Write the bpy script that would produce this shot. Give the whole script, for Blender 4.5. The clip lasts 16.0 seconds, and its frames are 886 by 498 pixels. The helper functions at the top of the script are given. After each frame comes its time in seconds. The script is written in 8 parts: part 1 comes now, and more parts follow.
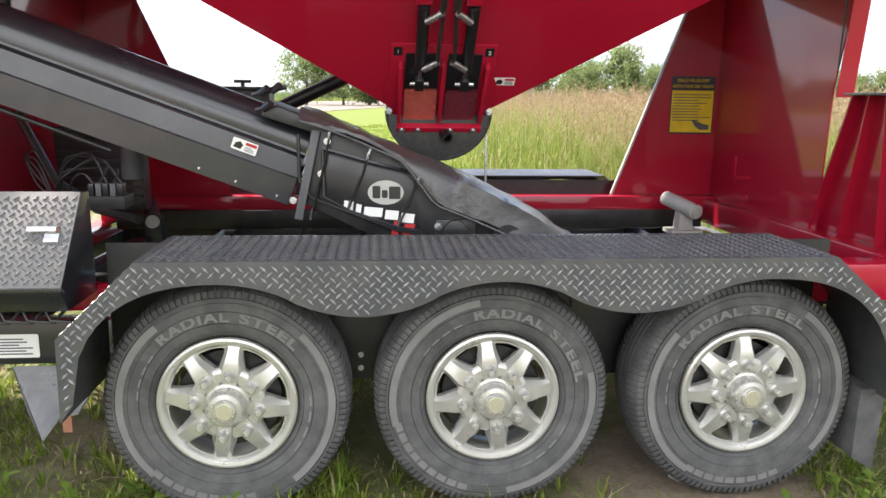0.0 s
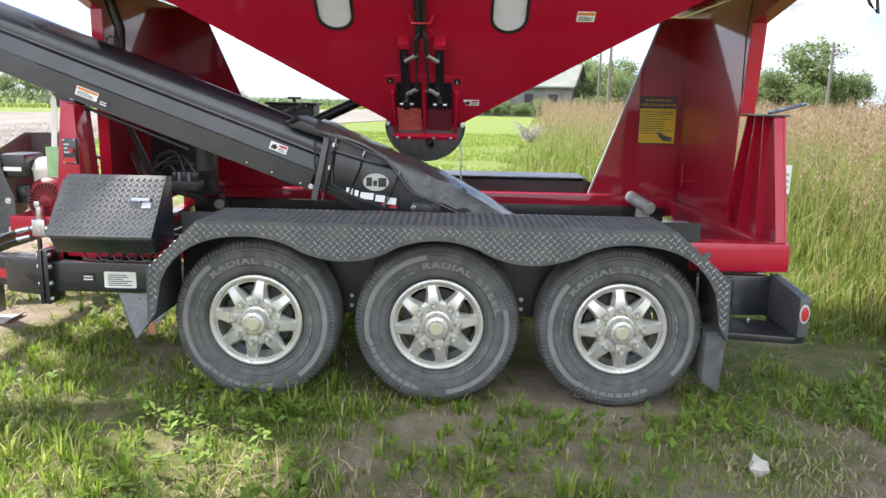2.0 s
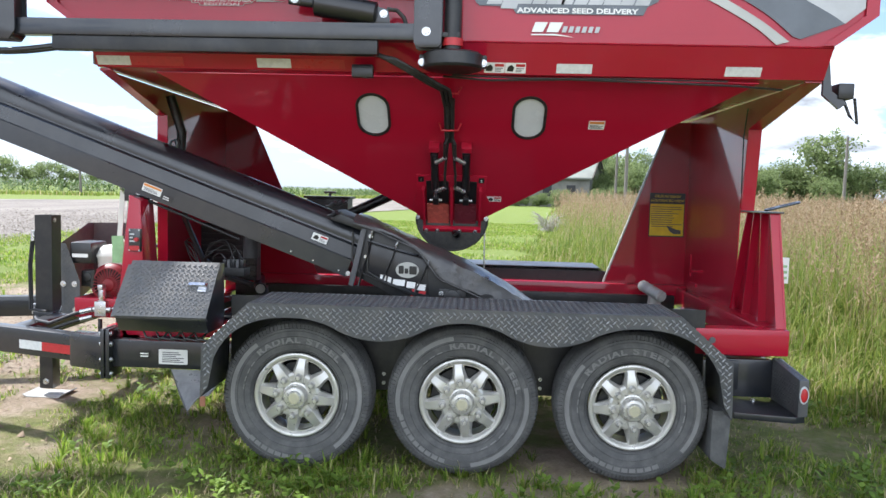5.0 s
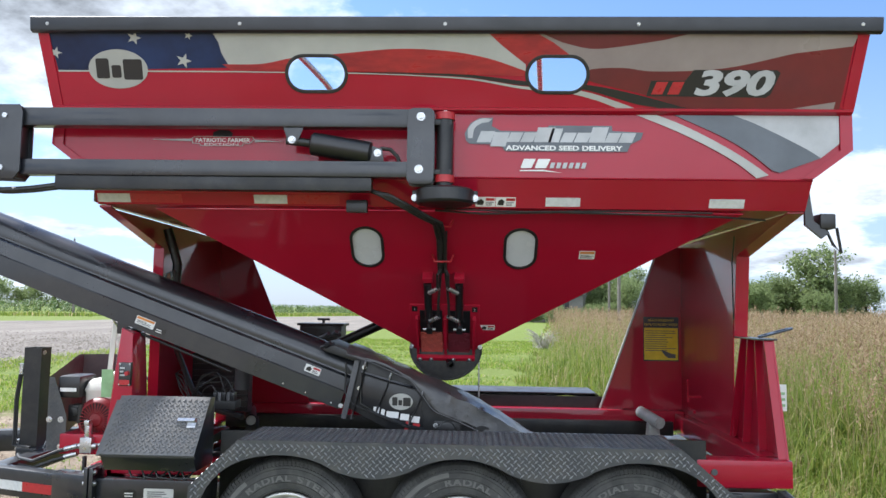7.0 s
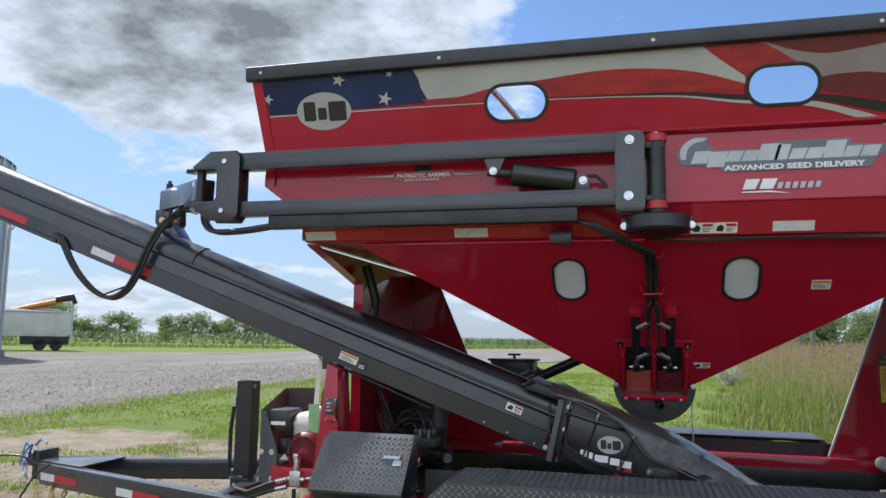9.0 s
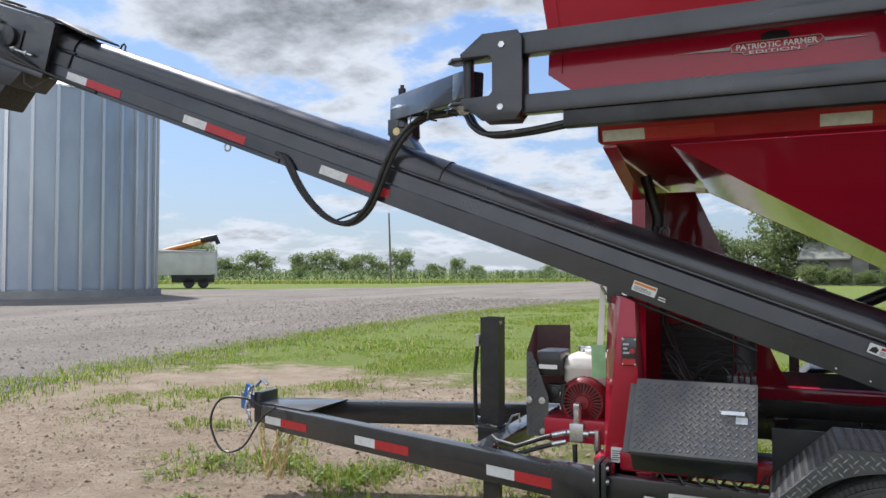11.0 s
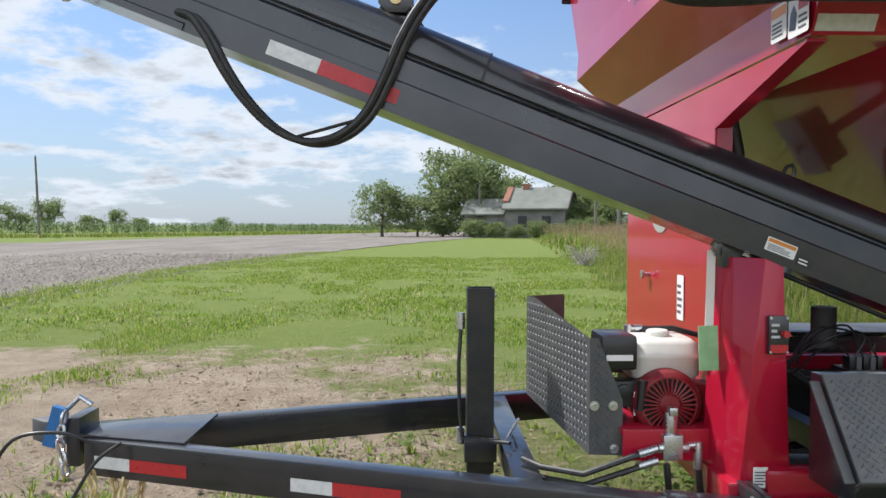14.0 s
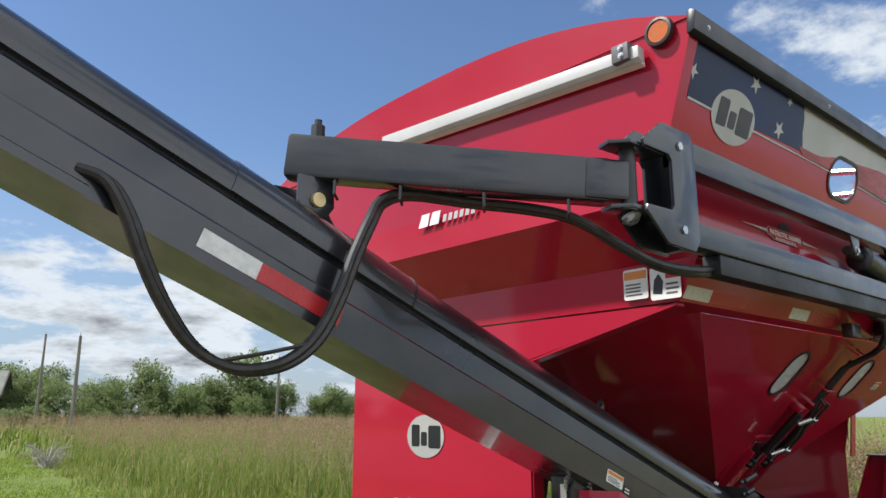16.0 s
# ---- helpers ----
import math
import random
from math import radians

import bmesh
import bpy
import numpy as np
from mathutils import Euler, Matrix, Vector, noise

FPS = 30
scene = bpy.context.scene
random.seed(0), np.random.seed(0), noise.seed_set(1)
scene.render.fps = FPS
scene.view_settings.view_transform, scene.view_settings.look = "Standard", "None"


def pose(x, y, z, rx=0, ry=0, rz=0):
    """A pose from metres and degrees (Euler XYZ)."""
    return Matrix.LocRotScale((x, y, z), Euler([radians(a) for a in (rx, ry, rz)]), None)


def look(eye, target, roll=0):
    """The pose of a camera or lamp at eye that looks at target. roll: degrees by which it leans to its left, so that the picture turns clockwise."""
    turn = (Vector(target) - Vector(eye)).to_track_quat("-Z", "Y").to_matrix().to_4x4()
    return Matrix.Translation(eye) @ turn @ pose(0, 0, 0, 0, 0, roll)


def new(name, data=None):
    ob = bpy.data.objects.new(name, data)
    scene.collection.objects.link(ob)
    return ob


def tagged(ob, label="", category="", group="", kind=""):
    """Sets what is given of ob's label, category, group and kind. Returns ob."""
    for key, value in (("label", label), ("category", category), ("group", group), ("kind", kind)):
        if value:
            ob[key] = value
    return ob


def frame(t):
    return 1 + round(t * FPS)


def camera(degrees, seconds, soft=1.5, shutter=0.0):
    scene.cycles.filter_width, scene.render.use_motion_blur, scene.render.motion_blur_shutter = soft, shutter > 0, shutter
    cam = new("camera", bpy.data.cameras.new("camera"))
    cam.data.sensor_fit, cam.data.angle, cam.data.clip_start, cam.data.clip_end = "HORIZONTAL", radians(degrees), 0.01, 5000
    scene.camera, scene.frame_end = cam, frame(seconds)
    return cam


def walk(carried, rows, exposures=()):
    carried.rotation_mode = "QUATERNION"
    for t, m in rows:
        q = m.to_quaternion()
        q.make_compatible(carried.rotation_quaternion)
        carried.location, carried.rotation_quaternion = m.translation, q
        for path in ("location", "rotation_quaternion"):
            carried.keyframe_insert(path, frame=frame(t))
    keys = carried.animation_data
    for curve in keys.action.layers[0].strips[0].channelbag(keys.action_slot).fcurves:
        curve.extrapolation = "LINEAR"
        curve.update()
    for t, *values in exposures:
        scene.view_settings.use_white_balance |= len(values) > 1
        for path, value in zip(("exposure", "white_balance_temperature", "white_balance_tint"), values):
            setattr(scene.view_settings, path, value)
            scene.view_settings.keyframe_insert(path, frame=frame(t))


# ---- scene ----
import colorsys
from mathutils.geometry import delaunay_2d_cdt

# ---------------------------------------------------------------- camera
cam = camera(61.4, 16.0)
PATH = [
    (0, (-0.389, -2.276, 1.363), (-0.206, -0.325, 0.962), 0.7),
    (0.5, (-0.225, -2.63, 1.351), (-0.119, -0.677, 0.933), 0.9),
    (1, (-0.096, -2.956, 1.389), (-0.044, -1.001, 0.971), 1.1),
    (1.5, (-0.032, -3.204, 1.397), (-0.023, -1.243, 1.0), 1.1),
    (2, (0.073, -3.382, 1.417), (0.044, -1.419, 1.035), 1.2),
    (2.5, (0.126, -3.521, 1.427), (0.066, -1.555, 1.062), 1.3),
    (3, (0.067, -3.679, 1.436), (-0.019, -1.711, 1.09), 1.4),
    (5.5, (0.04, -3.755, 1.471), (-0.044, -1.759, 1.394), 1.5),
    (6, (0.037, -3.758, 1.497), (-0.039, -1.76, 1.498), 1.3),
    (6.5, (0.043, -3.766, 1.519), (-0.032, -1.769, 1.601), 1.1),
    (7, (0.045, -3.768, 1.534), (-0.031, -1.776, 1.695), 0.9),
    (7.5, (0.045, -3.764, 1.544), (-0.054, -1.778, 1.761), 0.9),
    (8, (0.026, -3.761, 1.551), (-0.144, -1.783, 1.797), 0.9),
    (8.5, (-0.035, -3.735, 1.561), (-0.348, -1.775, 1.808), 1.0),
    (9, (-0.172, -3.627, 1.55), (-0.684, -1.709, 1.79), 0.9),
    (9.5, (-0.421, -3.514, 1.55), (-1.116, -1.653, 1.788), 0.7),
    (10, (-0.722, -3.419, 1.554), (-1.57, -1.62, 1.77), 0.6),
    (12.5, (-1.999, -2.496, 1.429), (-2.539, -0.58, 1.235), -0.3),
    (13, (-2.27, -2.313, 1.431), (-2.668, -0.364, 1.226), -0.2),
    (13.5, (-2.728, -2.192, 1.463), (-2.954, -0.214, 1.276), -0.1),
    (14, (-3.089, -2.051, 1.503), (-3.048, -0.053, 1.442), 0.2),
    (14.5, (-3.411, -1.884, 1.578), (-3.003, 0.071, 1.685), 0.5),
    (15, (-3.802, -1.727, 1.62), (-3.015, 0.093, 1.882), 0.3),
    (15.5, (-4.091, -1.52, 1.65), (-3.004, 0.119, 2.014), 0.1),
    (16, (-4.347, -1.265, 1.669), (-3.049, 0.192, 2.106), -0.0),
]
# the clip's camera brightens for the shaded side and stops down for the sky
EXPOSURES = [
    (0.0, 2.2, 6900, 14), (3.0, 1.9, 6150, 12), (5.5, 1.75, 6050, 12), (7.0, 1.5, 6000, 11), (8.5, 1.1, 5950, 10),
    (10.0, 0.85, 6100, 12), (12.5, 1.0, 6350, 13), (14.0, 1.0, 6250, 11), (16.0, 0.95, 6400, 10),
]
walk(cam, [(t, look(eye, target, roll)) for t, eye, target, roll in PATH], EXPOSURES)

# ---------------------------------------------------------------- light
SUN_FROM = Vector((-0.53, 0.33, 0.79)).normalized()
world = bpy.data.worlds.new("sky")
scene.world = world
world.use_nodes = True
wt = world.node_tree
wt.nodes.clear()


def wn(kind, **values):
    n = wt.nodes.new(kind)
    for k, v in values.items():
        n.inputs[k].default_value = v
    return n


def wmath(op, a, b=None, clamp=False):
    n = wt.nodes.new("ShaderNodeMath")
    n.operation, n.use_clamp = op, clamp
    for k, v in enumerate((a, b)):
        if v is None:
            continue
        if isinstance(v, (int, float)):
            n.inputs[k].default_value = v
        else:
            wt.links.new(v, n.inputs[k])
    return n.outputs[0]


sky = wt.nodes.new("ShaderNodeTexSky")
sky.sky_type = "NISHITA"
sky.sun_disc = False
sky.sun_elevation = math.asin(SUN_FROM.z)
sky.sun_rotation = math.atan2(SUN_FROM.x, SUN_FROM.y)
sky.air_density, sky.dust_density, sky.ozone_density = 1.0, 0.3, 1.2
# cumulus sheet: the view direction laid on a flat layer, so clouds shrink to the horizon
coords = wt.nodes.new("ShaderNodeTexCoord")
split = wt.nodes.new("ShaderNodeSeparateXYZ")
wt.links.new(coords.outputs["Generated"], split.inputs[0])
height = wmath("ADD", wmath("MAXIMUM", split.outputs[2], 0.0), 0.22)
lay = wt.nodes.new("ShaderNodeCombineXYZ")
wt.links.new(wmath("DIVIDE", split.outputs[0], height), lay.inputs[0])
wt.links.new(wmath("DIVIDE", split.outputs[1], height), lay.inputs[1])
lay.inputs[2].default_value = 3.7


def cloud_noise(scale, detail, offset):
    m = wt.nodes.new("ShaderNodeMapping")
    m.inputs["Location"].default_value = offset
    wt.links.new(lay.outputs[0], m.inputs[0])
    n = wn("ShaderNodeTexNoise", Scale=scale, Detail=detail, Roughness=0.6)
    wt.links.new(m.outputs[0], n.inputs["Vector"])
    return n.outputs[0]


shape = wmath("ADD", wmath("MULTIPLY", cloud_noise(2.6, 10.0, (0.35, 1.9, 0)), 0.58), wmath("MULTIPLY", cloud_noise(0.65, 2.0, (4.1, 0.4, 0)), 0.45))


def bank(centre, reach, amount):
    """A broad thickening or thinning of the cloud layer."""
    d = wt.nodes.new("ShaderNodeVectorMath")
    d.operation = "DISTANCE"
    wt.links.new(lay.outputs[0], d.inputs[0])
    d.inputs[1].default_value = (*centre, 3.7)
    r = wt.nodes.new("ShaderNodeMapRange")
    r.interpolation_type = "SMOOTHSTEP"
    r.inputs["From Min"].default_value, r.inputs["From Max"].default_value = reach, 0.0
    r.inputs["To Min"].default_value, r.inputs["To Max"].default_value = 0.0, amount
    wt.links.new(d.outputs["Value"], r.inputs[0])
    return r.outputs[0]


# one heavy cumulus towards the sun's side, open blue sky over the meadow, unseen cloud behind added as fill light
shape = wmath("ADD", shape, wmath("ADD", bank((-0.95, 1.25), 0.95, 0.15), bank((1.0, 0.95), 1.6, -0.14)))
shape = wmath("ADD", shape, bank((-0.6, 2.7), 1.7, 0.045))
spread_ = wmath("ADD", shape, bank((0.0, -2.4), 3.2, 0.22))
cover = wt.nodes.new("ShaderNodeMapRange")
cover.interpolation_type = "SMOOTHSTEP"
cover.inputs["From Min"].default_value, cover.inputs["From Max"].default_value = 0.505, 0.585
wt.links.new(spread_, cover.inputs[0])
thick = wt.nodes.new("ShaderNodeMapRange")
thick.inputs["From Min"].default_value, thick.inputs["From Max"].default_value = 0.57, 0.78
thick.inputs["To Min"].default_value, thick.inputs["To Max"].default_value = 1.0, 0.30
lumps = wmath("ADD", shape, wmath("MULTIPLY", wmath("SUBTRACT", cloud_noise(4.5, 9.0, (2.0, 7.0, 0)), 0.5), 0.55))
wt.links.new(lumps, thick.inputs[0])
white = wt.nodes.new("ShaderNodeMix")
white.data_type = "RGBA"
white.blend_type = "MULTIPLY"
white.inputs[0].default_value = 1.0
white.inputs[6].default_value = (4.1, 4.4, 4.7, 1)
# the unseen bank behind is made up to twice as bright, to fill the shaded side
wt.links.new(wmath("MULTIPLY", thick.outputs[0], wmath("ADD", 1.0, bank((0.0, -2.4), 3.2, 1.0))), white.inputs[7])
# milky air near the horizon
hazy = wt.nodes.new("ShaderNodeMix")
hazy.data_type = "RGBA"
veil = wt.nodes.new("ShaderNodeMapRange")
veil.inputs["From Min"].default_value, veil.inputs["From Max"].default_value = 0.0, 0.34
veil.inputs["To Min"].default_value, veil.inputs["To Max"].default_value = 0.78, 0.0
wt.links.new(split.outputs[2], veil.inputs[0])
wt.links.new(veil.outputs[0], hazy.inputs[0])
azure = wt.nodes.new("ShaderNodeMix")
azure.data_type, azure.blend_type = "RGBA", "MULTIPLY"
azure.inputs[0].default_value = 1.0
azure.inputs[7].default_value = (0.62, 0.68, 0.76, 1)
wt.links.new(sky.outputs[0], azure.inputs[6])
wt.links.new(azure.outputs[2], hazy.inputs[6])
hazy.inputs[7].default_value = (2.0, 2.35, 2.95, 1)
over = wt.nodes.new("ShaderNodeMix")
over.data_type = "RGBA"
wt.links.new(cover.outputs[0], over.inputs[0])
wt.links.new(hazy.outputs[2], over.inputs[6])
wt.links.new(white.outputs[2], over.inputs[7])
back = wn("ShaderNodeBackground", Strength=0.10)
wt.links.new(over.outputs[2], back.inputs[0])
out = wt.nodes.new("ShaderNodeOutputWorld")
wt.links.new(back.outputs[0], out.inputs[0])

sun = new("sun", bpy.data.lights.new("sun", "SUN"))
sun.data.energy, sun.data.angle, sun.data.color = 3.0, radians(2.5), (1.0, 0.965, 0.91)
sun.matrix_basis = look((0, 0, 0), -SUN_FROM)
scene.view_settings.exposure = 0.0

# ---------------------------------------------------------------- materials
def shade(name):
    m = bpy.data.materials.new(name)
    m.use_nodes = True
    t = m.node_tree
    return m, t, t.nodes["Principled BSDF"]


def noise_node(t, src, scale, detail=4.0, rough=0.55, stretch=None):
    n = t.nodes.new("ShaderNodeTexNoise")
    n.inputs["Scale"].default_value, n.inputs["Detail"].default_value, n.inputs["Roughness"].default_value = scale, detail, rough
    if stretch:
        mp = t.nodes.new("ShaderNodeMapping")
        mp.inputs["Scale"].default_value = stretch
        t.links.new(src, mp.inputs[0])
        src = mp.outputs[0]
    t.links.new(src, n.inputs["Vector"])
    return n.outputs[0]


def ramp(t, src, stops):
    r = t.nodes.new("ShaderNodeValToRGB")
    e = r.color_ramp.elements
    while len(e) < len(stops):
        e.new(0.5)
    for k, (p, c) in enumerate(stops):
        e[k].position = p
        e[k].color = (*c, 1) if len(c) == 3 else c
    t.links.new(src, r.inputs[0])
    return r.outputs[0]


def mix(t, fac, a, b, blend="MIX"):
    n = t.nodes.new("ShaderNodeMix")
    n.data_type, n.blend_type = "RGBA", blend
    for k, v in ((0, fac), (6, a), (7, b)):
        if isinstance(v, (int, float)):
            n.inputs[k].default_value = v
        elif isinstance(v, tuple):
            n.inputs[k].default_value = (*v, 1) if len(v) == 3 else v
        else:
            t.links.new(v, n.inputs[k])
    return n.outputs[2]


def span(t, src, a, b, lo, hi):
    n = t.nodes.new("ShaderNodeMapRange")
    for k, v in zip(("From Min", "From Max", "To Min", "To Max"), (a, b, lo, hi)):
        n.inputs[k].default_value = v
    t.links.new(src, n.inputs[0])
    return n.outputs[0]


def bumped(t, p, src, strength, distance=0.002):
    b = t.nodes.new("ShaderNodeBump")
    b.inputs["Strength"].default_value, b.inputs["Distance"].default_value = strength, distance
    t.links.new(src, b.inputs["Height"])
    t.links.new(b.outputs[0], p.inputs["Normal"])


def surface(name, base, other=None, rough=0.5, metal=0.0, scale=6.0, fine=90.0, bump=0.1, coat=0.0, coat_ior=1.5, dust=0.0, dust_col=(0.30, 0.26, 0.20), spec=0.5, stretch=None, spread=0.12, depth=0.002):
    """Paint, rubber, metal: two tones by a broad noise, fine relief, uneven gloss and a film of dust."""
    m, t, p = shade(name)
    tc = t.nodes.new("ShaderNodeTexCoord").outputs["Object"]
    broad = noise_node(t, tc, scale, 5, 0.6, stretch)
    small = noise_node(t, tc, fine, 3, 0.6, stretch)
    c = mix(t, span(t, broad, 0.35, 0.65, 0, 1), base, other or tuple(v * 0.8 for v in base))
    if dust:
        d = noise_node(t, tc, scale * 2.3, 7, 0.7)
        c = mix(t, span(t, d, 0.42, 0.75, 0, dust), c, dust_col)
    t.links.new(c, p.inputs["Base Color"])
    t.links.new(span(t, broad, 0.3, 0.7, max(0.02, rough - spread), min(1, rough + spread)), p.inputs["Roughness"])
    p.inputs["Metallic"].default_value = metal
    p.inputs["Coat Weight"].default_value = coat
    p.inputs["Coat IOR"].default_value = coat_ior
    p.inputs["Coat Roughness"].default_value = 0.06
    p.inputs["Specular IOR Level"].default_value = spec
    if bump:
        bumped(t, p, small, bump, depth)
    return m


RED = surface("red_paint", (0.40, 0.009, 0.031), (0.36, 0.007, 0.027), rough=0.36, scale=1.2, fine=14, bump=0.03, coat=0.85, coat_ior=1.45, spread=0.05, spec=0.12)
CHARCOAL = surface("charcoal_paint", (0.012, 0.0145, 0.0205), (0.0095, 0.0115, 0.0165), rough=0.34, scale=3, fine=160, bump=0.04, coat=0.6, dust=0.05)
BLACK = surface("black_paint", (0.012, 0.013, 0.015), rough=0.42, scale=4, fine=160, bump=0.05, dust=0.08)
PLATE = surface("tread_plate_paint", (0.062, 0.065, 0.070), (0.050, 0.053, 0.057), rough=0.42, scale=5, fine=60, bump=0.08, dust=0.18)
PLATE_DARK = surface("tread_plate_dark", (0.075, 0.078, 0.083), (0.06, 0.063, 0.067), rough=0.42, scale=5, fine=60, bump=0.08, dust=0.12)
# pale grey that paints highlights onto raised bars; the splash plate shares it
PLATE_BAR = surface("bar_highlight_grey", (0.34, 0.345, 0.35), (0.22, 0.225, 0.23), rough=0.36, metal=0.3, scale=9, fine=60, bump=0.05, dust=0.15)
PLATE_WORN = surface("tread_plate_worn", (0.105, 0.107, 0.111), (0.085, 0.087, 0.090), rough=0.50, metal=0.0, scale=7, fine=60, bump=0.08, dust=0.22)
TYRE = surface("tyre_rubber", (0.056, 0.056, 0.057), (0.085, 0.085, 0.085), rough=0.7, scale=5, fine=120, bump=0.15, dust=0.5, dust_col=(0.19, 0.187, 0.18))
TYRE_BAND = surface("tyre_scuffed_band", (0.15, 0.148, 0.145), (0.20, 0.197, 0.193), rough=0.65, scale=9, fine=120, bump=0.1, stretch=(1, 1, 1))
ALU = surface("cast_aluminium", (0.60, 0.59, 0.56), (0.50, 0.49, 0.465), rough=0.34, metal=0.6, scale=6, fine=130, bump=0.05, dust=0.25, dust_col=(0.40, 0.38, 0.33))
HUBCAP = surface("dull_chrome", (0.62, 0.61, 0.58), (0.52, 0.51, 0.48), rough=0.30, metal=0.6, scale=20, bump=0.05, dust=0.25)
HUBGOLD = surface("dull_badge", (0.55, 0.52, 0.38), (0.45, 0.43, 0.32), rough=0.4, metal=0.4, scale=60, bump=0.1)
ZINC = surface("zinc_plate", (0.62, 0.63, 0.64), rough=0.3, metal=0.9, scale=30, fine=200, bump=0.05)
CHROME = surface("chrome", (0.75, 0.75, 0.76), rough=0.16, metal=1.0, scale=10, bump=0)
WHITE = surface("white_vinyl", (0.78, 0.78, 0.76), (0.72, 0.72, 0.70), rough=0.45, scale=9, bump=0.03)
SILVER = surface("silver_vinyl", (0.50, 0.51, 0.52), rough=0.4, scale=6, bump=0.03)
GREYV = surface("grey_vinyl", (0.10, 0.115, 0.135), rough=0.35, scale=5, bump=0.02, coat=0.3)
INK = surface("black_vinyl", (0.010, 0.010, 0.012), rough=0.4, scale=8, bump=0.02, coat=0.3)
BLUEV = surface("navy_vinyl", (0.008, 0.013, 0.042), (0.016, 0.035, 0.11), rough=0.4, scale=2.2, bump=0.02, coat=0.1, spec=0.3)
CREAM = surface("cream_vinyl", (0.46, 0.46, 0.43), (0.36, 0.36, 0.335), rough=0.35, scale=1.8, bump=0.02, coat=0.3)
STRIPE = surface("flag_red_vinyl", (0.42, 0.02, 0.025), (0.26, 0.008, 0.014), rough=0.35, scale=4, bump=0.02, coat=0.3, stretch=(1.5, 1, 6))
MAROON = surface("dark_red_vinyl", (0.17, 0.012, 0.018), (0.11, 0.008, 0.012), rough=0.35, scale=2, bump=0.02, coat=0.3)
TAUPE = surface("taupe_vinyl", (0.32, 0.27, 0.25), (0.25, 0.20, 0.19), rough=0.35, scale=2, bump=0.02, coat=0.3)
REFL_W = surface("reflector_white", (0.70, 0.71, 0.70), rough=0.35, scale=40, fine=400, bump=0.1)
REFL_R = surface("reflector_red", (0.48, 0.025, 0.03), rough=0.35, scale=40, fine=400, bump=0.1)
YELLOW = surface("yellow_vinyl", (0.85, 0.62, 0.02), rough=0.45, scale=10, bump=0.02)
# the two gate plates: a bright and a dark reflection painted into the base colour
SALMON = surface("gate_steel_bright_reflection", (0.62, 0.14, 0.11), (0.52, 0.10, 0.08), rough=0.28, metal=0.25, scale=12, bump=0.03)
PLUM = surface("gate_steel_dark_reflection", (0.20, 0.035, 0.05), (0.15, 0.02, 0.035), rough=0.28, metal=0.2, scale=12, bump=0.03)
PALE = surface("pale_cast_steel", (0.46, 0.455, 0.43), (0.38, 0.375, 0.35), rough=0.5, scale=14, bump=0.05)
TRACK = surface("weathered_white_track", (0.56, 0.56, 0.55), (0.47, 0.47, 0.46), rough=0.45, scale=3, fine=40, bump=0.04, dust=0.15)
ORANGE = surface("orange_paint", (0.75, 0.26, 0.03), rough=0.45, scale=3, dust=0.2)
AMBER = surface("amber_lens", (0.55, 0.13, 0.02), rough=0.2, scale=20, coat=0.6)
RUBBER = surface("black_rubber", (0.014, 0.014, 0.015), rough=0.45, scale=20, fine=150, bump=0.1, dust=0.1)
TARP = surface("black_tarp", (0.045, 0.045, 0.047), (0.065, 0.065, 0.067), coat=0.2, rough=0.34, scale=5, fine=35, bump=0.5, dust=0.1, depth=0.006)
SEAL = surface("grey_seal", (0.10, 0.10, 0.105), rough=0.6, scale=5)
TANK = surface("white_plastic", (0.72, 0.70, 0.64), (0.66, 0.64, 0.58), rough=0.5, scale=12, bump=0.03)
ENGRED = surface("engine_red", (0.22, 0.006, 0.014), rough=0.4, scale=9, dust=0.15)
TAGG = surface("green_tag", (0.30, 0.52, 0.26), rough=0.5, scale=20)
BLUE = surface("blue_paint", (0.03, 0.16, 0.42), rough=0.4, scale=20)
GOLD = surface("brass_zinc", (0.72, 0.56, 0.28), rough=0.4, metal=0.35, scale=20)
ACRYL = surface("frosted_acrylic", (0.70, 0.72, 0.76), (0.58, 0.60, 0.64), rough=0.25, scale=3, bump=0.02, coat=0.4)


def glass(name, tint=(0.93, 0.96, 0.98)):
    m, t, p = shade(name)
    p.inputs["Base Color"].default_value = (*tint, 1)
    p.inputs["Transmission Weight"].default_value = 1.0
    p.inputs["Roughness"].default_value = 0.02
    p.inputs["IOR"].default_value = 1.1
    return m


GLASS = glass("clear_window")


def leafy(name, stops, rough=0.6, trans=0.25):
    """Foliage: each leaf or blade takes its own tone."""
    m, t, p = shade(name)
    g = t.nodes.new("ShaderNodeNewGeometry")
    c = ramp(t, g.outputs["Random Per Island"], stops)
    t.links.new(c, p.inputs["Base Color"])
    p.inputs["Roughness"].default_value = rough
    p.inputs["Specular IOR Level"].default_value = 0.25
    tr = t.nodes.new("ShaderNodeBsdfTranslucent")
    t.links.new(c, tr.inputs[0])
    ms = t.nodes.new("ShaderNodeMixShader")
    ms.inputs[0].default_value = trans
    t.links.new(p.outputs[0], ms.inputs[1])
    t.links.new(tr.outputs[0], ms.inputs[2])
    t.links.new(ms.outputs[0], t.nodes["Material Output"].inputs[0])
    return m


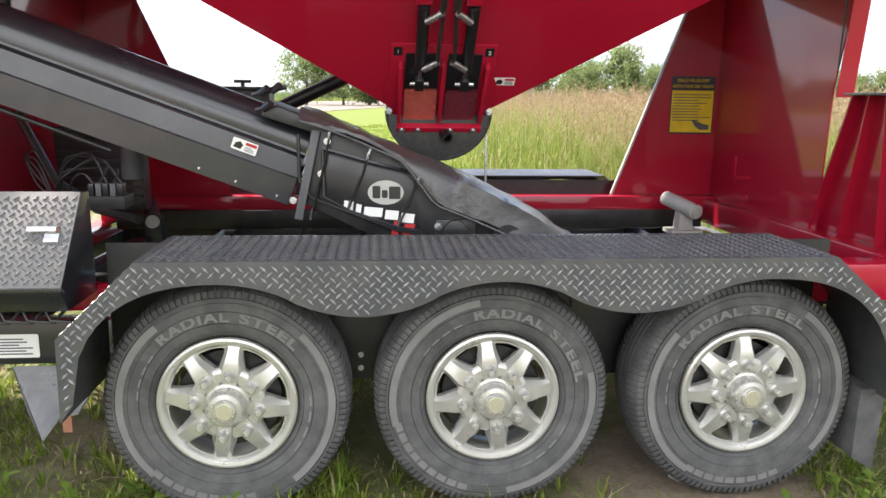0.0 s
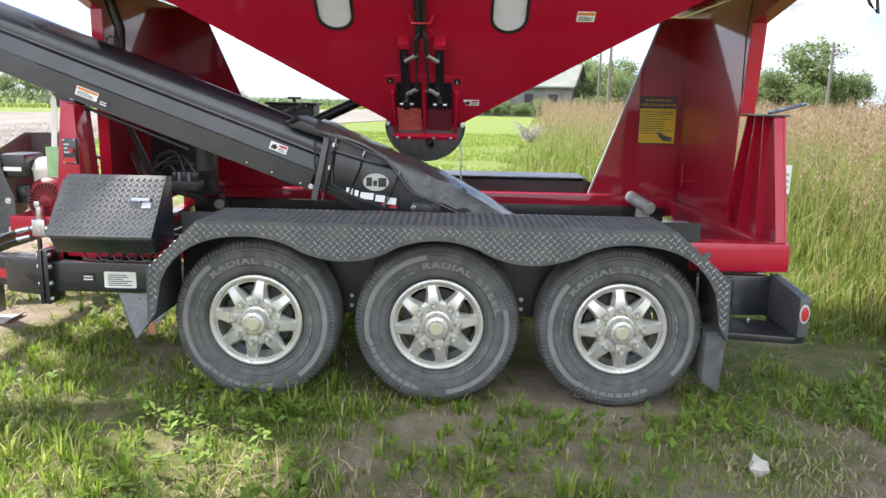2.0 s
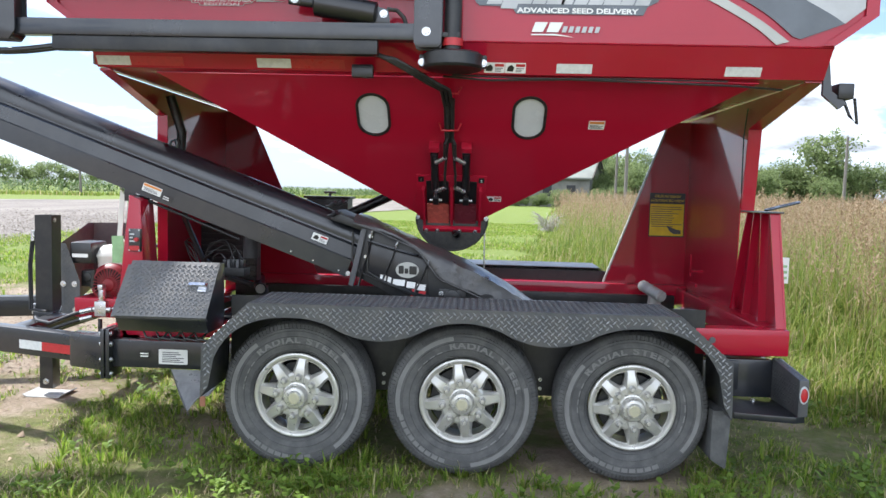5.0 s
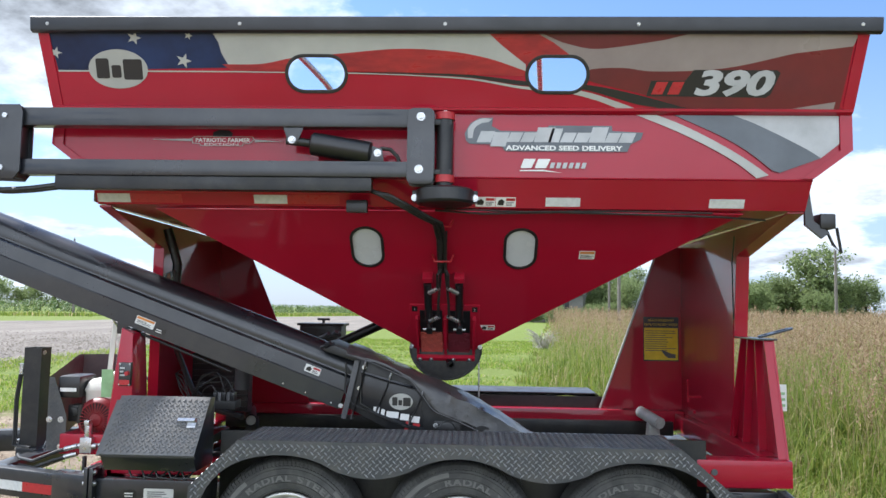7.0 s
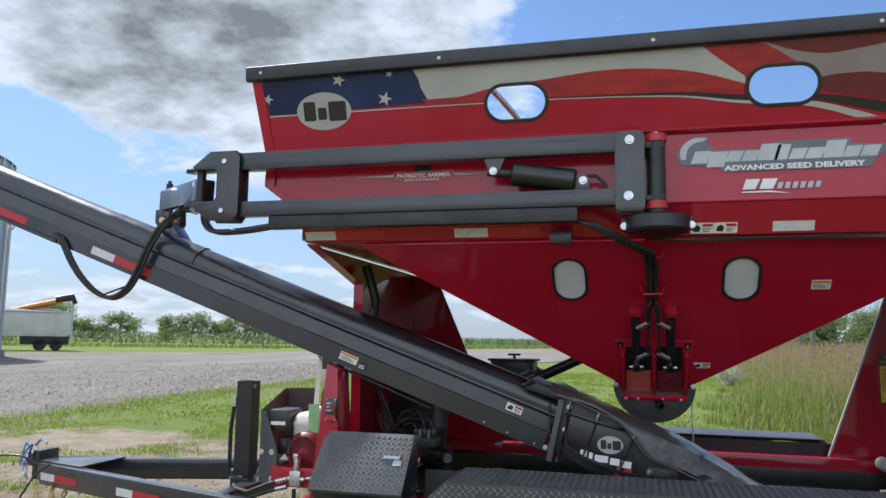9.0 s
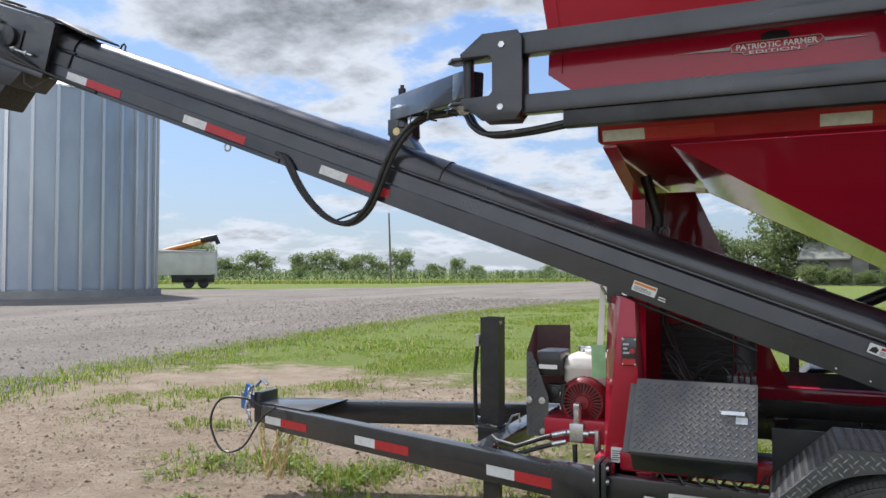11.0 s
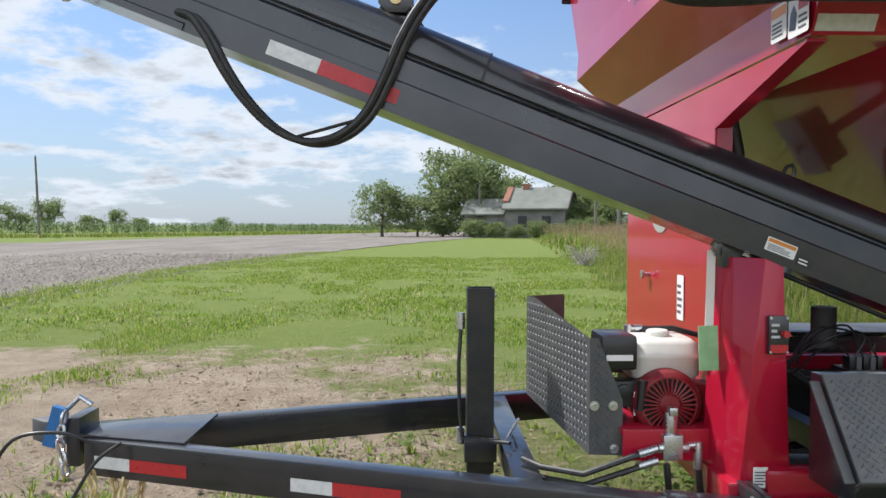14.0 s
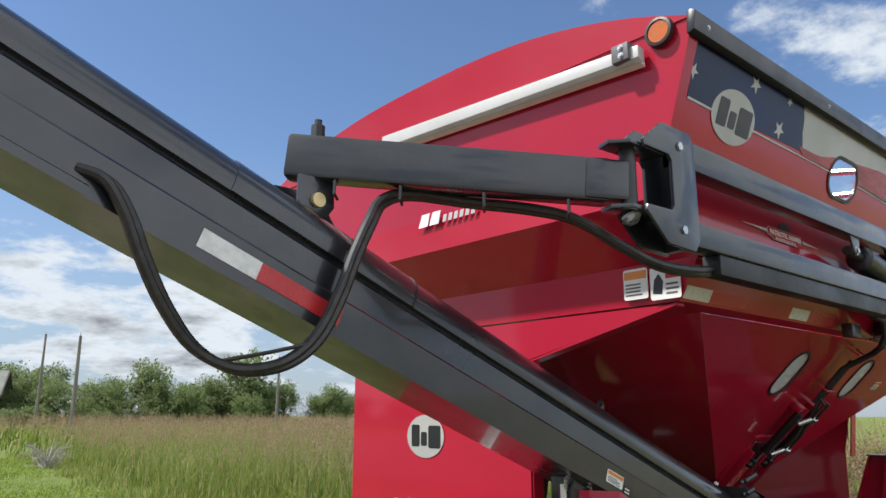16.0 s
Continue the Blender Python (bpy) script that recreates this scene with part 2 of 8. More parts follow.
GRASS = leafy("lawn_blades", [(0.0, (0.10, 0.175, 0.025)), (0.35, (0.19, 0.29, 0.035)), (0.70, (0.31, 0.41, 0.06)), (0.86, (0.40, 0.40, 0.12)), (1.0, (0.54, 0.46, 0.27))], trans=0.5)
TALL = leafy("tall_grass_blades", [(0.0, (0.10, 0.155, 0.025)), (0.45, (0.18, 0.25, 0.04)), (0.76, (0.27, 0.30, 0.06)), (0.90, (0.36, 0.31, 0.14)), (1.0, (0.46, 0.38, 0.22))], trans=0.5)
SEED = leafy("seed_heads", [(0.0, (0.24, 0.155, 0.085)), (0.5, (0.34, 0.24, 0.14)), (1.0, (0.46, 0.35, 0.23))], trans=0.4)
STRAW = leafy("dry_straw", [(0.0, (0.28, 0.22, 0.12)), (1.0, (0.52, 0.43, 0.27))], trans=0.2)
WEED = leafy("weed_leaves", [(0.0, (0.10, 0.165, 0.025)), (1.0, (0.20, 0.29, 0.045))], trans=0.35)
LEAF = leafy("tree_leaves", [(0.0, (0.14, 0.19, 0.075)), (0.5, (0.21, 0.265, 0.11)), (1.0, (0.29, 0.34, 0.15))], trans=0.55)
CORN = leafy("corn_leaves", [(0.0, (0.07, 0.13, 0.04)), (0.6, (0.12, 0.19, 0.06)), (1.0, (0.22, 0.25, 0.10))], trans=0.35)
PEBBLE = leafy("loose_pebbles", [(0.0, (0.11, 0.095, 0.08)), (0.6, (0.19, 0.168, 0.145)), (1.0, (0.30, 0.275, 0.24))], rough=0.9, trans=0.0)
CLOD = leafy("soil_crumbs", [(0.0, (0.14, 0.10, 0.07)), (1.0, (0.34, 0.26, 0.18))], rough=0.95, trans=0.0)
BARK = surface("bark", (0.10, 0.08, 0.06), (0.06, 0.05, 0.04), rough=0.9, scale=3, fine=25, bump=0.5, stretch=(3, 3, 0.6))
DEADWOOD = surface("dead_wood", (0.40, 0.37, 0.33), (0.30, 0.275, 0.245), rough=0.9, scale=5, bump=0.1)
POLE = surface("weathered_pole", (0.20, 0.18, 0.16), (0.14, 0.12, 0.11), rough=0.85, scale=2, fine=20, bump=0.2, stretch=(3, 3, 0.3))
GALV = surface("galvanised_sheet", (0.42, 0.47, 0.52), (0.36, 0.41, 0.47), rough=0.38, metal=0.6, scale=0.6, fine=6, bump=0.03, stretch=(1, 1, 0.4))
CONCRETE = surface("concrete", (0.34, 0.33, 0.31), rough=0.9, scale=1, fine=14, bump=0.2)
ROOF = surface("roof_shingle", (0.20, 0.21, 0.18), (0.16, 0.165, 0.145), rough=0.85, scale=0.5, fine=3, bump=0.2)
RUST = surface("rusty_roof", (0.30, 0.13, 0.08), rough=0.85, scale=1)
SIDING = surface("white_siding", (0.62, 0.61, 0.58), rough=0.7, scale=0.8, fine=4)
WEATHERED = surface("weathered_siding", (0.20, 0.195, 0.18), (0.15, 0.145, 0.135), rough=0.8, scale=0.8, fine=4)
STONE = surface("pale_stone", (0.46, 0.43, 0.38), (0.36, 0.33, 0.29), rough=0.85, scale=20, fine=60, bump=0.5)


def ground_mat():
    m, t, p = shade("lawn_and_soil")
    tc = t.nodes.new("ShaderNodeTexCoord").outputs["Object"]
    sp = t.nodes.new("ShaderNodeSeparateXYZ")
    t.links.new(tc, sp.inputs[0])
    soil = mix(t, span(t, noise_node(t, tc, 2.2, 6, 0.65), 0.3, 0.7, 0, 1), (0.29, 0.225, 0.16), (0.45, 0.37, 0.275))
    soil = mix(t, span(t, noise_node(t, tc, 45, 3, 0.6), 0.45, 0.8, 0, 0.5), soil, (0.16, 0.11, 0.075))
    soil = mix(t, span(t, noise_node(t, tc, 7, 8, 0.75), 0.50, 0.72, 0, 0.55), soil, (0.17, 0.125, 0.09))
    turf = mix(t, span(t, noise_node(t, tc, 0.9, 6, 0.6), 0.35, 0.65, 0, 1), (0.14, 0.17, 0.045), (0.20, 0.215, 0.075))
    turf = mix(t, span(t, noise_node(t, tc, 14, 5, 0.7), 0.4, 0.75, 0, 0.7), turf, (0.10, 0.095, 0.045))
    turf = mix(t, span(t, noise_node(t, tc, 5.5, 5, 0.7), 0.44, 0.66, 0, 0.80), turf, (0.29, 0.235, 0.14))
    turf = mix(t, span(t, sp.outputs[1], 2.5, 8.0, 0.0, 0.72), turf, (0.15, 0.21, 0.04))
    worn = noise_node(t, tc, 0.55, 7, 0.66)
    # bare soil by the tongue and along the gravel, patches elsewhere
    near = span(t, sp.outputs[0], -2.2, -4.6, 0.0, 0.24)
    fade = span(t, sp.outputs[1], 5.0, 9.5, 1.0, 0.0)
    nm = t.nodes.new("ShaderNodeMath")
    nm.operation = "MULTIPLY"
    t.links.new(near, nm.inputs[0])
    t.links.new(fade, nm.inputs[1])
    ad = t.nodes.new("ShaderNodeMath")
    ad.operation = "ADD"
    t.links.new(worn, ad.inputs[0])
    t.links.new(nm.outputs[0], ad.inputs[1])
    rear = span(t, sp.outputs[0], -2.0, 1.6, 0.0, 0.05)
    side = span(t, sp.outputs[1], 0.6, -0.2, 0.0, 1.0)
    rm = t.nodes.new("ShaderNodeMath")
    rm.operation = "MULTIPLY_ADD"
    t.links.new(rear, rm.inputs[0])
    t.links.new(side, rm.inputs[1])
    t.links.new(ad.outputs[0], rm.inputs[2])
    # earth turned up where the wheels rolled in
    wheel = rm.outputs[0]
    for axis, a, b in ((0, 0.10, 0.40), (0, 1.45, 1.15), (1, -0.45, -0.15), (1, 0.75, 0.45)):
        edge = span(t, sp.outputs[axis], a, b, 0.0, 1.0)
        if axis == 0 and a < 1:
            block = edge
            continue
        bm_ = t.nodes.new("ShaderNodeMath")
        bm_.operation = "MULTIPLY"
        t.links.new(block, bm_.inputs[0])
        t.links.new(edge, bm_.inputs[1])
        block = bm_.outputs[0]
    rut = t.nodes.new("ShaderNodeMath")
    rut.operation = "MULTIPLY_ADD"
    rut.inputs[1].default_value = 0.22
    t.links.new(block, rut.inputs[0])
    t.links.new(wheel, rut.inputs[2])
    lush = t.nodes.new("ShaderNodeMath")
    lush.operation = "ADD"
    t.links.new(rut.outputs[0], lush.inputs[0])
    t.links.new(span(t, sp.outputs[1], 3.0, 9.0, 0.0, -0.10), lush.inputs[1])
    c = mix(t, span(t, lush.outputs[0], 0.53, 0.63, 0, 1), turf, soil)
    t.links.new(c, p.inputs["Base Color"])
    p.inputs["Roughness"].default_value = 0.95
    p.inputs["Specular IOR Level"].default_value = 0.15
    bumped(t, p, noise_node(t, tc, 16, 9, 0.75), 1.0, 0.05)
    return m


def gravel_mat():
    m, t, p = shade("gravel")
    tc = t.nodes.new("ShaderNodeTexCoord").outputs["Object"]
    base = mix(t, span(t, noise_node(t, tc, 0.35, 6, 0.65, (1, 0.35, 1)), 0.35, 0.65, 0, 1), (0.165, 0.140, 0.115), (0.265, 0.232, 0.195))
    base = mix(t, span(t, noise_node(t, tc, 30, 3, 0.7), 0.4, 0.7, 0, 0.6), base, (0.17, 0.15, 0.13))
    base = mix(t, span(t, noise_node(t, tc, 0.30, 6, 0.72, (1, 0.22, 1)), 0.54, 0.66, 0, 0.65), base, (0.12, 0.10, 0.085))
    t.links.new(base, p.inputs["Base Color"])
    p.inputs["Roughness"].default_value = 0.95
    bumped(t, p, noise_node(t, tc, 9, 8, 0.75), 1.0, 0.06)
    return m


GROUND = ground_mat()
GRAVEL = gravel_mat()

# ---------------------------------------------------------------- mesh tools
class Shape:
    """Collects vertices and faces of one part."""

    def __init__(self):
        self.v, self.f = [], []

    def put(self, verts, faces, m=None):
        k = len(self.v)
        self.v += [tuple(m @ Vector(p)) for p in verts] if m else [tuple(p) for p in verts]
        self.f += [tuple(i + k for i in f) for f in faces]
        return self

    def box(self, x0, x1, y0, y1, z0, z1, m=None):
        v = [(x, y, z) for z in (z0, z1) for y in (y0, y1) for x in (x0, x1)]
        return self.put(v, [(0, 2, 3, 1), (4, 5, 7, 6), (0, 1, 5, 4), (2, 6, 7, 3), (0, 4, 6, 2), (1, 3, 7, 5)], m)

    def prism(self, poly, axis, a, b, m=None):
        """A polygon in the plane across axis, drawn out along it from a to b."""
        n = len(poly)

        def at(p, c):
            return {"x": (c, p[0], p[1]), "y": (p[0], c, p[1]), "z": (p[0], p[1], c)}[axis]

        v = [at(p, a) for p in poly] + [at(p, b) for p in poly]
        f = [tuple(range(n)), tuple(range(2 * n - 1, n - 1, -1))] + [(k, n + k, n + (k + 1) % n, (k + 1) % n) for k in range(n)]
        return self.put(v, f, m)

    def sweep(self, path, r, n=10, caps=True, flat=1.0):
        path = [Vector(p) for p in path]
        rs = r if isinstance(r, (list, tuple)) else [r] * len(path)
        up = None
        v = []
        for k, p in enumerate(path):
            d = (path[min(k + 1, len(path) - 1)] - path[max(k - 1, 0)]).normalized()
            if up is None:
                up = d.cross(Vector((0, 0, 1)))
                up = up.normalized() if up.length > 0.05 else Vector((1, 0, 0))
            up = (up - d * up.dot(d)).normalized()
            side = d.cross(up)
            v += [p + (up * math.cos(a) + side * math.sin(a) * flat) * rs[k] for a in (2 * math.pi * i / n for i in range(n))]
        f = [(k * n + i, k * n + (i + 1) % n, (k + 1) * n + (i + 1) % n, (k + 1) * n + i) for k in range(len(path) - 1) for i in range(n)]
        if caps:
            f += [tuple(range(n - 1, -1, -1)), tuple(range((len(path) - 1) * n, len(path) * n))]
        return self.put(v, f)

    def cyl(self, p, q, r, n=16, r2=None):
        return self.sweep([p, q], [r, r if r2 is None else r2], n)

    def lathe(self, profile, n=32, m=None, a0=0.0, a1=2 * math.pi):
        """(radius, height) turned about the y axis."""
        full = a1 - a0 > 6.28
        cols = n if full else n + 1
        v = [(r * math.cos(a), h, r * math.sin(a)) for r, h in profile for a in (a0 + (a1 - a0) * i / n for i in range(cols))]
        f = []
        for k in range(len(profile) - 1):
            for i in range(n):
                j = (i + 1) % cols
                f.append((k * cols + i, (k + 1) * cols + i, (k + 1) * cols + j, k * cols + j))
        return self.put(v, f, m)

    def plate(self, outer, holes, t, m=None):
        """A flat sheet with openings: outline and holes in x, y; thickness along z."""
        def area(lp):
            return sum(a[0] * b[1] - b[0] * a[1] for a, b in zip(lp, [*lp[1:], lp[0]]))

        loops = [lp if area(lp) > 0 else lp[::-1] for lp in (list(outer), *map(list, holes))]
        pts, edges, start = [], [], []
        for lp in loops:
            k = len(pts)
            start.append(k)
            pts += [Vector(p) for p in lp]
            edges += [(k + i, k + (i + 1) % len(lp)) for i in range(len(lp))]
        faces = [list(range(s, s + len(lp))) for s, lp in zip(start, loops)]
        vo, _, fo, _, _, orig = delaunay_2d_cdt(pts, edges, faces, 0, 1e-6)
        keep = [f for f, o in zip(fo, orig) if o == [0]]
        n = len(vo)
        v = [(p.x, p.y, 0) for p in vo] + [(p.x, p.y, t) for p in vo]
        f = [tuple(reversed(x)) for x in keep] + [tuple(i + n for i in x) for x in keep]
        for s, lp in zip(start, loops):
            near = [min(range(n), key=lambda i, p=p: (vo[i] - Vector(p)).length) for p in lp]
            f += [(near[i], near[(i + 1) % len(near)], near[(i + 1) % len(near)] + n, near[i] + n) for i in range(len(near))]
        return self.put(v, f, m)


def oblong(cx, cy, w, h, n=8, r=None):
    """A rectangle with round corners."""
    r = min(w, h) / 2 if r is None else r
    pts = []
    for sx, sy, a in ((1, 1, 0), (-1, 1, 90), (-1, -1, 180), (1, -1, 270)):
        for k in range(n + 1):
            b = radians(a + 90 * k / n)
            pts.append((cx + sx * (w / 2 - r) + r * math.cos(b), cy + sy * (h / 2 - r) + r * math.sin(b)))
    return pts


def mesh_of(name, s, bevel=0.0, smooth=38, fix=True):
    bm = bmesh.new()
    vs = [bm.verts.new(p) for p in s.v]
    for f in s.f:
        if len(set(f)) > 2:
            try:
                bm.faces.new([vs[i] for i in f])
            except ValueError:
                pass
    if fix:
        bmesh.ops.remove_doubles(bm, verts=bm.verts, dist=1e-5)
        bmesh.ops.recalc_face_normals(bm, faces=bm.faces)
    if bevel:
        sharp = [e for e in bm.edges if len(e.link_faces) == 2 and e.calc_face_angle(0) > radians(30)]
        bmesh.ops.bevel(bm, geom=sharp, offset=bevel, segments=2, profile=0.6, affect="EDGES", clamp_overlap=True)
    me = bpy.data.meshes.new(name)
    bm.to_mesh(me)
    bm.free()
    if smooth:
        me.shade_smooth()
        me.set_sharp_from_angle(angle=radians(smooth))
    return me


def spline(points, n=5):
    """A smooth line in space through a few points."""
    p = [Vector(q) for q in points]
    p = [p[0] * 2 - p[1], *p, p[-1] * 2 - p[-2]]
    out = []
    for a, b, c, d in zip(p, p[1:], p[2:], p[3:]):
        for k in range(n):
            t = k / n
            out.append(0.5 * ((2 * b) + (c - a) * t + (2 * a - 5 * b + 4 * c - d) * t * t + (3 * b - a - 3 * c + d) * t ** 3))
    return out + [p[-2]]


WORLD_OF = {}


def part(name, s, material, parent, label="", bevel=0.0, smooth=38, at=None, kind=""):
    """One mesh under a thing or under a part; s is a Shape in world places, or a mesh to share."""
    me = s if isinstance(s, bpy.types.Mesh) else mesh_of(name, s, bevel, smooth)
    if material and not me.materials:
        me.materials.append(material)
    ob = new(name, me)
    m = at if at else Matrix.Identity(4)
    WORLD_OF[ob.name] = m
    while parent and parent.parent and parent.parent.parent:  # a thing, its parts and their pieces, no deeper
        parent = parent.parent
    if parent:
        ob.parent = parent
        ob.matrix_parent_inverse = WORLD_OF[parent.name].inverted()
    ob.matrix_basis = m
    if label or kind:
        tagged(ob, label, kind=kind)
    return ob


def thing(name, place, label, category, group="", kind=""):
    ob = new(name)
    ob.empty_display_size = 0.3
    m = Matrix.Translation(place)
    ob.matrix_basis = m
    WORLD_OF[ob.name] = m
    return tagged(ob, label, category, group, kind)


def solo(name, s, material, label, category, group="", kind="", bevel=0.0, smooth=38, at=None):
    ob = part(name, s, material, None, "", bevel, smooth, at)
    return tagged(ob, label, category, group, kind)


def raw_mesh(name, verts, faces, material):
    """A large mesh of triangles from arrays."""
    me = bpy.data.meshes.new(name)
    verts, faces = np.asarray(verts, np.float32), np.asarray(faces, np.int32)
    me.vertices.add(len(verts))
    me.vertices.foreach_set("co", verts.ravel())
    me.loops.add(faces.size)
    me.loops.foreach_set("vertex_index", faces.ravel())
    me.polygons.add(len(faces))
    me.polygons.foreach_set("loop_start", np.arange(len(faces), dtype=np.int32) * faces.shape[1])
    me.update(calc_edges=True)
    me.validate()
    me.materials.append(material)
    return me


def glyphs(text, size, depth=0.001, shear=0.0, spacing=1.0, weight=0.0):
    """A word as a mesh in x, y with its middle at 0, thickness along z."""
    cu = bpy.data.curves.new("letters", "FONT")
    cu.body, cu.size, cu.extrude, cu.shear, cu.space_character = text, size, depth, shear, spacing
    cu.align_x, cu.align_y = "CENTER", "CENTER"
    cu.resolution_u, cu.offset = 3, weight
    ob = bpy.data.objects.new("letters", cu)
    scene.collection.objects.link(ob)
    dg = bpy.context.evaluated_depsgraph_get()
    me = bpy.data.meshes.new_from_object(ob.evaluated_get(dg))
    bpy.data.objects.remove(ob)
    return me


def lettering(name, text, size, m, material, parent, label="", depth=0.001, shear=0.0, width=None, weight=0.0):
    me = glyphs(text, size, depth, shear, 1.0, weight)
    if width:
        w = max(v.co.x for v in me.vertices) - min(v.co.x for v in me.vertices)
        me.transform(Matrix.Diagonal((width / w, 1, 1, 1)))
    me.transform(m)
    me.materials.clear()
    me.materials.append(material)
    return part(name, me, None, parent, label)

# ---------------------------------------------------------------- ground, road, fields
def ground_sheet():
    xs = sorted(set([-1600, -700, -300, -150, -80, -40] + [-20 + 0.5 * k for k in range(61)] + [15, 25, 40, 80, 150, 300, 700, 1600]))
    ys = sorted(set([-1200, -300, -80, -30, -12] + [-6 + 0.5 * k for k in range(61)] + [30, 40, 60, 90, 150, 300, 700, 2500]))
    s = Shape()
    for y in ys:
        for x in xs:
            near = math.hypot(x, y) < 30
            z = 0.05 * (noise.noise((x * 0.35, y * 0.35, 0.3)) + 0.5 * noise.noise((x * 1.1, y * 1.1, 2.3))) - 0.02 if near else -0.03
            z *= min(1.0, max(0.0, (x + 9.0) / 1.5))
            if abs(x) < 1.6 and -0.4 < y < 3.0:
                z = min(z, -0.005)
            s.v.append((x, y, z))
    n = len(xs)
    s.f = [(j * n + i, j * n + i + 1, (j + 1) * n + i + 1, (j + 1) * n + i) for j in range(len(ys) - 1) for i in range(n - 1)]
    return s


ground = solo("ground", ground_sheet(), GROUND, "patchy lawn with bare sandy soil, grass on flat farmland", "ground", kind="structure")

LOT_NEAR = [(-9.6, -40), (-9.9, 0), (-10.6, 5), (-11.3, 11), (-11.6, 17), (-11.4, 24), (-9.8, 36), (-4.5, 64), (4.5, 102), (30, 200), (80, 420)]
LOT_FAR = [(60, 430), (8, 235), (-9, 178), (-26, 118), (-33, 86), (-36, 62), (-50, 40), (-62, 24), (-64, -40)]


def wavy_edge(points, amount, step=1.5):
    out = []
    for (x0, y0), (x1, y1) in zip(points, points[1:]):
        n = max(1, int(min(60, math.hypot(x1 - x0, y1 - y0) / step)))
        for k in range(n):
            x, y = x0 + (x1 - x0) * k / n, y0 + (y1 - y0) * k / n
            d = noise.noise((x * 0.5, y * 0.5, 5.0)) + 0.6 * noise.noise((x * 1.7, y * 1.7, 9.0))
            out.append((x + amount * d, y + amount * 0.4 * d))
    return out + [points[-1]]


lot = Shape().plate(wavy_edge(LOT_NEAR, 0.5) + wavy_edge(LOT_FAR, 0.3, 4), [], 0.004, Matrix.Translation((0, 0, 0.006)))
solo("gravel_road", lot, GRAVEL, "pale gravel yard and lane with dark tyre ruts", "gravel road", kind="structure", smooth=0)


def cards(pts, heights, widths, lean=0.35, bend=0.5, seed=1):
    """Bent blades: five corners and three triangles each."""
    r = np.random.default_rng(seed)
    n = len(pts)
    a = r.uniform(0, 2 * np.pi, n)
    side = np.stack([np.cos(a), np.sin(a), np.zeros(n)], 1) * widths[:, None] / 2
    b = a + np.pi / 2 + r.normal(0, 0.5, n)
    fall = np.stack([np.cos(b), np.sin(b), np.zeros(n)], 1) * (heights * np.abs(r.normal(0, lean, n)))[:, None]
    up = np.stack([np.zeros(n), np.zeros(n), heights], 1)
    mid = pts + up * 0.55 + fall * 0.3
    tip = pts + up * (1 - 0.25 * bend * np.abs(r.normal(0, 1, n)).clip(0, 1.6))[:, None] + fall
    v = np.stack([pts - side, pts + side, mid - side * 0.8, mid + side * 0.8, tip], 1).reshape(-1, 3)
    k = np.arange(n)[:, None] * 5
    f = np.concatenate([k + [0, 1, 3], k + [0, 3, 2], k + [2, 3, 4]], 1).reshape(-1, 3)
    return v, f


def clumped(n, x0, x1, y0, y1, freq, cut, seed, power=1.0):
    """Places on the ground, thinned by a noise so that they stand in patches."""
    r = np.random.default_rng(seed)
    out = []
    while len(out) < n:
        x, y = r.uniform(x0, x1), y0 + (y1 - y0) * r.uniform() ** power
        if noise.noise((x * freq, y * freq, seed * 1.7)) + 0.5 * noise.noise((x * freq * 3.1, y * freq * 3.1, seed)) > cut + r.uniform(-0.25, 0.25):
            out.append((x, y, -0.02))
    return np.array(out)

# ---------------------------------------------------------------- the seed tender
MID = 1.30  # middle line of the trailer
tender = thing("seed_tender", (0, MID, 0), "red and charcoal three-axle seed tender trailer parked on grass", "trailer")


def far(y):
    return 2 * MID - y


# hopper: five levels of the shell, each (z, x0, x1, y0)
LEVELS = [(2.99, -2.195, 1.994, -0.12), (2.57, -2.165, 1.965, 0.03), (2.556, -2.166, 1.966, 0.048), (2.40, -2.175, 1.972, 0.051), (2.22, -1.972, 1.776, 0.053), (2.07, -1.965, 1.772, 0.14), (2.062, -1.685, 1.485, 0.22), (1.282, -0.256, 0.056, 0.998)]
PANEL = Matrix(((1, 0, 0, 0), (0, -0.336, -0.942, 0.03), (0, 0.942, -0.336, 2.57), (0, 0, 0, 1)))  # upper side panel: x along, y up the slope, z outward
PANEL_FAR = Matrix(((1, 0, 0, 0), (0, 0.336, 0.942, far(0.03)), (0, 0.942, -0.336, 2.57), (0, 0, 0, 1)))
CONE = Matrix(((1, 0, 0, 0), (0, -0.7071, -0.7071, 0.22), (0, 0.7071, -0.7071, 2.06), (0, 0, 0, 1)))  # near slope of the cone: y up the slope
CONE_FAR = Matrix(((1, 0, 0, 0), (0, 0.7071, 0.7071, far(0.22)), (0, 0.7071, -0.7071, 2.06), (0, 0, 0, 1)))
WIN_UP = [(-0.765, 0.176), (0.472, 0.176)]
WIN_LOW = [(-0.541, -0.259), (0.319, -0.259)]

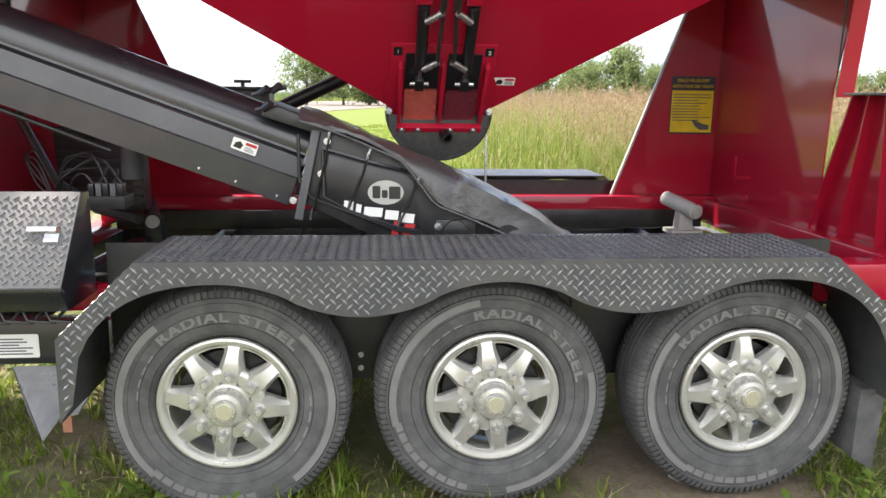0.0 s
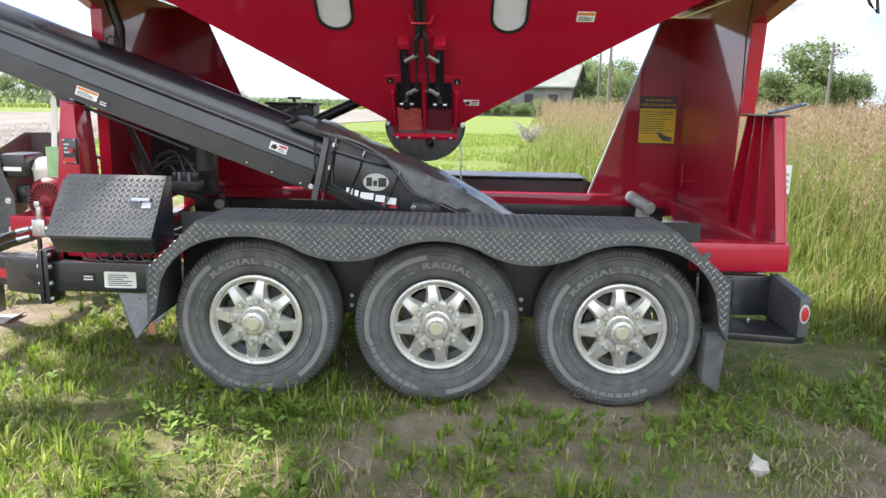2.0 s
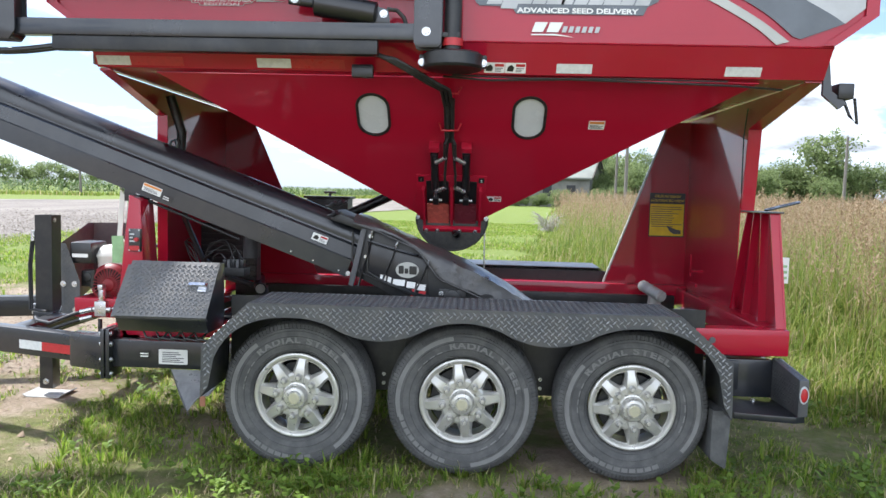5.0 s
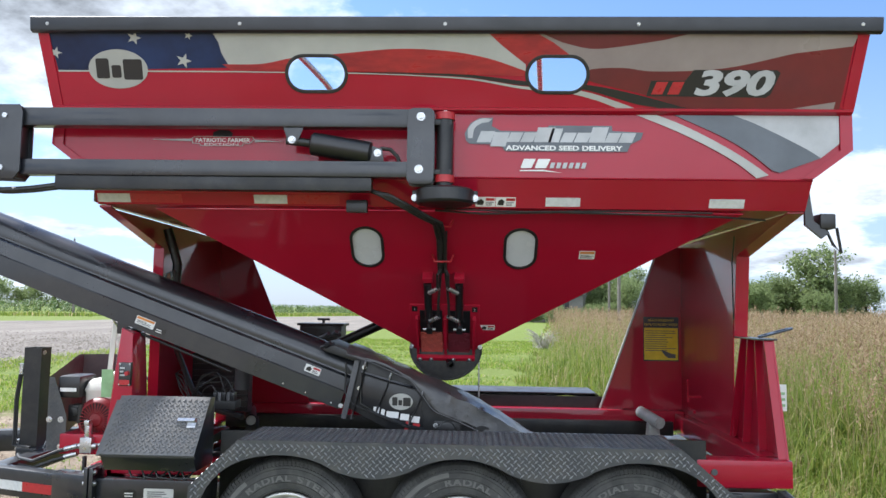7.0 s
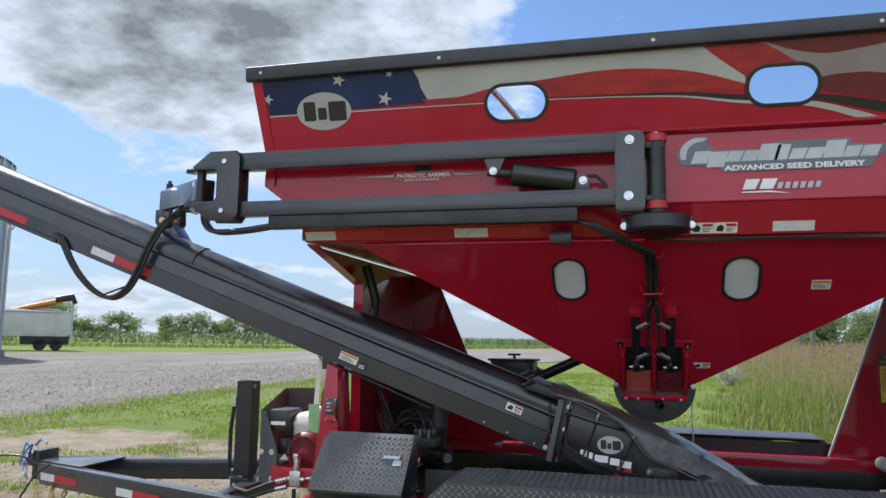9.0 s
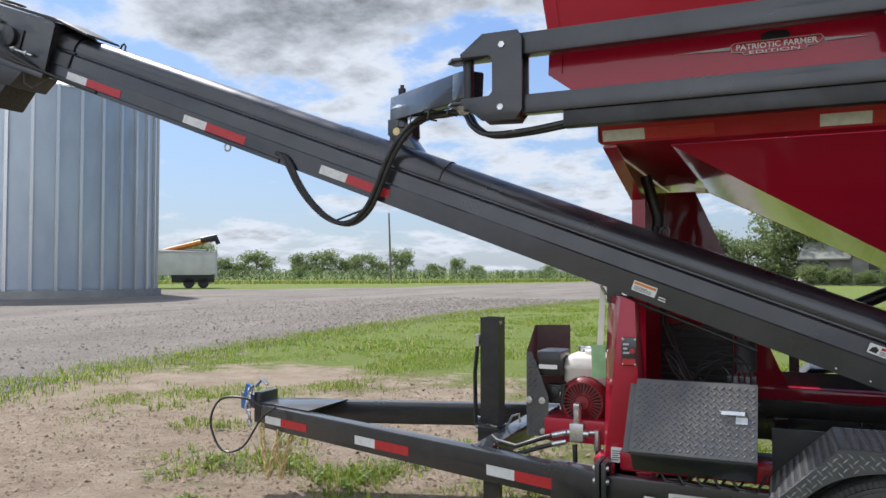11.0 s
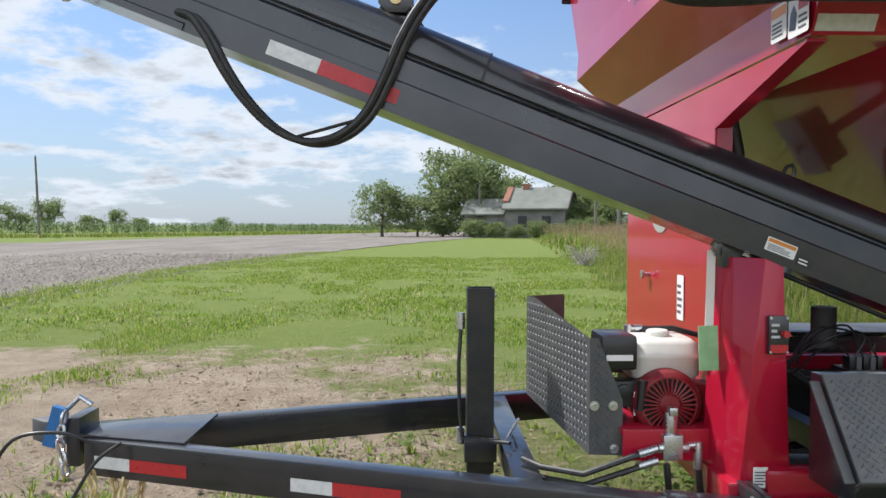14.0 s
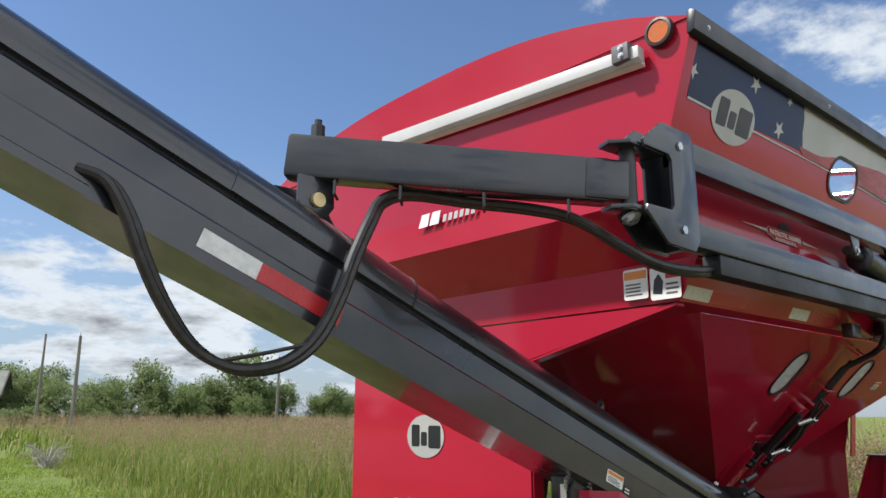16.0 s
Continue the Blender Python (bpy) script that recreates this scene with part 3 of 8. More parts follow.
shell = Shape()
for m in (PANEL, PANEL_FAR):
    shell.plate([(-2.165, 0), (1.965, 0), (1.994, 0.446), (-2.195, 0.446)], [oblong(x, y, 0.30, 0.172) for x, y in WIN_UP], -0.005, m)
for m in (CONE, CONE_FAR):
    shell.plate([(-0.256, -1.10), (0.056, -1.10), (1.485, 0), (-1.685, 0)], [oblong(x, y, 0.165, 0.275) for x, y in WIN_LOW], -0.005, m)
for (za, a0, a1, ya), (zb, b0, b1, yb) in list(zip(LEVELS, LEVELS[1:]))[1:6]:
    for sgn in (0, 1):
        p = [(a0, ya, za), (a1, ya, za), (b1, yb, zb), (b0, yb, zb)]
        p = [(x, far(y), z) for x, y, z in p] if sgn else p
        shell.put(p, [(0, 1, 2, 3)])
for (za, a0, a1, ya), (zb, b0, b1, yb) in zip(LEVELS, LEVELS[1:]):
    for xa, xb in ((a0, b0), (a1, b1)):
        shell.put([(xa, ya, za), (xa, far(ya), za), (xb, far(yb), zb), (xb, yb, zb)], [(0, 1, 2, 3)])


def arch(y):
    """Height of the bowed top of an end wall."""
    k = (y - MID) / (MID + 0.12)
    return 2.99 + 0.235 * (1 - abs(k) ** 2.6)


for x in (-2.197, 1.996):
    ring = [(y, arch(y)) for y in np.linspace(-0.12, far(-0.12), 25)]
    shell.prism(ring, "x", x - 0.004, x + 0.004)
hopper = part("hopper", shell, RED, tender, "glossy red hopper shell with a sloping cone", smooth=12)
# wheels
def tyre_mesh():
    s = Shape()
    w, R, r = 0.115, 0.391, 0.222
    prof = [(r, -w + 0.03), (r + 0.008, -w + 0.012), (r + 0.018, -w + 0.002), (r + 0.021, -w + 0.0055), (r + 0.024, -w + 0.0015), (r + 0.050, -w - 0.004), (r + 0.0515, -w - 0.0010), (r + 0.0535, -w - 0.0045), (r + 0.085, -w - 0.006), (r + 0.0865, -w - 0.0098), (r + 0.0905, -w - 0.0098), (r + 0.092, -w - 0.0065), (r + 0.117, -w - 0.0055), (r + 0.1185, -w - 0.0025), (R - 0.044, -w - 0.001), (R - 0.042, -w - 0.006), (R - 0.036, -w - 0.005), (R - 0.034, -w + 0.004), (R - 0.014, -w + 0.012), (R - 0.004, -w + 0.026), (R, -w + 0.05), (R + 0.002, 0)]
    prof += [(a, -h) for a, h in reversed(prof[:-1])]
    s.lathe(prof, 64)
    return mesh_of("tyre", s)


def tread_mesh():
    """Shoulder blocks and ribs standing on the tyre's running face."""
    s = Shape()
    R = 0.389
    n = 112
    for k in range(n):
        a = 2 * math.pi * k / n
        for side in (-1, 1):
            pts = []
            for r, y in ((R - 0.030, -0.1165), (R - 0.012, -0.1105), (R + 0.001, -0.092), (R + 0.006, -0.052)):
                for da in (-0.30, 0.30):
                    b = a + da * 2 * math.pi / n + (0.02 if y > -0.08 else 0)
                    pts.append((r * math.cos(b), side * y, r * math.sin(b)))
            s.put(pts, [(0, 1, 3, 2), (2, 3, 5, 4), (4, 5, 7, 6)])
            inner = [(q[0] * 0.975, q[1] * 0.97, q[2] * 0.975) for q in pts]
            s.put(pts + inner, [(0, 2, 10, 8), (2, 4, 12, 10), (4, 6, 14, 12), (1, 9, 11, 3), (3, 11, 13, 5), (5, 13, 15, 7), (0, 8, 9, 1), (6, 7, 15, 14)])
    for y in (-0.03, 0.0, 0.03):
        s.lathe([(R - 0.004, y - 0.011), (R + 0.006, y - 0.010), (R + 0.006, y + 0.010), (R - 0.004, y + 0.011)], 60)
    return mesh_of("tread", s, smooth=30)


def rim_mesh():
    s = Shape()
    # lip and barrel
    s.lathe([(0.190, 0.012), (0.196, -0.006), (0.204, -0.014), (0.214, -0.016), (0.221, -0.013), (0.224, -0.004), (0.221, 0.008), (0.212, 0.012), (0.205, 0.03), (0.198, 0.12), (0.19, 0.12), (0.186, 0.03), (0.184, 0.014)], 64)
    holes = []
    for k in range(8):
        a = 2 * math.pi * (k + 0.5) / 8
        pts = []
        for r, da in ((0.121, -0.05), (0.121, 0.05), (0.148, 0.165), (0.176, 0.235), (0.184, 0.235), (0.188, 0.19), (0.190, 0.0), (0.188, -0.19), (0.184, -0.235), (0.176, -0.235), (0.148, -0.165)):
            pts.append((r * math.cos(a + da), r * math.sin(a + da)))
        holes.append(pts)
    outer = [(0.199 * math.cos(2 * math.pi * k / 64), 0.199 * math.sin(2 * math.pi * k / 64)) for k in range(64)]
    turn = Matrix(((1, 0, 0, 0), (0, 0, 1, 0.002), (0, 1, 0, 0), (0, 0, 0, 1)))
    s.plate(outer, holes, 0.028, turn)
    # raised spokes, each a tapered ridge falling to the lip
    for k in range(8):
        a = 2 * math.pi * k / 8
        c, d = Vector((math.cos(a), 0, math.sin(a))), Vector((-math.sin(a), 0, math.cos(a)))
        prof = [(0.070, 0.034, -0.022), (0.128, 0.040, -0.026), (0.160, 0.031, -0.019), (0.186, 0.028, -0.009), (0.201, 0.034, 0.000)]
        v = []
        for r, w, h in prof:
            v += [c * r - d * w + Vector((0, 0.004, 0)), c * r - d * w * 0.62 + Vector((0, h, 0)), c * r + d * w * 0.62 + Vector((0, h, 0)), c * r + d * w + Vector((0, 0.004, 0))]
        f = [(4 * j + i, 4 * j + i + 1, 4 * j + i + 5, 4 * j + i + 4) for j in range(4) for i in range(3)] + [(0, 1, 2, 3), (16, 19, 18, 17)]
        s.put([tuple(q) for q in v], f)
    s.lathe([(0.0, -0.006), (0.076, -0.006), (0.080, -0.016), (0.108, -0.016), (0.119, -0.008), (0.119, 0.01)], 40)
    return mesh_of("rim", s, smooth=32)


def hub_mesh():
    return mesh_of("hub_cap", Shape().lathe([(0.0, -0.072), (0.034, -0.072), (0.037, -0.069), (0.039, -0.064), (0.053, -0.061), (0.060, -0.052), (0.063, -0.036), (0.064, -0.022), (0.072, -0.020), (0.075, -0.004)], 36))


def disc_mesh():
    return mesh_of("hub_badge", Shape().lathe([(0.0, -0.0745), (0.026, -0.0745), (0.029, -0.072), (0.029, -0.070)], 28))


def lug_mesh():
    s = Shape().lathe([(0.0, -0.046), (0.010, -0.045), (0.0145, -0.039), (0.0155, -0.020), (0.020, -0.015), (0.020, 0.004)], 12)
    return mesh_of("lug_nut", s)


def drum_mesh():
    return mesh_of("brake_drum", Shape().lathe([(0.0, 0.05), (0.165, 0.05), (0.17, 0.06), (0.17, 0.11), (0.0, 0.11)], 32))


WHEEL = {"tyre": tyre_mesh(), "tread": tread_mesh(), "rim": rim_mesh(), "hub_cap": hub_mesh(), "hub_badge": disc_mesh(), "lug_nut": lug_mesh(), "brake_drum": drum_mesh()}
LOOK = {"tyre": TYRE, "tread": TYRE, "rim": ALU, "hub_cap": HUBCAP, "hub_badge": HUBGOLD, "lug_nut": HUBCAP, "brake_drum": BLACK}


def wheel(x, y, turn, flip=False):
    """A wheel with its face towards the camera's side; y is its face."""
    base = pose(x, y, 0.385, 0, turn, 180 if flip else 0)
    tyre = part("tyre", WHEEL["tyre"], LOOK["tyre"], tender, "dusty black radial trailer tyre", at=base @ Matrix.Translation((0, 0.115 + 0.02, 0)))
    part("tread", WHEEL["tread"], LOOK["tread"], tyre, at=base @ Matrix.Translation((0, 0.115 + 0.02, 0)))
    rim = part("rim", WHEEL["rim"], LOOK["rim"], tender, "eight-spoke cast aluminium rim, dusty", at=base @ Matrix.Translation((0, 0.035, 0)))
    here = base @ Matrix.Translation((0, 0.035, 0))
    for name in ("hub_cap", "hub_badge", "brake_drum"):
        part(name, WHEEL[name], LOOK[name], rim, at=here)
    for k in range(8):
        a = 2 * math.pi * k / 8
        part("lug_nut", WHEEL["lug_nut"], LOOK["lug_nut"], rim, at=here @ Matrix.Translation((0.103 * math.cos(a), -0.012, 0.103 * math.sin(a))))
    return tyre, base


wheels = []
for x, turn in ((-0.862, 8), (0.0, 37), (0.868, -4)):
    wheels.append(wheel(x, 0.0, turn))
    wheel(x, far(0.0), 11, True)
axles = Shape()
for x in (-0.862, 0.0, 0.868):
    axles.cyl((x, 0.15, 0.385), (x, far(0.15), 0.385), 0.045, 12)
part("axle_set", axles, BLACK, tender)

# fender: top sheet and scalloped skirt
def arch_edge(x):
    """Lower edge of the skirt over the three wheels."""
    if abs(x) > 0.84:
        k = min(1.0, (abs(x) - 0.84) / 0.44)
        return 0.40 + 0.418 * (1 - k ** 2.5) ** 0.4
    k = math.cos(2 * math.pi * x / 0.85)
    return 0.766 + 0.052 * (abs(k) ** 0.8 * (1 if k > 0 else -1))


FENDER_TOP = [(-1.319, 0.40), (-1.312, 0.658), (-1.075, 0.886), (1.055, 0.886), (1.314, 0.662), (1.322, 0.385)]
FENDER_IN = [(-1.313, 0.40), (-1.306, 0.655), (-1.072, 0.880), (1.052, 0.880), (1.308, 0.659), (1.316, 0.385)]


def fender(side):
    y0, y1 = (-0.12, 0.30) if side == 0 else (far(-0.12), far(0.30))
    sgn = 1 if side == 0 else -1
    skirt = FENDER_TOP + [(x, arch_edge(x)) for x in np.linspace(1.279, -1.279, 90)]
    s = Shape()
    m = Matrix(((1, 0, 0, 0), (0, 0, -1, y0 + (0.002 if side == 0 else 0.002)), (0, 1, 0, 0), (0, 0, 0, 1)))
    s.plate(skirt, [], 0.004, m)
    ob = part("fender", s, PLATE, tender, "charcoal tread-plate fender with scalloped skirt", smooth=20)
    t = Shape()
    up = [(x, z) for x, z in FENDER_TOP]
    t.prism(up + FENDER_IN[::-1], "y", min(y0, y1), max(y0, y1))
    part("fender_top", t, PLATE, ob, bevel=0.0015)
    return ob


fender_near = fender(0)
fender(1)


def bar(a, b, w, h, up=(0, 0, 1)):
    """A square tube from a to b, w wide and h deep."""
    a, b = Vector(a), Vector(b)
    d = (b - a).normalized()
    side = d.cross(Vector(up)).normalized()
    top = side.cross(d)
    v = [p + side * i * w / 2 + top * j * h / 2 for p in (a, b) for i, j in ((-1, -1), (1, -1), (1, 1), (-1, 1))]
    return Shape().put([tuple(q) for q in v], [(3, 2, 1, 0), (4, 5, 6, 7), (0, 1, 5, 4), (1, 2, 6, 5), (2, 3, 7, 6), (3, 0, 4, 7)])


def bolt(p, d, r=0.012, parent=None, washer=True):
    """A hex bolt head with its washer, standing on a surface along d."""
    p, d = Vector(p), Vector(d).normalized()
    s = Shape().cyl(p, p + d * r * 0.9, r, 6)
    if washer:
        s.cyl(p - d * 0.001, p + d * r * 0.25, r * 1.5, 14)
    part("bolt", s, ZINC, parent)


def flat(name, poly, m, off, material, parent, label="", holes=()):
    """A thin decal on a panel."""
    return part(name, Shape().plate(poly, holes, 0.0012, m @ Matrix.Translation((0, 0, off))), material, parent, label, smooth=0)


def rows(name, x0, x1, y0, y1, n, m, off, material, parent, seed=1, fill=0.45):
    """Unreadable print: thin bars of uneven length."""
    r = np.random.default_rng(seed)
    s = Shape()
    step = (y1 - y0) / n
    for k in range(n):
        e = x0 + (x1 - x0) * r.uniform(0.6, 1.0)
        s.plate([(x0, y0 + step * k), (e, y0 + step * k), (e, y0 + step * (k + fill)), (x0, y0 + step * (k + fill))], [], 0.0008, m @ Matrix.Translation((0, 0, off)))
    return part(name, s, material, parent, smooth=0)


def sticker(x, y, w, h, m, parent, kind="warning", off=0.001, seed=1):
    """A small safety label: white sheet, coloured head, printed rows."""
    ob = flat("safety_label", oblong(x, y, w, h, 3, min(w, h) * 0.08), m, off, WHITE, parent, "white safety label")
    if kind == "warning":
        flat("label_head", [(x - w * 0.46, y + h * 0.16), (x + w * 0.46, y + h * 0.16), (x + w * 0.46, y + h * 0.42), (x - w * 0.46, y + h * 0.42)], m, off + 0.0012, ORANGE, ob)
        rows("label_print", x - w * 0.42, x + w * 0.42, y - h * 0.38, y + h * 0.08, 4, m, off + 0.0012, SEAL, ob, seed)
    elif kind == "pictogram":
        flat("label_picture", [(x - w * 0.42, y - h * 0.30), (x - w * 0.12, y - h * 0.34), (x - w * 0.06, y + h * 0.05), (x - w * 0.2, y + h * 0.3), (x - w * 0.36, y + h * 0.12)], m, off + 0.0012, INK, ob)
        flat("label_head", [(x + w * 0.02, y + h * 0.12), (x + w * 0.46, y + h * 0.12), (x + w * 0.46, y + h * 0.38), (x + w * 0.02, y + h * 0.38)], m, off + 0.0012, REFL_R, ob)
        rows("label_print", x + w * 0.02, x + w * 0.45, y - h * 0.36, y + h * 0.06, 3, m, off + 0.0012, SEAL, ob, seed)
    else:
        rows("label_print", x - w * 0.42, x + w * 0.42, y - h * 0.36, y + h * 0.36, 5, m, off + 0.0012, SEAL, ob, seed)
    return ob


def wall(y, flip=1):
    """An upright side facing the camera: local x along, y up, z outward."""
    return Matrix(((1, 0, 0, 0), (0, 0, -flip, y), (0, 1, 0, 0), (0, 0, 0, 1)))


def front(x):
    """An upright end facing forward: local x runs to the near side."""
    return Matrix(((0, 0, -1, x), (-1, 0, 0, 0), (0, 1, 0, 0), (0, 0, 0, 1)))


# ---- raised pattern of the tread plate
def treads(region, m, pitch=0.0235, le=0.0150, wi=0.0046, hi=0.0042):
    """Raised bars at right angles, each pointing at the middle of the next, over a rectangle where the test holds."""
    x0, x1, y0, y1, test = region
    s = Shape()
    q = pitch / math.sqrt(2)
    n = int((x1 - x0 + y1 - y0) / (2 * q)) + 2
    for u in range(-n, 2 * n):
        for w in range(-2 * n, n):
            x, y = x0 + (u - w) * q, y0 + (u + w) * q
            if not (x0 + le * 0.6 < x < x1 - le * 0.6 and y0 + le * 0.6 < y < y1 - le * 0.6 and test(x, y)):
                continue
            a = radians(45 if (u + w) % 2 else -45)
            c, d = math.cos(a), math.sin(a)
            pts = [(-le, 0, 0), (0, -wi, 0), (le, 0, 0), (0, wi, 0), (-le * 0.5, 0, hi), (le * 0.5, 0, hi)]
            v = [(x + c * p - d * e, y + d * p + c * e, h) for p, e, h in pts]
            s.put(v, [(0, 1, 4), (1, 5, 4), (1, 2, 5), (2, 3, 5), (3, 4, 5), (3, 0, 4)], m)
    return s


def fast(name, s, material, parent, label="", kind="stuff"):
    """A joined pattern of small pieces, built without cleaning up."""
    v = np.array(s.v)
    me = raw_mesh(name, v, np.array(s.f), material)
    me.shade_flat()
    return part(name, me, None, parent, label, kind=kind)


def in_skirt(x, z):
    top = np.interp(x, [p[0] for p in FENDER_TOP], [p[1] for p in FENDER_TOP])
    return abs(x) < 1.308 and z < top - 0.014 and z > (arch_edge(x) if abs(x) < 1.28 else 0.40) + 0.014


# skirt bars are coloured paler than their plate, as painted highlights
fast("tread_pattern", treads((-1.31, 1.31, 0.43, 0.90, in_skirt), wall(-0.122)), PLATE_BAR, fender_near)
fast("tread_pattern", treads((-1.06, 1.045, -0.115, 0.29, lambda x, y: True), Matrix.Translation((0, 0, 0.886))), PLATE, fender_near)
for x0, z0, x1, z1 in ((-1.312, 0.658, -1.075, 0.886), (1.055, 0.886, 1.314, 0.662)):
    d = Vector((x1 - x0, 0, z1 - z0))
    le = d.length
    d.normalize()
    n = Vector((-d.z, 0, d.x))
    m = Matrix(((d.x, 0, n.x, x0), (0, 1, 0, 0), (d.z, 0, n.z, z0), (0, 0, 0, 1)))
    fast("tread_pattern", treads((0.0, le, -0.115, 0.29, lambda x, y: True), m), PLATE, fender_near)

# ---- chassis
part("fender_liner", Shape().box(-1.30, 1.30, 0.305, 0.318, 0.44, 0.86), BLACK, tender)
part("fender_liner", Shape().box(-1.30, 1.30, far(0.318), far(0.305), 0.44, 0.86), BLACK, tender)
for y in (0.325, far(0.405)):
    rail = part("chassis_rail", Shape().box(-1.99, 1.50, y, y + 0.08, 0.425, 0.583), CHARCOAL, tender, "charcoal box-steel chassis rail", bevel=0.008)
    if y < 1:
        label = flat("rating_plate", oblong(-1.638, 0.494, 0.165, 0.085, 2, 0.006), wall(y), 0.0015, WHITE, rail, "white printed data label with grey frame")
        rows("label_print", -1.70, -1.575, 0.463, 0.527, 6, wall(y), 0.003, SEAL, label, 4)
        l2 = flat("safety_label", oblong(-1.80, 0.505, 0.062, 0.042, 2, 0.004), wall(y), 0.0015, INK, rail)
        rows("label_print", -1.826, -1.776, 0.49, 0.52, 2, wall(y), 0.003, WHITE, l2, 5)
for x in (-1.90, -1.25, -0.43, 0.43, 1.22, 1.46):
    part("cross_member", Shape().box(x - 0.04, x + 0.04, 0.405, far(0.405), 0.46, 0.57), BLACK, tender)
for x in (-0.43, 0.43):
    hanger = part("spring_hanger", Shape().prism([(x - 0.11, 0.66), (x + 0.11, 0.66), (x + 0.07, 0.36), (x - 0.07, 0.36)], "y", 0.29, 0.30), BLACK, tender)
    for z in (0.45, 0.40):
        bolt((x - 0.01, 0.29, z), (0, -1, 0), 0.007, hanger)
for y in (0.46, far(0.54)):
    part("sub_frame_beam", Shape().box(-1.85, 1.60, y, y + 0.08, 0.60, 0.705), BLACK, tender, bevel=0.006)
for y in (0.40, 2.10):
    part("long_tube", Shape().box(-1.95, 1.70, y, y + 0.10, 0.63 if y > 1 else 0.592, 0.785 if y > 1 else 0.690), RED, tender, "red box tube of the weighed frame", bevel=0.018)
part("cross_tube", Shape().box(-1.985, -1.865, 0.42, far(0.42), 0.46, 0.64), RED, tender, bevel=0.01)


def load_mount(x, y):
    """A weigh-bar stub on its bracket."""
    ob = part("weigh_mount", Shape().prism([(x - 0.045, 0.625), (x + 0.045, 0.625), (x + 0.035, 0.745), (x - 0.035, 0.745)], "y", y - 0.05, y + 0.03), CHARCOAL if x < 0 else PALE, tender, "bolted bracket of a weigh bar", bevel=0.004)
    part("weigh_bar", Shape().cyl((x + 0.022, y - 0.13, 0.742), (x - 0.06, y + 0.12, 0.790), 0.042, 20), PALE if x > 0 else CHARCOAL, ob, "round steel weigh bar")
    part("bar_end", Shape().cyl((x + 0.0255, y - 0.14, 0.740), (x + 0.022, y - 0.13, 0.742), 0.033, 20), PALE, ob)
    part("foot_plate", Shape().box(x - 0.09, x + 0.09, y - 0.08, y + 0.06, 0.605, 0.628), PALE if x > 0 else CHARCOAL, ob)


load_mount(-1.50, 1.60)
load_mount(1.39, 1.85)
part("brace", bar((-1.56, 1.55, 0.60), (-1.75, 0.5, 0.52), 0.09, 0.09), CHARCOAL, tender, bevel=0.005)

# ---- tongue
T0, T1 = Vector((-2.03, 0.315, 0)), Vector((-4.56, 1.145, 0))
TD = (T1 - T0).normalized()
TN = Vector((TD.y, -TD.x, 0)) * -1
if TN.y < 0:
    TN = -TN
for sgn in (0, 1):
    q = [T0, T1, T1 + TN * 0.09, T0 + TN * 0.09]
    q = [(p.x, far(p.y) if sgn else p.y) for p in q]
    beam = part("tongue_beam", Shape().prism(q, "z", 0.432, 0.588), CHARCOAL, tender, "charcoal box-steel tongue beam", bevel=0.012)
    if not sgn:
        along = Matrix(((-TD.x, 0, -TN.x, 0), (-TD.y, 0, -TN.y, 0), (0, 1, 0, 0), (0, 0, 0, 1)))
        for x in (-2.479, -3.451, -4.335):
            k = (x - T0.x) / TD.x
            o = T0 + TD * k
            m = Matrix.Translation((o.x, o.y, 0)) @ along
            flat("reflector", [(-0.178, 0.470), (0, 0.470), (0, 0.522), (-0.178, 0.522)], m, 0.001, REFL_W, beam, "white reflective tape")
            flat("reflector", [(0, 0.470), (0.279, 0.470), (0.279, 0.522), (0, 0.522)], m, 0.001, REFL_R, beam, "red reflective tape")
        # swelling sleeve and bolted flanges at the joint
        sl = Shape()
        sl.prism([(T0.x, T0.y - 0.006), ((T0 + TD * 0.26).x, (T0 + TD * 0.26).y - 0.006), ((T0 + TD * 0.26).x, (T0 + TD * 0.26).y + 0.1), (T0.x, T0.y + 0.11)], "z", 0.40, 0.60)
        part("sleeve", sl, CHARCOAL, beam, bevel=0.02)
        for x in (-2.040, -2.010):
            fl = part("flange", Shape().box(x, x + 0.022, 0.285, 0.44, 0.365, 0.645), CHARCOAL, beam, bevel=0.004)
            for z in (0.39, 0.47, 0.56, 0.62):
                bolt((x + (0.0 if x < -2.03 else 0.022), 0.305, z), (-1 if x < -2.03 else 1, 0, 0), 0.011, fl)
part("tongue_cross_bar", bar((-2.72, 0.56, 0.535), (-2.72, far(0.56), 0.535), 0.11, 0.10), CHARCOAL, tender, bevel=0.008)
part("hitch_plate", Shape().prism([(-4.10, 1.05), (-4.62, 1.19), (-4.62, 1.41), (-4.10, 1.55)], "z", 0.588, 0.598), CHARCOAL, tender, bevel=0.003)
cl = Shape()
cl.box(-4.66, -4.60, 1.20, 1.40, 0.45, 0.665)
coupler = part("coupler", cl, CHARCOAL, tender, "cast coupler with a blue latch", bevel=0.008)
cp = Shape()
cp.prism([(-4.62, 1.22), (-4.78, 1.24), (-4.86, 1.30), (-4.78, 1.36), (-4.62, 1.38)], "z", 0.54, 0.64)
part("ball_socket", cp, SEAL, coupler, bevel=0.012)
part("latch", bar((-4.72, 1.175, 0.55), (-4.67, 1.17, 0.72), 0.03, 0.05, (1, 0, 0)), BLUE, coupler, "blue strap on the latch")
part("lever", Shape().sweep([(-4.66, 1.22, 0.70), (-4.60, 1.21, 0.755), (-4.55, 1.21, 0.72)], 0.012, 8), ZINC, coupler)
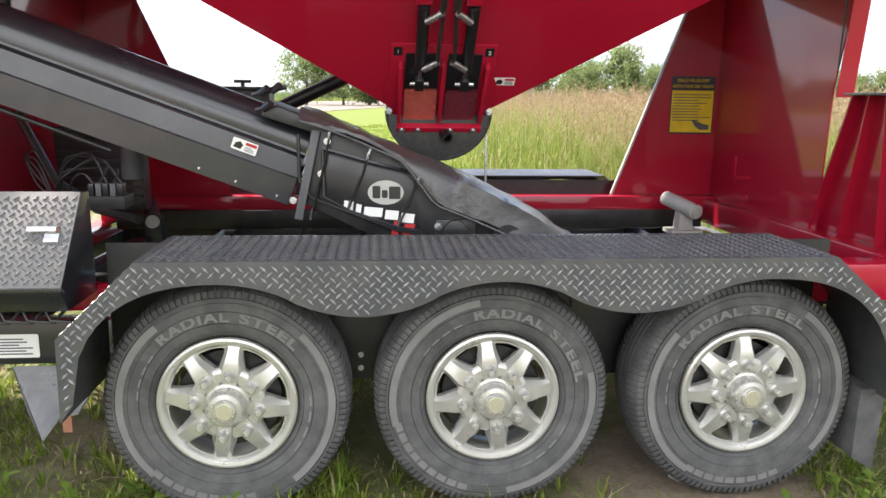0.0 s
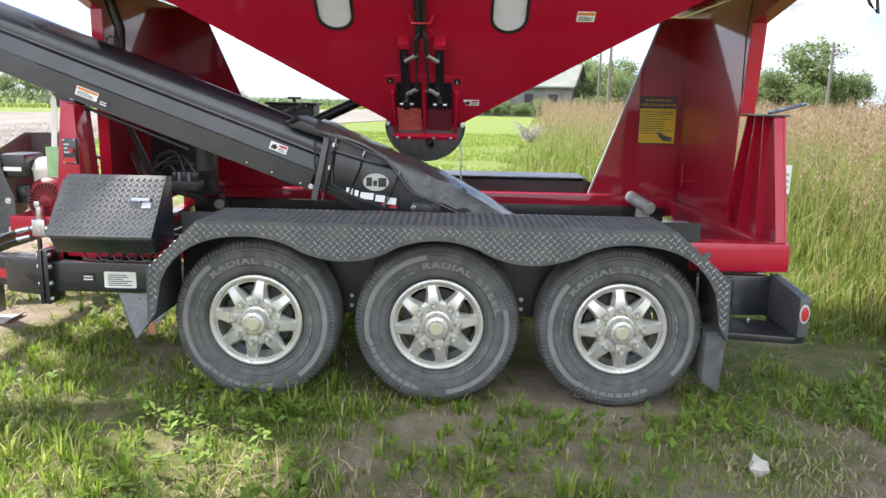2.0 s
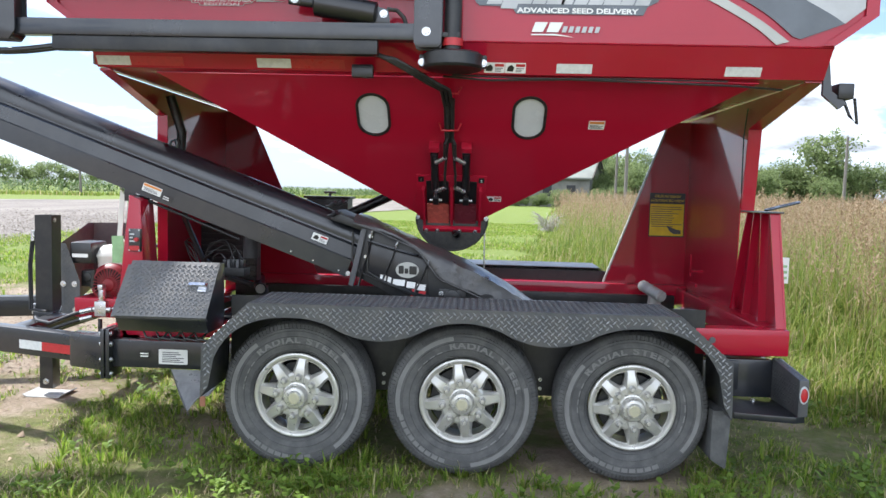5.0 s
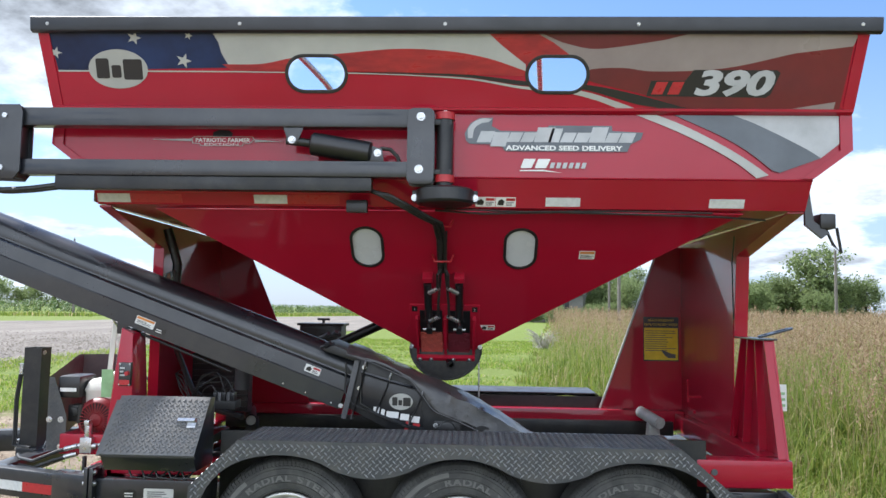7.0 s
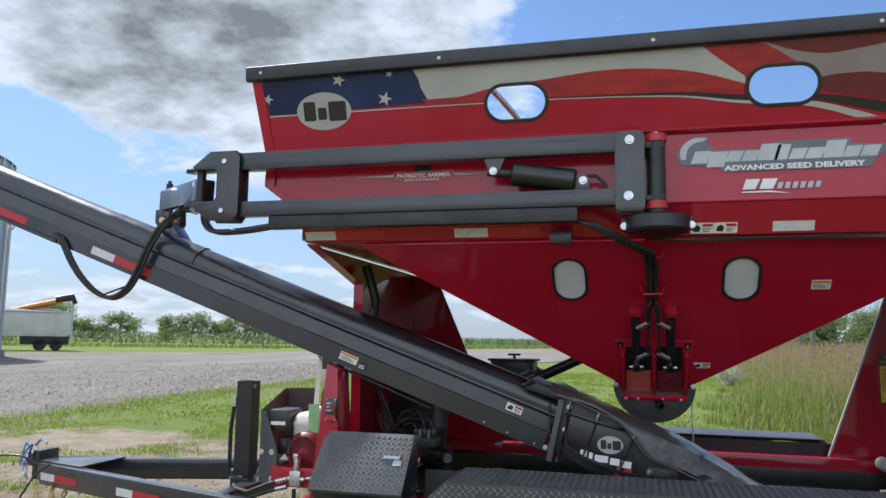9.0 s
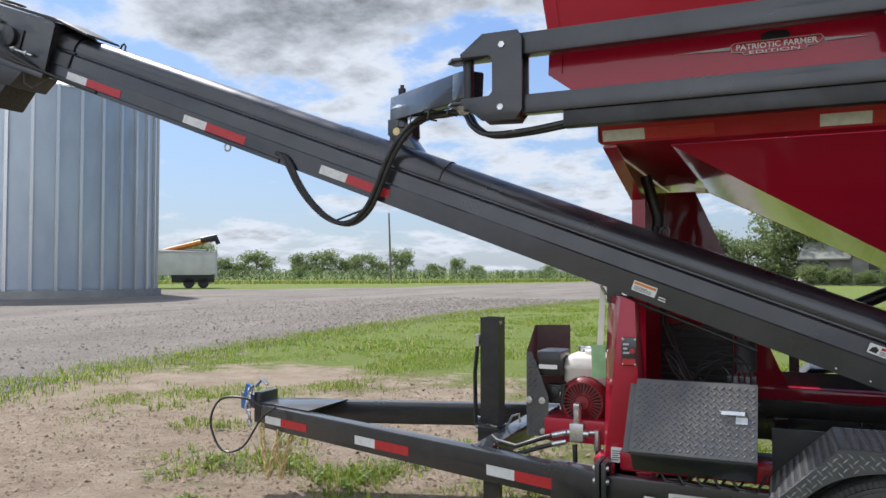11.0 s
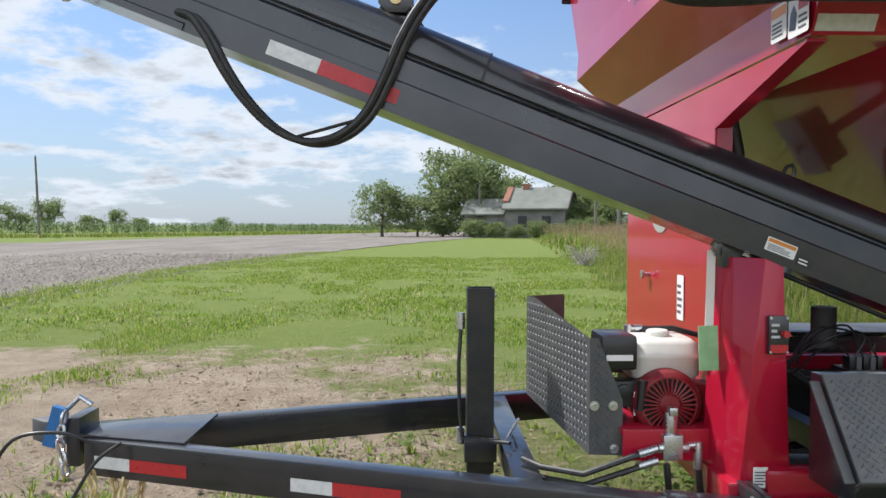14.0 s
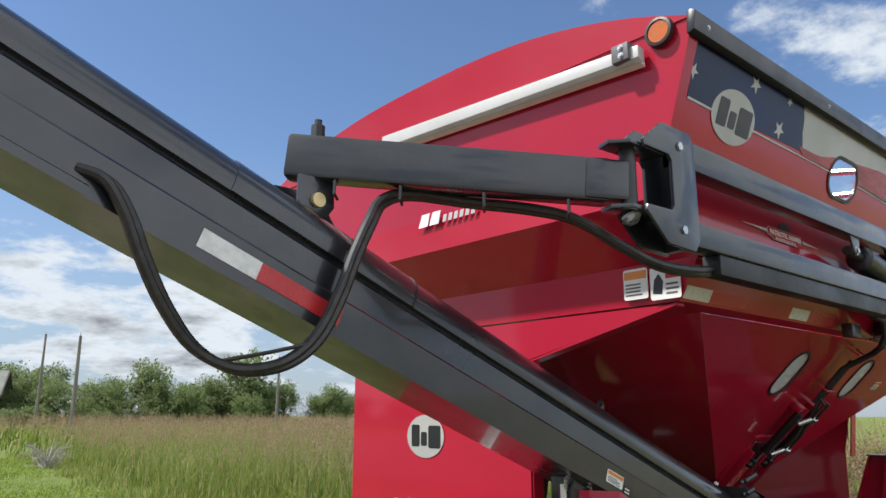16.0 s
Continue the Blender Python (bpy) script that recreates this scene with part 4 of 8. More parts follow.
part("cable_loop", Shape().sweep(spline([(-4.46, 1.03, 0.60), (-4.58, 0.98, 0.66), (-4.75, 0.95, 0.64), (-4.83, 0.95, 0.48), (-4.74, 0.96, 0.30), (-4.58, 0.98, 0.33), (-4.46, 1.02, 0.52), (-4.36, 1.05, 0.60)]), 0.0075, 8), RUBBER, coupler, "looped black breakaway cable")


def chain(path, link=0.034):
    """Separate oval links along a path, every other one turned."""
    s = Shape()
    pts = [Vector(p) for p in path]
    k = 0
    for a, b in zip(pts, pts[1:]):
        n = max(1, int((b - a).length / (link * 1.25)))
        d = (b - a).normalized()
        e = d.cross(Vector((0.3, 0.9, 0.2))).normalized()
        f = d.cross(e)
        for i in range(n):
            c = a.lerp(b, (i + 0.5) / n)
            w = e if k % 2 else f
            k += 1
            s.sweep([c + d * link * 0.8 * math.cos(t) + w * link * 0.45 * math.sin(t) for t in (2 * math.pi * j / 10 for j in range(11))], link * 0.23, 5, caps=False)
    return s


part("safety_chain", chain([(-4.50, 1.08, 0.47), (-4.47, 1.06, 0.30), (-4.42, 1.06, 0.13), (-4.38, 1.06, 0.30), (-4.36, 1.10, 0.45)]), GOLD, tender, "brass-coloured safety chain hanging under the coupler")
part("safety_chain", chain([(-4.46, 1.20, 0.45), (-4.42, 1.16, 0.25), (-4.38, 1.14, 0.10), (-4.33, 1.14, 0.30), (-4.32, 1.20, 0.44)]), GOLD, tender, "brass-coloured safety chain hanging under the coupler")
part("chain_hook", chain([(-4.62, 1.12, 0.72), (-4.64, 1.10, 0.60), (-4.60, 1.08, 0.45)]), ZINC, tender)

# ---- jack
jk = Shape().plate([(-2.908, 1.208), (-2.792, 1.208), (-2.792, 1.324), (-2.908, 1.324)], [[(-2.902, 1.214), (-2.798, 1.214), (-2.798, 1.318), (-2.902, 1.318)]], 0.80, Matrix.Translation((0, 0, 0.437)))
jack = part("jack", jk, BLACK, tender, "black square drop-leg jack", smooth=0)
part("drop_leg", Shape().box(-2.896, -2.804, 1.220, 1.312, 0.05, 0.80), CHARCOAL, jack, bevel=0.004)
ft = Shape().prism([(-2.99, 0.015), (-2.96, 0.0), (-2.74, 0.0), (-2.71, 0.022), (-2.714, 0.027), (-2.742, 0.007), (-2.957, 0.007), (-2.987, 0.021)], "y", 1.17, 1.36)
part("foot", ft, PALE, jack, "worn steel foot pad", bevel=0.002)
bolt((-2.85, 1.219, 0.10), (0, -1, 0), 0.014, jack)
bolt((-2.792, 1.24, 1.205), (1, 0, 0), 0.011, jack)
part("jack_bracket", Shape().box(-2.92, -2.78, 1.19, 1.34, 0.49, 0.585), CHARCOAL, jack, bevel=0.006)
for z in (1.06, 0.56):
    part("jack_valve", Shape().cyl((-2.935, 1.24, z), (-2.935, 1.24, z + 0.07), 0.018, 10), ZINC, jack)
for dy in (0.0, 0.025):
    part("hydraulic_hose", Shape().sweep([(-2.935, 1.24 - dy, 1.06), (-2.945, 1.225 - dy, 0.9), (-2.94, 1.22 - dy, 0.7), (-2.93, 1.20 - dy, 0.60), (-2.84, 1.17 - dy, 0.60), (-2.74, 1.05, 0.615)], 0.008, 8), RUBBER, jack)
part("clip", Shape().sweep([(-2.74, 1.20, 0.585), (-2.70, 1.19, 0.66), (-2.68, 1.26, 0.66), (-2.70, 1.33, 0.60)], 0.007, 6), ZINC, jack)

jack.matrix_basis = Matrix.Translation((-0.01, -0.076, 0))
WORLD_OF[jack.name] = jack.matrix_basis.copy()

# ---- toolbox
TB = [(0.273, 1.034), (0.055, 0.768), (0.053, 0.755), (0.10, 0.680), (0.35, 0.680), (0.35, 1.034)]
toolbox = part("toolbox", Shape().prism(TB, "x", -1.838, -1.355), CHARCOAL, tender, "charcoal steel toolbox with sloping tread-plate lid", bevel=0.006)
LID = Matrix(((1, 0, 0, -1.843), (0, 0.6359, -0.7718, 0.0525), (0, 0.7718, 0.6359, 0.7705), (0, 0, 0, 1)))
lid = part("lid", Shape().box(0, 0.492, -0.004, 0.346, -0.002, 0.006, LID), PLATE_WORN, toolbox, "worn grey tread-plate lid", bevel=0.002)
fast("tread_pattern", treads((0.006, 0.486, 0.0, 0.34, lambda x, y: True), LID @ Matrix.Translation((0, 0, 0.006)), 0.0215, 0.0125, 0.0042, 0.0036), PLATE_WORN, lid)
part("lid_edge", Shape().box(0, 0.492, -0.006, 0.0, -0.028, 0.004, LID), PLATE_WORN, lid)
part("lid_return", Shape().box(-0.030, 0.0, 0.004, 0.335, -0.030, -0.022, LID), PLATE_WORN, toolbox, "folded tread-plate edge of the box")
part("latch", Shape().put([tuple(LID @ Vector(p)) for p in ((0.345, 0.185, 0.006), (0.455, 0.185, 0.006), (0.455, 0.212, 0.006), (0.345, 0.212, 0.006), (0.355, 0.190, 0.018), (0.445, 0.190, 0.018), (0.445, 0.207, 0.018), (0.355, 0.207, 0.018))], [(0, 1, 5, 4), (1, 2, 6, 5), (2, 3, 7, 6), (3, 0, 4, 7), (4, 5, 6, 7)]), CHROME, toolbox, "chrome paddle latch")
part("latch_tab", Shape().box(0.41, 0.455, 0.155, 0.185, 0.006, 0.010, LID), ZINC, toolbox)
for k in range(5):
    x = -1.74 + 0.07 * k
    part("wire", Shape().sweep([(x, 0.16, 0.685), (x + 0.03, 0.14, 0.64), (x + 0.10, 0.16, 0.625), (x + 0.14, 0.22, 0.68)], 0.006, 6), RUBBER, toolbox)

# ---- front post, engine and its deck
post = part("front_post", Shape().put([(-1.945, 0.45, 1.40), (-1.880, 0.45, 1.37), (-1.895, 0.655, 1.37), (-2.050, 0.655, 1.40), (-2.030, 0.44, 0.60), (-1.850, 0.44, 0.60), (-1.850, 0.68, 0.60), (-2.070, 0.68, 0.60)], [(0, 1, 2, 3), (7, 6, 5, 4), (0, 4, 5, 1), (1, 5, 6, 2), (2, 6, 7, 3), (3, 7, 4, 0)]), RED, tender, "tapered red steel post carrying the conveyor", bevel=0.008)
part("post_foot", Shape().box(-2.075, -1.80, 0.42, 0.74, 0.44, 0.64), RED, post, bevel=0.012)
part("post_arm", bar((-2.06, 0.70, 1.03), (-1.95, 0.66, 1.03), 0.10, 0.10), RED, post, bevel=0.006)
part("post_cap", Shape().box(-2.04, -1.93, 0.585, 0.70, 1.36, 1.47), CHARCOAL, post, bevel=0.004)
for z in (1.44, 1.40):
    bolt((-1.955, 0.585, z), (0, -1, 0), 0.009, post)
box2 = part("control_box", Shape().box(-1.940, -1.872, 0.425, 0.455, 1.075, 1.205), CHARCOAL, post, "black engine control box with a red lower face", bevel=0.004)
flat("panel", oblong(-1.906, 1.094, 0.060, 0.028, 2, 0.004), wall(0.425), 0.001, REFL_R, box2)
rows("label_print", -1.933, -1.902, 1.13, 1.19, 3, wall(0.425), 0.001, SILVER, box2, 31)
part("key_switch", Shape().cyl((-1.888, 0.425, 1.145), (-1.888, 0.405, 1.145), 0.012, 10), REFL_R, box2)
for px, pz in ((-1.934, 1.198), (-1.878, 1.198), (-1.934, 1.083), (-1.878, 1.083)):
    bolt((px, 0.425, pz), (0, -1, 0), 0.0035, box2)
sticker(-1.965, 0.66, 0.05, 0.07, wall(0.418), post, "plain", seed=8)
part("hanging_strap", bar((-2.065, 0.62, 1.42), (-2.078, 0.60, 1.12), 0.004, 0.030, (1, 0, 0)), TANK, post, "pale webbing strap")
tag = part("tag", bar((-2.085, 0.592, 1.15), (-2.080, 0.588, 0.99), 0.004, 0.070, (1, 0, 0)), TAGG, post, "green printed hang tag")
part("snap_hook", Shape().sweep([(-2.05, 0.62, 1.40), (-2.07, 0.60, 1.44), (-2.04, 0.59, 1.47), (-2.02, 0.60, 1.43)], 0.008, 6), ZINC, post)

deck = part("engine_deck", Shape().box(-2.375, -1.99, 0.640, 1.30, 0.735, 0.765).box(-2.375, -1.99, 0.635, 0.647, 0.648, 0.764), RED, tender, "red steel engine deck", bevel=0.004)
engine = part("engine", Shape().box(-2.30, -2.03, 0.78, 1.12, 0.785, 0.93), ENGRED, tender, "red and black petrol engine with a white tank", bevel=0.03)
sh = Shape().lathe([(0.128, 0.10), (0.128, 0.03), (0.118, 0.012), (0.104, 0.0), (0.098, 0.0)], 40, pose(-2.20, 0.72, 0.862))
part("fan_shroud", sh, ENGRED, engine)
grille = Shape()
for k in range(30):
    a = 2 * math.pi * k / 30
    c, d = math.cos(a), math.sin(a)
    grille.sweep([(-2.20 + 0.042 * c, 0.716, 0.862 + 0.042 * d), (-2.20 + 0.100 * c, 0.722, 0.862 + 0.100 * d)], 0.0042, 5)
part("starter_grille", grille, ENGRED, engine, "ring of red grille bars")
part("starter_backing", Shape().lathe([(0.0, 0.03), (0.104, 0.03), (0.104, 0.04)], 28, pose(-2.20, 0.72, 0.862)), INK, engine)
part("starter_hub", Shape().lathe([(0.0, -0.012), (0.034, -0.010), (0.042, -0.002), (0.044, 0.02)], 24, pose(-2.20, 0.72, 0.862)), ENGRED, engine)
tk = Shape()
for z, k in ((0.905, 0.86), (0.925, 0.98), (0.985, 1.0), (0.995, 1.04), (1.005, 1.04), (1.012, 1.0), (1.045, 0.93), (1.062, 0.78)):
    tk.v += [(-2.187 + p[0] * k, 0.93 + p[1] * k, z + 0.03) for p in oblong(0, 0, 0.275, 0.30, 5, 0.06)]
n = 24
tk.f = [(j * n + i, j * n + (i + 1) % n, (j + 1) * n + (i + 1) % n, (j + 1) * n + i) for j in range(7) for i in range(n)] + [tuple(range(n - 1, -1, -1)), tuple(range(7 * n, 8 * n))]
part("fuel_tank", tk, TANK, engine, "white plastic fuel tank", smooth=50)
part("fuel_cap", Shape().lathe([(0.045, 0.0), (0.045, -0.02), (0.038, -0.026), (0.0, -0.026)], 20, pose(-2.187, 0.92, 1.09, 90, 0, 0) @ Matrix.Scale(-1, 4, (0, 1, 0))), TANK, engine)
air = part("air_cleaner", Shape().box(-2.452, -2.315, 0.735, 0.94, 0.985, 1.118), INK, engine, "black plastic air cleaner", bevel=0.02)
flat("safety_label", oblong(-2.385, 1.035, 0.10, 0.022, 2, 0.003), wall(0.735), 0.001, WHITE, air)
part("muffler", Shape().box(-2.40, -2.26, 1.02, 1.16, 0.92, 1.06), SEAL, engine, bevel=0.02)
part("carburettor", Shape().box(-2.40, -2.29, 0.77, 0.86, 0.84, 0.94).cyl((-2.36, 0.76, 0.90), (-2.36, 0.79, 0.90), 0.03, 14), BLACK, engine, bevel=0.008)
part("recoil_grip", Shape().cyl((-2.305, 0.735, 0.84), (-2.295, 0.735, 0.95), 0.018, 12), INK, engine)
sticker(-2.315, 0.86, 0.022, 0.09, wall(0.752), engine, "plain", seed=9)
part("pump", Shape().cyl((-2.03, 0.90, 0.86), (-1.99, 0.90, 0.86), 0.06, 18), BLACK, engine)
part("fuel_line", Shape().sweep([(-2.25, 1.03, 1.075), (-2.22, 1.02, 1.105), (-2.10, 1.0, 1.11), (-1.98, 0.98, 1.08), (-1.96, 0.96, 1.0)], 0.012, 8), RUBBER, engine)
part("line_fitting", Shape().cyl((-2.275, 1.03, 1.06), (-2.275, 1.03, 1.12), 0.018, 10).cyl((-2.28, 1.03, 1.105), (-2.22, 1.025, 1.108), 0.015, 10), ZINC, engine)
valve = part("hydraulic_valve", Shape().box(-2.235, -2.165, 0.60, 0.665, 0.66, 0.75).cyl((-2.20, 0.63, 0.74), (-2.20, 0.63, 0.83), 0.022, 12).cyl((-2.25, 0.62, 0.70), (-2.14, 0.62, 0.70), 0.018, 12).cyl((-2.10, 0.63, 0.62), (-2.10, 0.63, 0.72), 0.017, 12).cyl((-2.17, 0.63, 0.70), (-2.10, 0.63, 0.71), 0.012, 10).box(-2.215, -2.185, 0.60, 0.64, 0.82, 0.85), ZINC, tender, "zinc-plated hydraulic valve block", bevel=0.003)
for a, b in (((-2.255, 0.615, 0.70), 0.0), ((-2.255, 0.615, 0.655), -0.04)):
    part("hydraulic_hose", Shape().sweep([a, (-2.36, 0.60, a[2] - 0.03), (-2.52, 0.62, 0.605 + b), (-2.66, 0.72, 0.60 + b), (-2.72, 0.80, 0.605 + b)], 0.0115, 8), RUBBER, valve)
    part("hose_end", Shape().cyl(a, (a[0] - 0.07, a[1] - 0.008, a[2] - 0.018), 0.015, 10), ZINC, valve)
for x in (-2.10, -2.215):
    part("hydraulic_hose", Shape().sweep([(x, 0.63, 0.64), (x + 0.005, 0.62, 0.55), (x + 0.04, 0.62, 0.43)], 0.0125, 8), RUBBER, valve)
engine.matrix_basis = Matrix.Translation((0.012, -0.035, -0.02))
WORLD_OF[engine.name] = engine.matrix_basis.copy()
# folded tread-plate shield before the engine
shield = Shape()
P1, P2, P3 = Vector((-2.365, 0.680, 0)), Vector((-2.487, 0.690, 0)), Vector((-2.633, 1.36, 0))
shield.put([(P1.x, P1.y, 0.655), (P2.x, P2.y, 0.655), (P2.x, P2.y, 1.09), (-2.455, 0.688, 1.09), (P1.x, P1.y, 0.86)], [(0, 1, 2, 3, 4)])
shield.put([(P2.x, P2.y, 0.655), (P3.x, P3.y, 0.735), (P3.x, P3.y, 1.185), (P3.x + 0.02, P3.y - 0.10, 1.19), (P2.x, P2.y, 1.09)], [(0, 1, 2, 3, 4)])
shield.put([(P3.x, P3.y, 0.735), (P3.x + 0.19, P3.y + 0.09, 0.735), (P3.x + 0.19, P3.y + 0.09, 1.185), (P3.x, P3.y, 1.185)], [(0, 1, 2, 3)])
guard = part("engine_shield", shield, PLATE_DARK, tender, "folded tread-plate engine shield", smooth=0)
d = (P3 - P2).normalized()
nn = Vector((d.y, -d.x, 0))
nn = nn if nn.x < 0 else -nn
ms = Matrix(((d.x, 0, nn.x, P2.x), (d.y, 0, nn.y, P2.y), (0, 1, 0, 0), (0, 0, 0, 1)))
fast("tread_pattern", treads((0.01, 0.68, 0.67, 1.17, lambda x, z: z > 0.67 + 0.12 * x and z < 1.08 + 0.16 * x), ms, 0.0235, 0.0135, 0.0046, 0.0022), PLATE_DARK, guard)
ms = Matrix(((1, 0, 0, 0), (0, 0, -1, 0.684), (0, 1, 0, 0), (0, 0, 0, 1)))
fast("tread_pattern", treads((-2.487, -2.365, 0.665, 1.08, lambda x, z: z < 1.08 - max(0, x + 2.455) * 2.4), ms, 0.0235, 0.0135, 0.0046, 0.0022), PLATE_DARK, guard)
for x, z in ((-2.47, 0.84), (-2.40, 0.84), (-2.395, 0.68)):
    bolt((x, 0.682, z), (0, -1, 0), 0.012, guard)

# ---- hopper: rims, windows, decals
for m, m2 in ((PANEL, 1), (PANEL_FAR, 0)):
    for x, y in WIN_UP:
        w = part("viewing_window", Shape().plate(oblong(x, y, 0.304, 0.176), [], 0.003, m @ Matrix.Translation((0, 0, -0.012))), GLASS, hopper, "clear oblong viewing window with black gasket")
        w.visible_shadow = False
        part("gasket", Shape().plate(oblong(x, y, 0.328, 0.198), [oblong(x, y, 0.292, 0.162)], 0.007, m @ Matrix.Translation((0, 0, -0.002))), RUBBER, w, bevel=0.002)
for x, y in WIN_LOW:
    w = part("viewing_window", Shape().plate(oblong(x, y, 0.172, 0.282), [], 0.004, CONE @ Matrix.Translation((0, 0, -0.010))), ACRYL, hopper, "frosted oblong window in the cone with black gasket")
    part("gasket", Shape().plate(oblong(x, y, 0.190, 0.300), [oblong(x, y, 0.158, 0.268)], 0.007, CONE @ Matrix.Translation((0, 0, -0.002))), RUBBER, w, bevel=0.002)
# black tarp rail along the near rim, bolted
part("tarp_rail", Shape().prism([(-0.118, 2.918), (-0.136, 2.926), (-0.144, 2.992), (-0.126, 3.002), (-0.112, 3.0), (-0.106, 2.918)], "x", -2.225, 2.05), INK, hopper, "black tarp rail along the top edge", bevel=0.004)
part("tarp_rail", Shape().prism([(far(-0.128), 2.918), (far(-0.150), 2.96), (far(-0.10), 3.01)], "x", -2.24, 2.05), INK, hopper, "black tarp rail along the top edge")
for x in (-2.135, -1.14, -0.10, 0.86, 1.95):
    bolt((x, -0.139, 2.958), (0, -1, -0.2), 0.006, hopper)
for x in (-1.25, -0.30, 0.35, 1.0):
    bow = part("roof_bow", Shape().sweep([(x + 0.3 * (y + 0.12) / 2.84, y, arch(y) - 0.01) for y in np.linspace(-0.11, far(-0.11), 14)], 0.022, 8), ZINC, hopper, "bent tube roof bow")
# folded seams: ridge between upper and lower panel, band under the fold, flanges at the ends
part("side_fold", Shape().prism([(0.028, 2.580), (0.010, 2.572), (0.012, 2.560), (0.040, 2.548), (0.055, 2.562)], "x", -2.168, 1.968), RED, hopper)
part("side_fold", Shape().prism([(0.062, 2.222), (0.052, 2.214), (0.066, 2.206)], "x", -1.975, 1.778), RED, hopper)
for x0, x1 in ((-2.207, -2.150), (1.950, 2.006)):
    top = 1 if x0 < 0 else -1
    part("end_flange", Shape().put([(x0, -0.128, 2.99), (x1, -0.128, 2.99), (x1 + 0.03 * top, 0.024, 2.57), (x0 + 0.03 * top, 0.024, 2.57), (x0, -0.118, 2.99), (x1, -0.118, 2.99), (x1 + 0.03 * top, 0.034, 2.57), (x0 + 0.03 * top, 0.034, 2.57)], [(0, 1, 2, 3), (7, 6, 5, 4), (0, 4, 5, 1), (1, 5, 6, 2), (2, 6, 7, 3), (3, 7, 4, 0)]), RED, hopper)
low = [((1.974, 2.37), (1.776, 2.222), (1.715, 2.222), (1.912, 2.37)), ((1.974, 2.565), (1.974, 2.37), (1.912, 2.37), (1.912, 2.565)), ((-2.177, 2.374), (-1.972, 2.222), (-1.91, 2.222), (-2.118, 2.374)), ((-2.17, 2.565), (-2.177, 2.374), (-2.118, 2.374), (-2.11, 2.565))]
for q in low:
    part("end_flange", Shape().prism(list(q), "y", 0.038, 0.0455), RED, hopper)


def px_up(x, y):
    """Upper side panel: inches along and up, from a drawing of the decal."""
    return ((x - 839) / 351.6, (190 - y) / 352)


def px_low(x, y):
    return ((x - 835) / 342, 2.57 - (y - 190) / 375)


def curve(points, n=6):
    """A smooth line through a few points."""
    p = [Vector(q).to_2d() for q in points]
    p = [p[0] * 2 - p[1], *p, p[-1] * 2 - p[-2]]
    out = []
    for a, b, c, d in zip(p, p[1:], p[2:], p[3:]):
        for k in range(n):
            t = k / n
            out.append(tuple(0.5 * ((2 * b) + (c - a) * t + (2 * a - 5 * b + 4 * c - d) * t * t + (3 * b - a - 3 * c + d) * t ** 3)))
    return out + [tuple(p[-2])]


def decal(name, points, material, off=0.001, low=False, label="", smooth_to=0):
    q = [px_low(*p) if low else px_up(*p) for p in points]
    xs = [p[0] for p in q]
    cut = [oblong(x, y, 0.306, 0.178) for x, y in WIN_UP if min(xs) < x + 0.15 and max(xs) > x - 0.15 and not low]
    return flat(name, q, wall(0.0465) if low else PANEL, off, material, hopper, label, cut)


wave_top = curve([(398, 112), (470, 111), (530, 100), (620, 92), (720, 84), (810, 88), (880, 100), (948, 122)])
decal("flag_decal", [(83, 56), (384, 56), (394, 74), (398, 92), (412, 118), (93, 124)], BLUEV, 0.0010, label="navy star field of a flag decal")
decal("flag_decal", [(384, 56), (880, 56), (905, 78), (948, 110)] + wave_top[::-1] + [(412, 118), (398, 92), (394, 74)], CREAM, 0.0012, label="cream stripe of a waving flag decal")
decal("flag_decal", wave_top + [(944, 131), (800, 127), (640, 123), (415, 123)], STRIPE, 0.0014, label="red stripe of a waving flag decal")
decal("flag_decal", [(880, 56), (965, 56), (995, 72), (1040, 104), (955, 116), (905, 78)], STRIPE, 0.0014, label="red stripe of a waving flag decal")
decal("flag_decal", [(965, 56), (1525, 56), (1518, 78)] + curve([(1420, 90), (1300, 116), (1180, 122), (1120, 116), (1060, 120), (1040, 104), (995, 72)]), TAUPE, 0.0012, label="taupe stripe of a waving flag decal")
decal("flag_decal", [(975, 57), (1235, 57)] + curve([(1190, 68), (1110, 80), (1060, 83), (1010, 72)]), MAROON, 0.0016, label="dark red stripe of a waving flag decal")
decal("flag_decal", [(1518, 78), (1508, 188), (1248, 188)] + curve([(1210, 178), (1150, 160), (1060, 138), (1060, 120), (1120, 116), (1180, 122), (1300, 116), (1420, 90)]), MAROON, 0.0014, label="dark red field of a waving flag decal")
decal("flag_decal", [(1425, 186), (1500, 174), (1498, 187)], TAUPE, 0.0018)
sw = curve([(625, 125), (760, 126), (860, 130), (950, 140), (1060, 146), (1150, 163), (1250, 189)])
decal("swoosh_decal", sw + [(1205, 189)] + curve([(1150, 180), (1040, 152), (940, 147), (850, 134), (740, 128), (625, 126)]), INK, 0.0020, label="black swoosh")
decal("swoosh_decal", [(93, 123), (420, 124), (640, 126)] + curve([(740, 129), (850, 135), (945, 149), (1045, 156), (1110, 174), (1152, 189)]) + [(1120, 189)] + curve([(1080, 174), (1030, 162), (940, 153), (850, 138), (740, 131), (640, 128)]) + [(420, 126), (93, 126)], CREAM, 0.0022, label="pale pinstripe")
